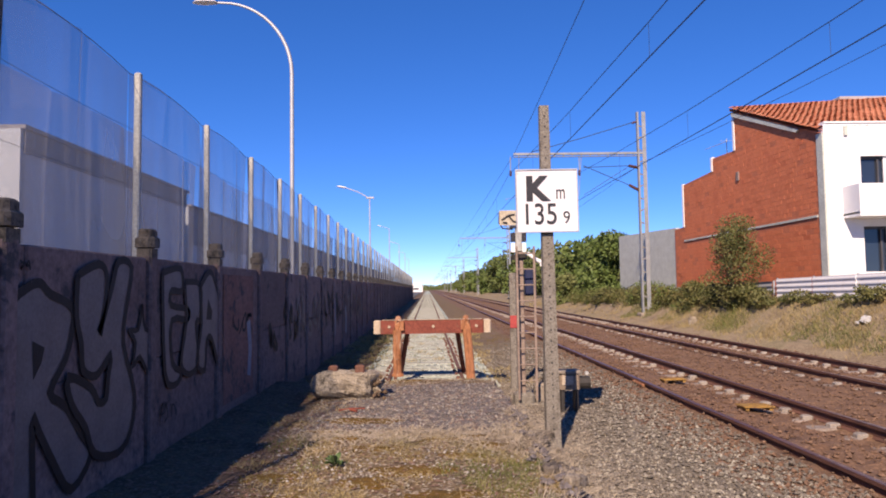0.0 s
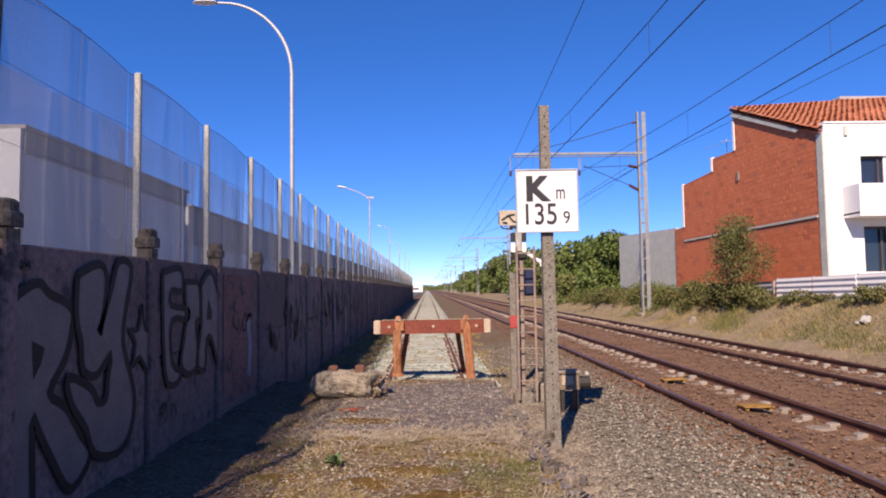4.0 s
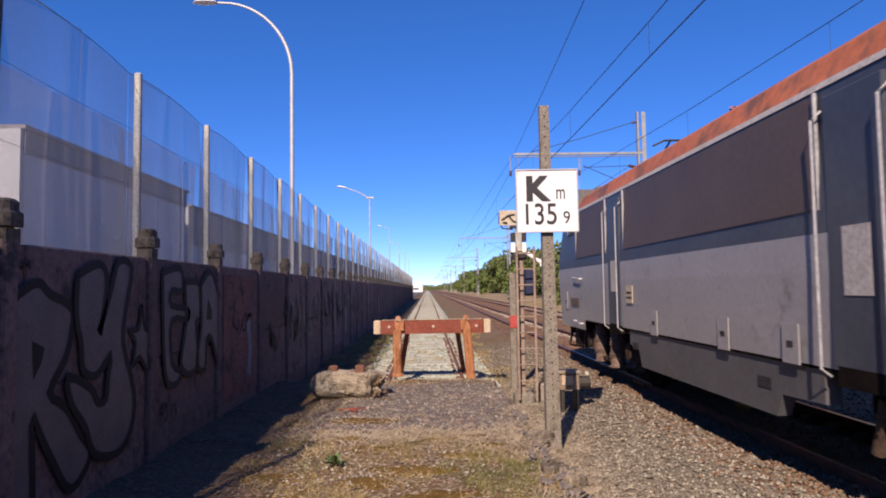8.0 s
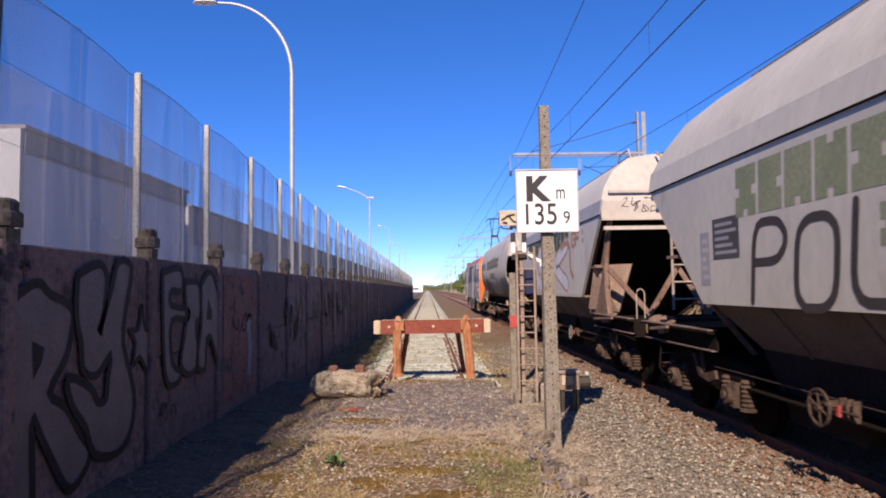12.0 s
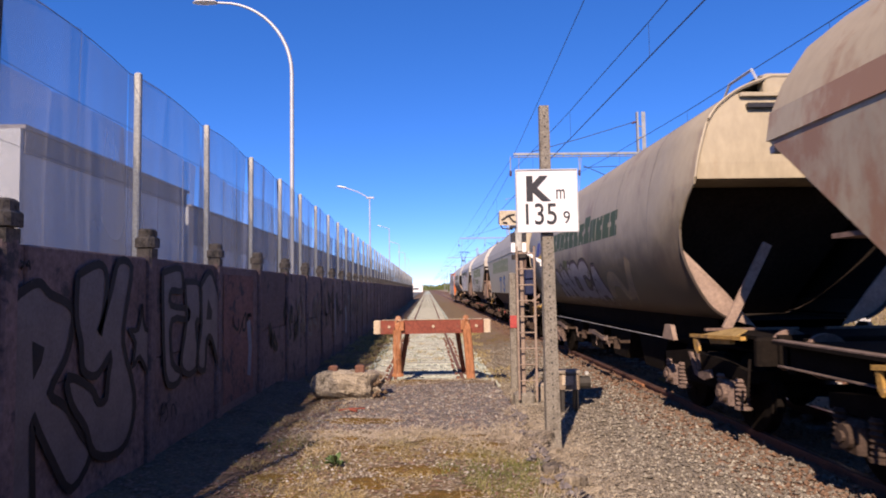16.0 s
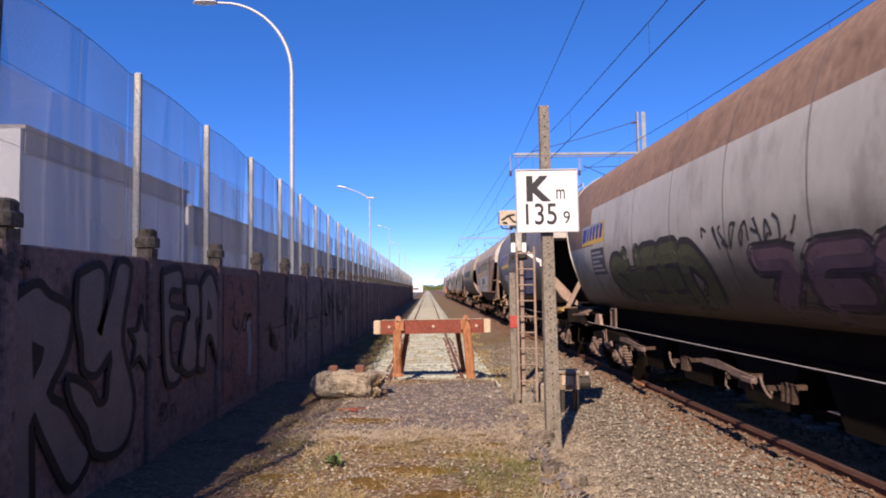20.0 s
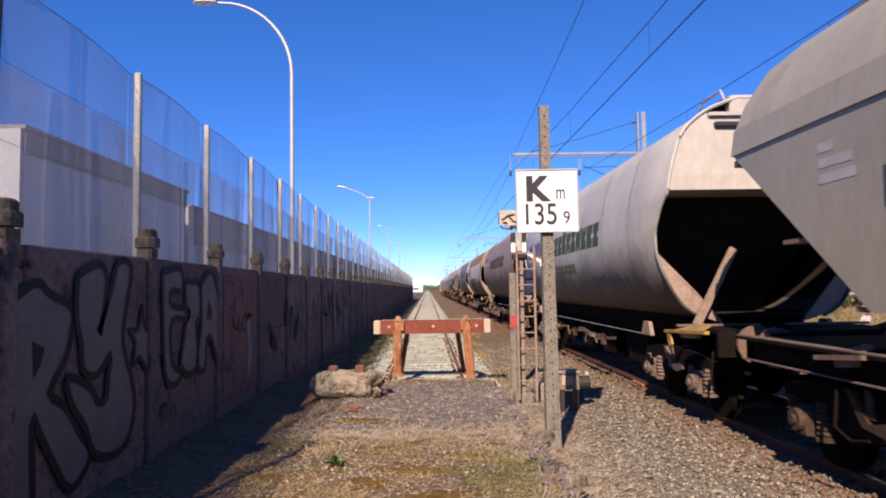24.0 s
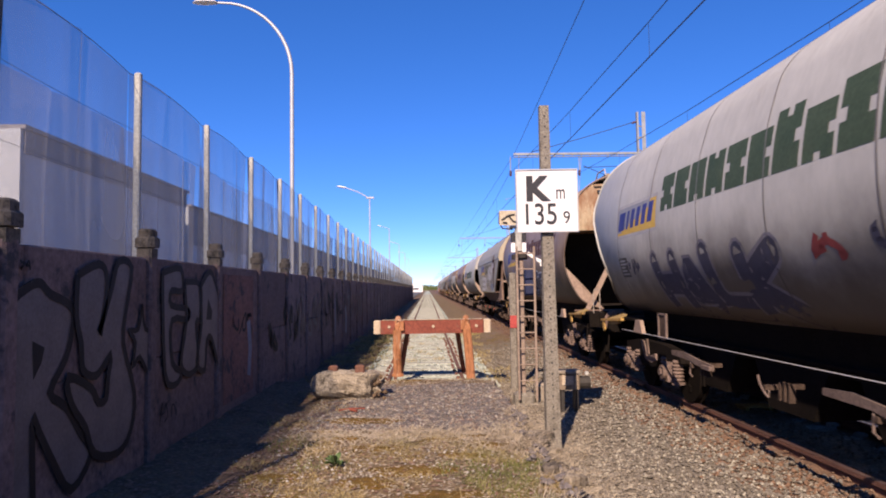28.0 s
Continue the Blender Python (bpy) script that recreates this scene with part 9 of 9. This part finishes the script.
# moss cushions, the leafy weed, litter
for x, y, a, b, seed in ((-0.85, 9.1, 0.60, 0.27, 1), (0.1, 7.9, 0.5, 0.14, 2), (-0.6, 7.5, 0.45, 0.16, 3), (-1.5, 6.4, 0.35, 0.25, 4), (0.4, 7.15, 0.38, 0.16, 5), (-0.35, 12.9, 0.5, 0.16, 6), (-0.9, 7.95, 0.4, 0.2, 7), (0.75, 7.6, 0.3, 0.15, 8), (-0.15, 6.6, 0.5, 0.25, 9), (-1.3, 5.6, 0.4, 0.3, 10), (0.1, 5.7, 0.45, 0.25, 11), (-0.55, 6.2, 0.35, 0.2, 12), (0.6, 8.05, 0.4, 0.1, 13), (-1.35, 8.3, 0.3, 0.16, 14)):
    def pad(u, t, x=x, y=y, a=a, b=b, seed=seed):
        q = 1 + 0.25 * noise.noise((math.cos(u) * 2, math.sin(u) * 2, seed))
        px, py = x + math.cos(u) * a * t * q, y + math.sin(u) * b * t * q
        return (px, py, height(px, py) + 0.022 * (1 - t ** 3) - 0.008)
    ms = part("moss_cushion", Geo().grid([2 * math.pi * i / 28 for i in range(29)], [0.02, 0.3, 0.6, 0.85, 1.0], pad), MOSS, smooth=True)
    tagged(ms, "brown-green moss cushion on the platform", "moss", "moss cushions")
weed = thing("leafy_weed", "small broad-leaved green weed growing from the platform", "weed", at=pose(-0.93, 6.75, h_platform(-0.93, 6.75)))
for k in range(7):
    a = k * 0.9 + 0.3
    l = 0.12 + 0.035 * (k % 3)
    vs = [(0, 0, 0.01)]
    g = Geo()
    d = Vector((math.cos(a), math.sin(a), 0.75 + 0.45 * (k % 2)))
    sd = Vector((-math.sin(a), math.cos(a), 0))
    g.grid([-1, 0, 1], [0, 0.25, 0.5, 0.75, 1.0], lambda q, t: tuple(d * l * 0.75 * t + sd * q * 0.036 * math.sin(math.pi * (0.1 + 0.88 * t)) + Vector((0, 0, 0.02 * abs(q) - 0.05 * t * t + 0.015))))
    part("leaf", g, WEED, weed, smooth=True)
litter = part("red_litter", Geo().tube([(-1.28, 9.75, 0.06), (-1.1, 9.8, 0.075), (-0.92, 9.86, 0.06)], 0.012, 6).tube([(-1.12, 9.78, 0.06), (-1.02, 9.70, 0.055)], 0.018, 6), BUFFER_RED)
tagged(litter, "scrap of faded red plastic on the ground", "litter")
bag = part("white_litter", Geo().grid([2 * math.pi * i / 14 for i in range(15)], [0.02, 0.4, 0.75, 1.0], lambda u, t: (12.5 + math.cos(u) * 0.24 * t * (1 + 0.7 * noise.noise((u * 2, t * 3, 1))), 19.2 + math.sin(u) * 0.18 * t, h_ground(12.5, 19.2) + 0.17 * (1 - t * t) + 0.16 * noise.noise((u * 3, t * 6, 5)))), CORR_GREY)
tagged(bag, "crumpled white sheet lying in the grass", "litter")
mk = thing("marker_stone", "small grey marker stone beside the far track", "stone", at=pose(11.6, 29.6, -0.1))
part("stone", Geo().box((0, 0, 0.16), (0.36, 0.26, 0.62), bev=0.07), BLOCK_CONC, mk)


def run(t):
    """How far the train has come at t seconds; it slows a little."""
    return 10.9 * (t - 7) - 0.0425 * (t - 7) ** 2


def motions():
    """The train rolls away from the camera; its wheels turn while they are near."""
    for w, c in WAGONS:
        walk(w, [(t, pose(NEAR_AXIS, run(t) + c, 0)) for t in range(0, 29)])
    for ob, y, r, c in WHEELS:
        here = [k / 30 for k in range(0, 841) if 1.5 < run(k / 30) + c + y < 22.0]
        rows = [] if here and here[0] == 0 else [(0.0, pose(0, y, r))]
        for t in here:
            rows.append((t, Matrix.Translation((0, y, r)) @ Matrix.Rotation(-(run(t) - run(here[0])) / r, 4, "X")))
        if rows[-1][0] < 28.0:
            rows.append((28.0, rows[-1][1]))
        walk(ob, rows)


motions()
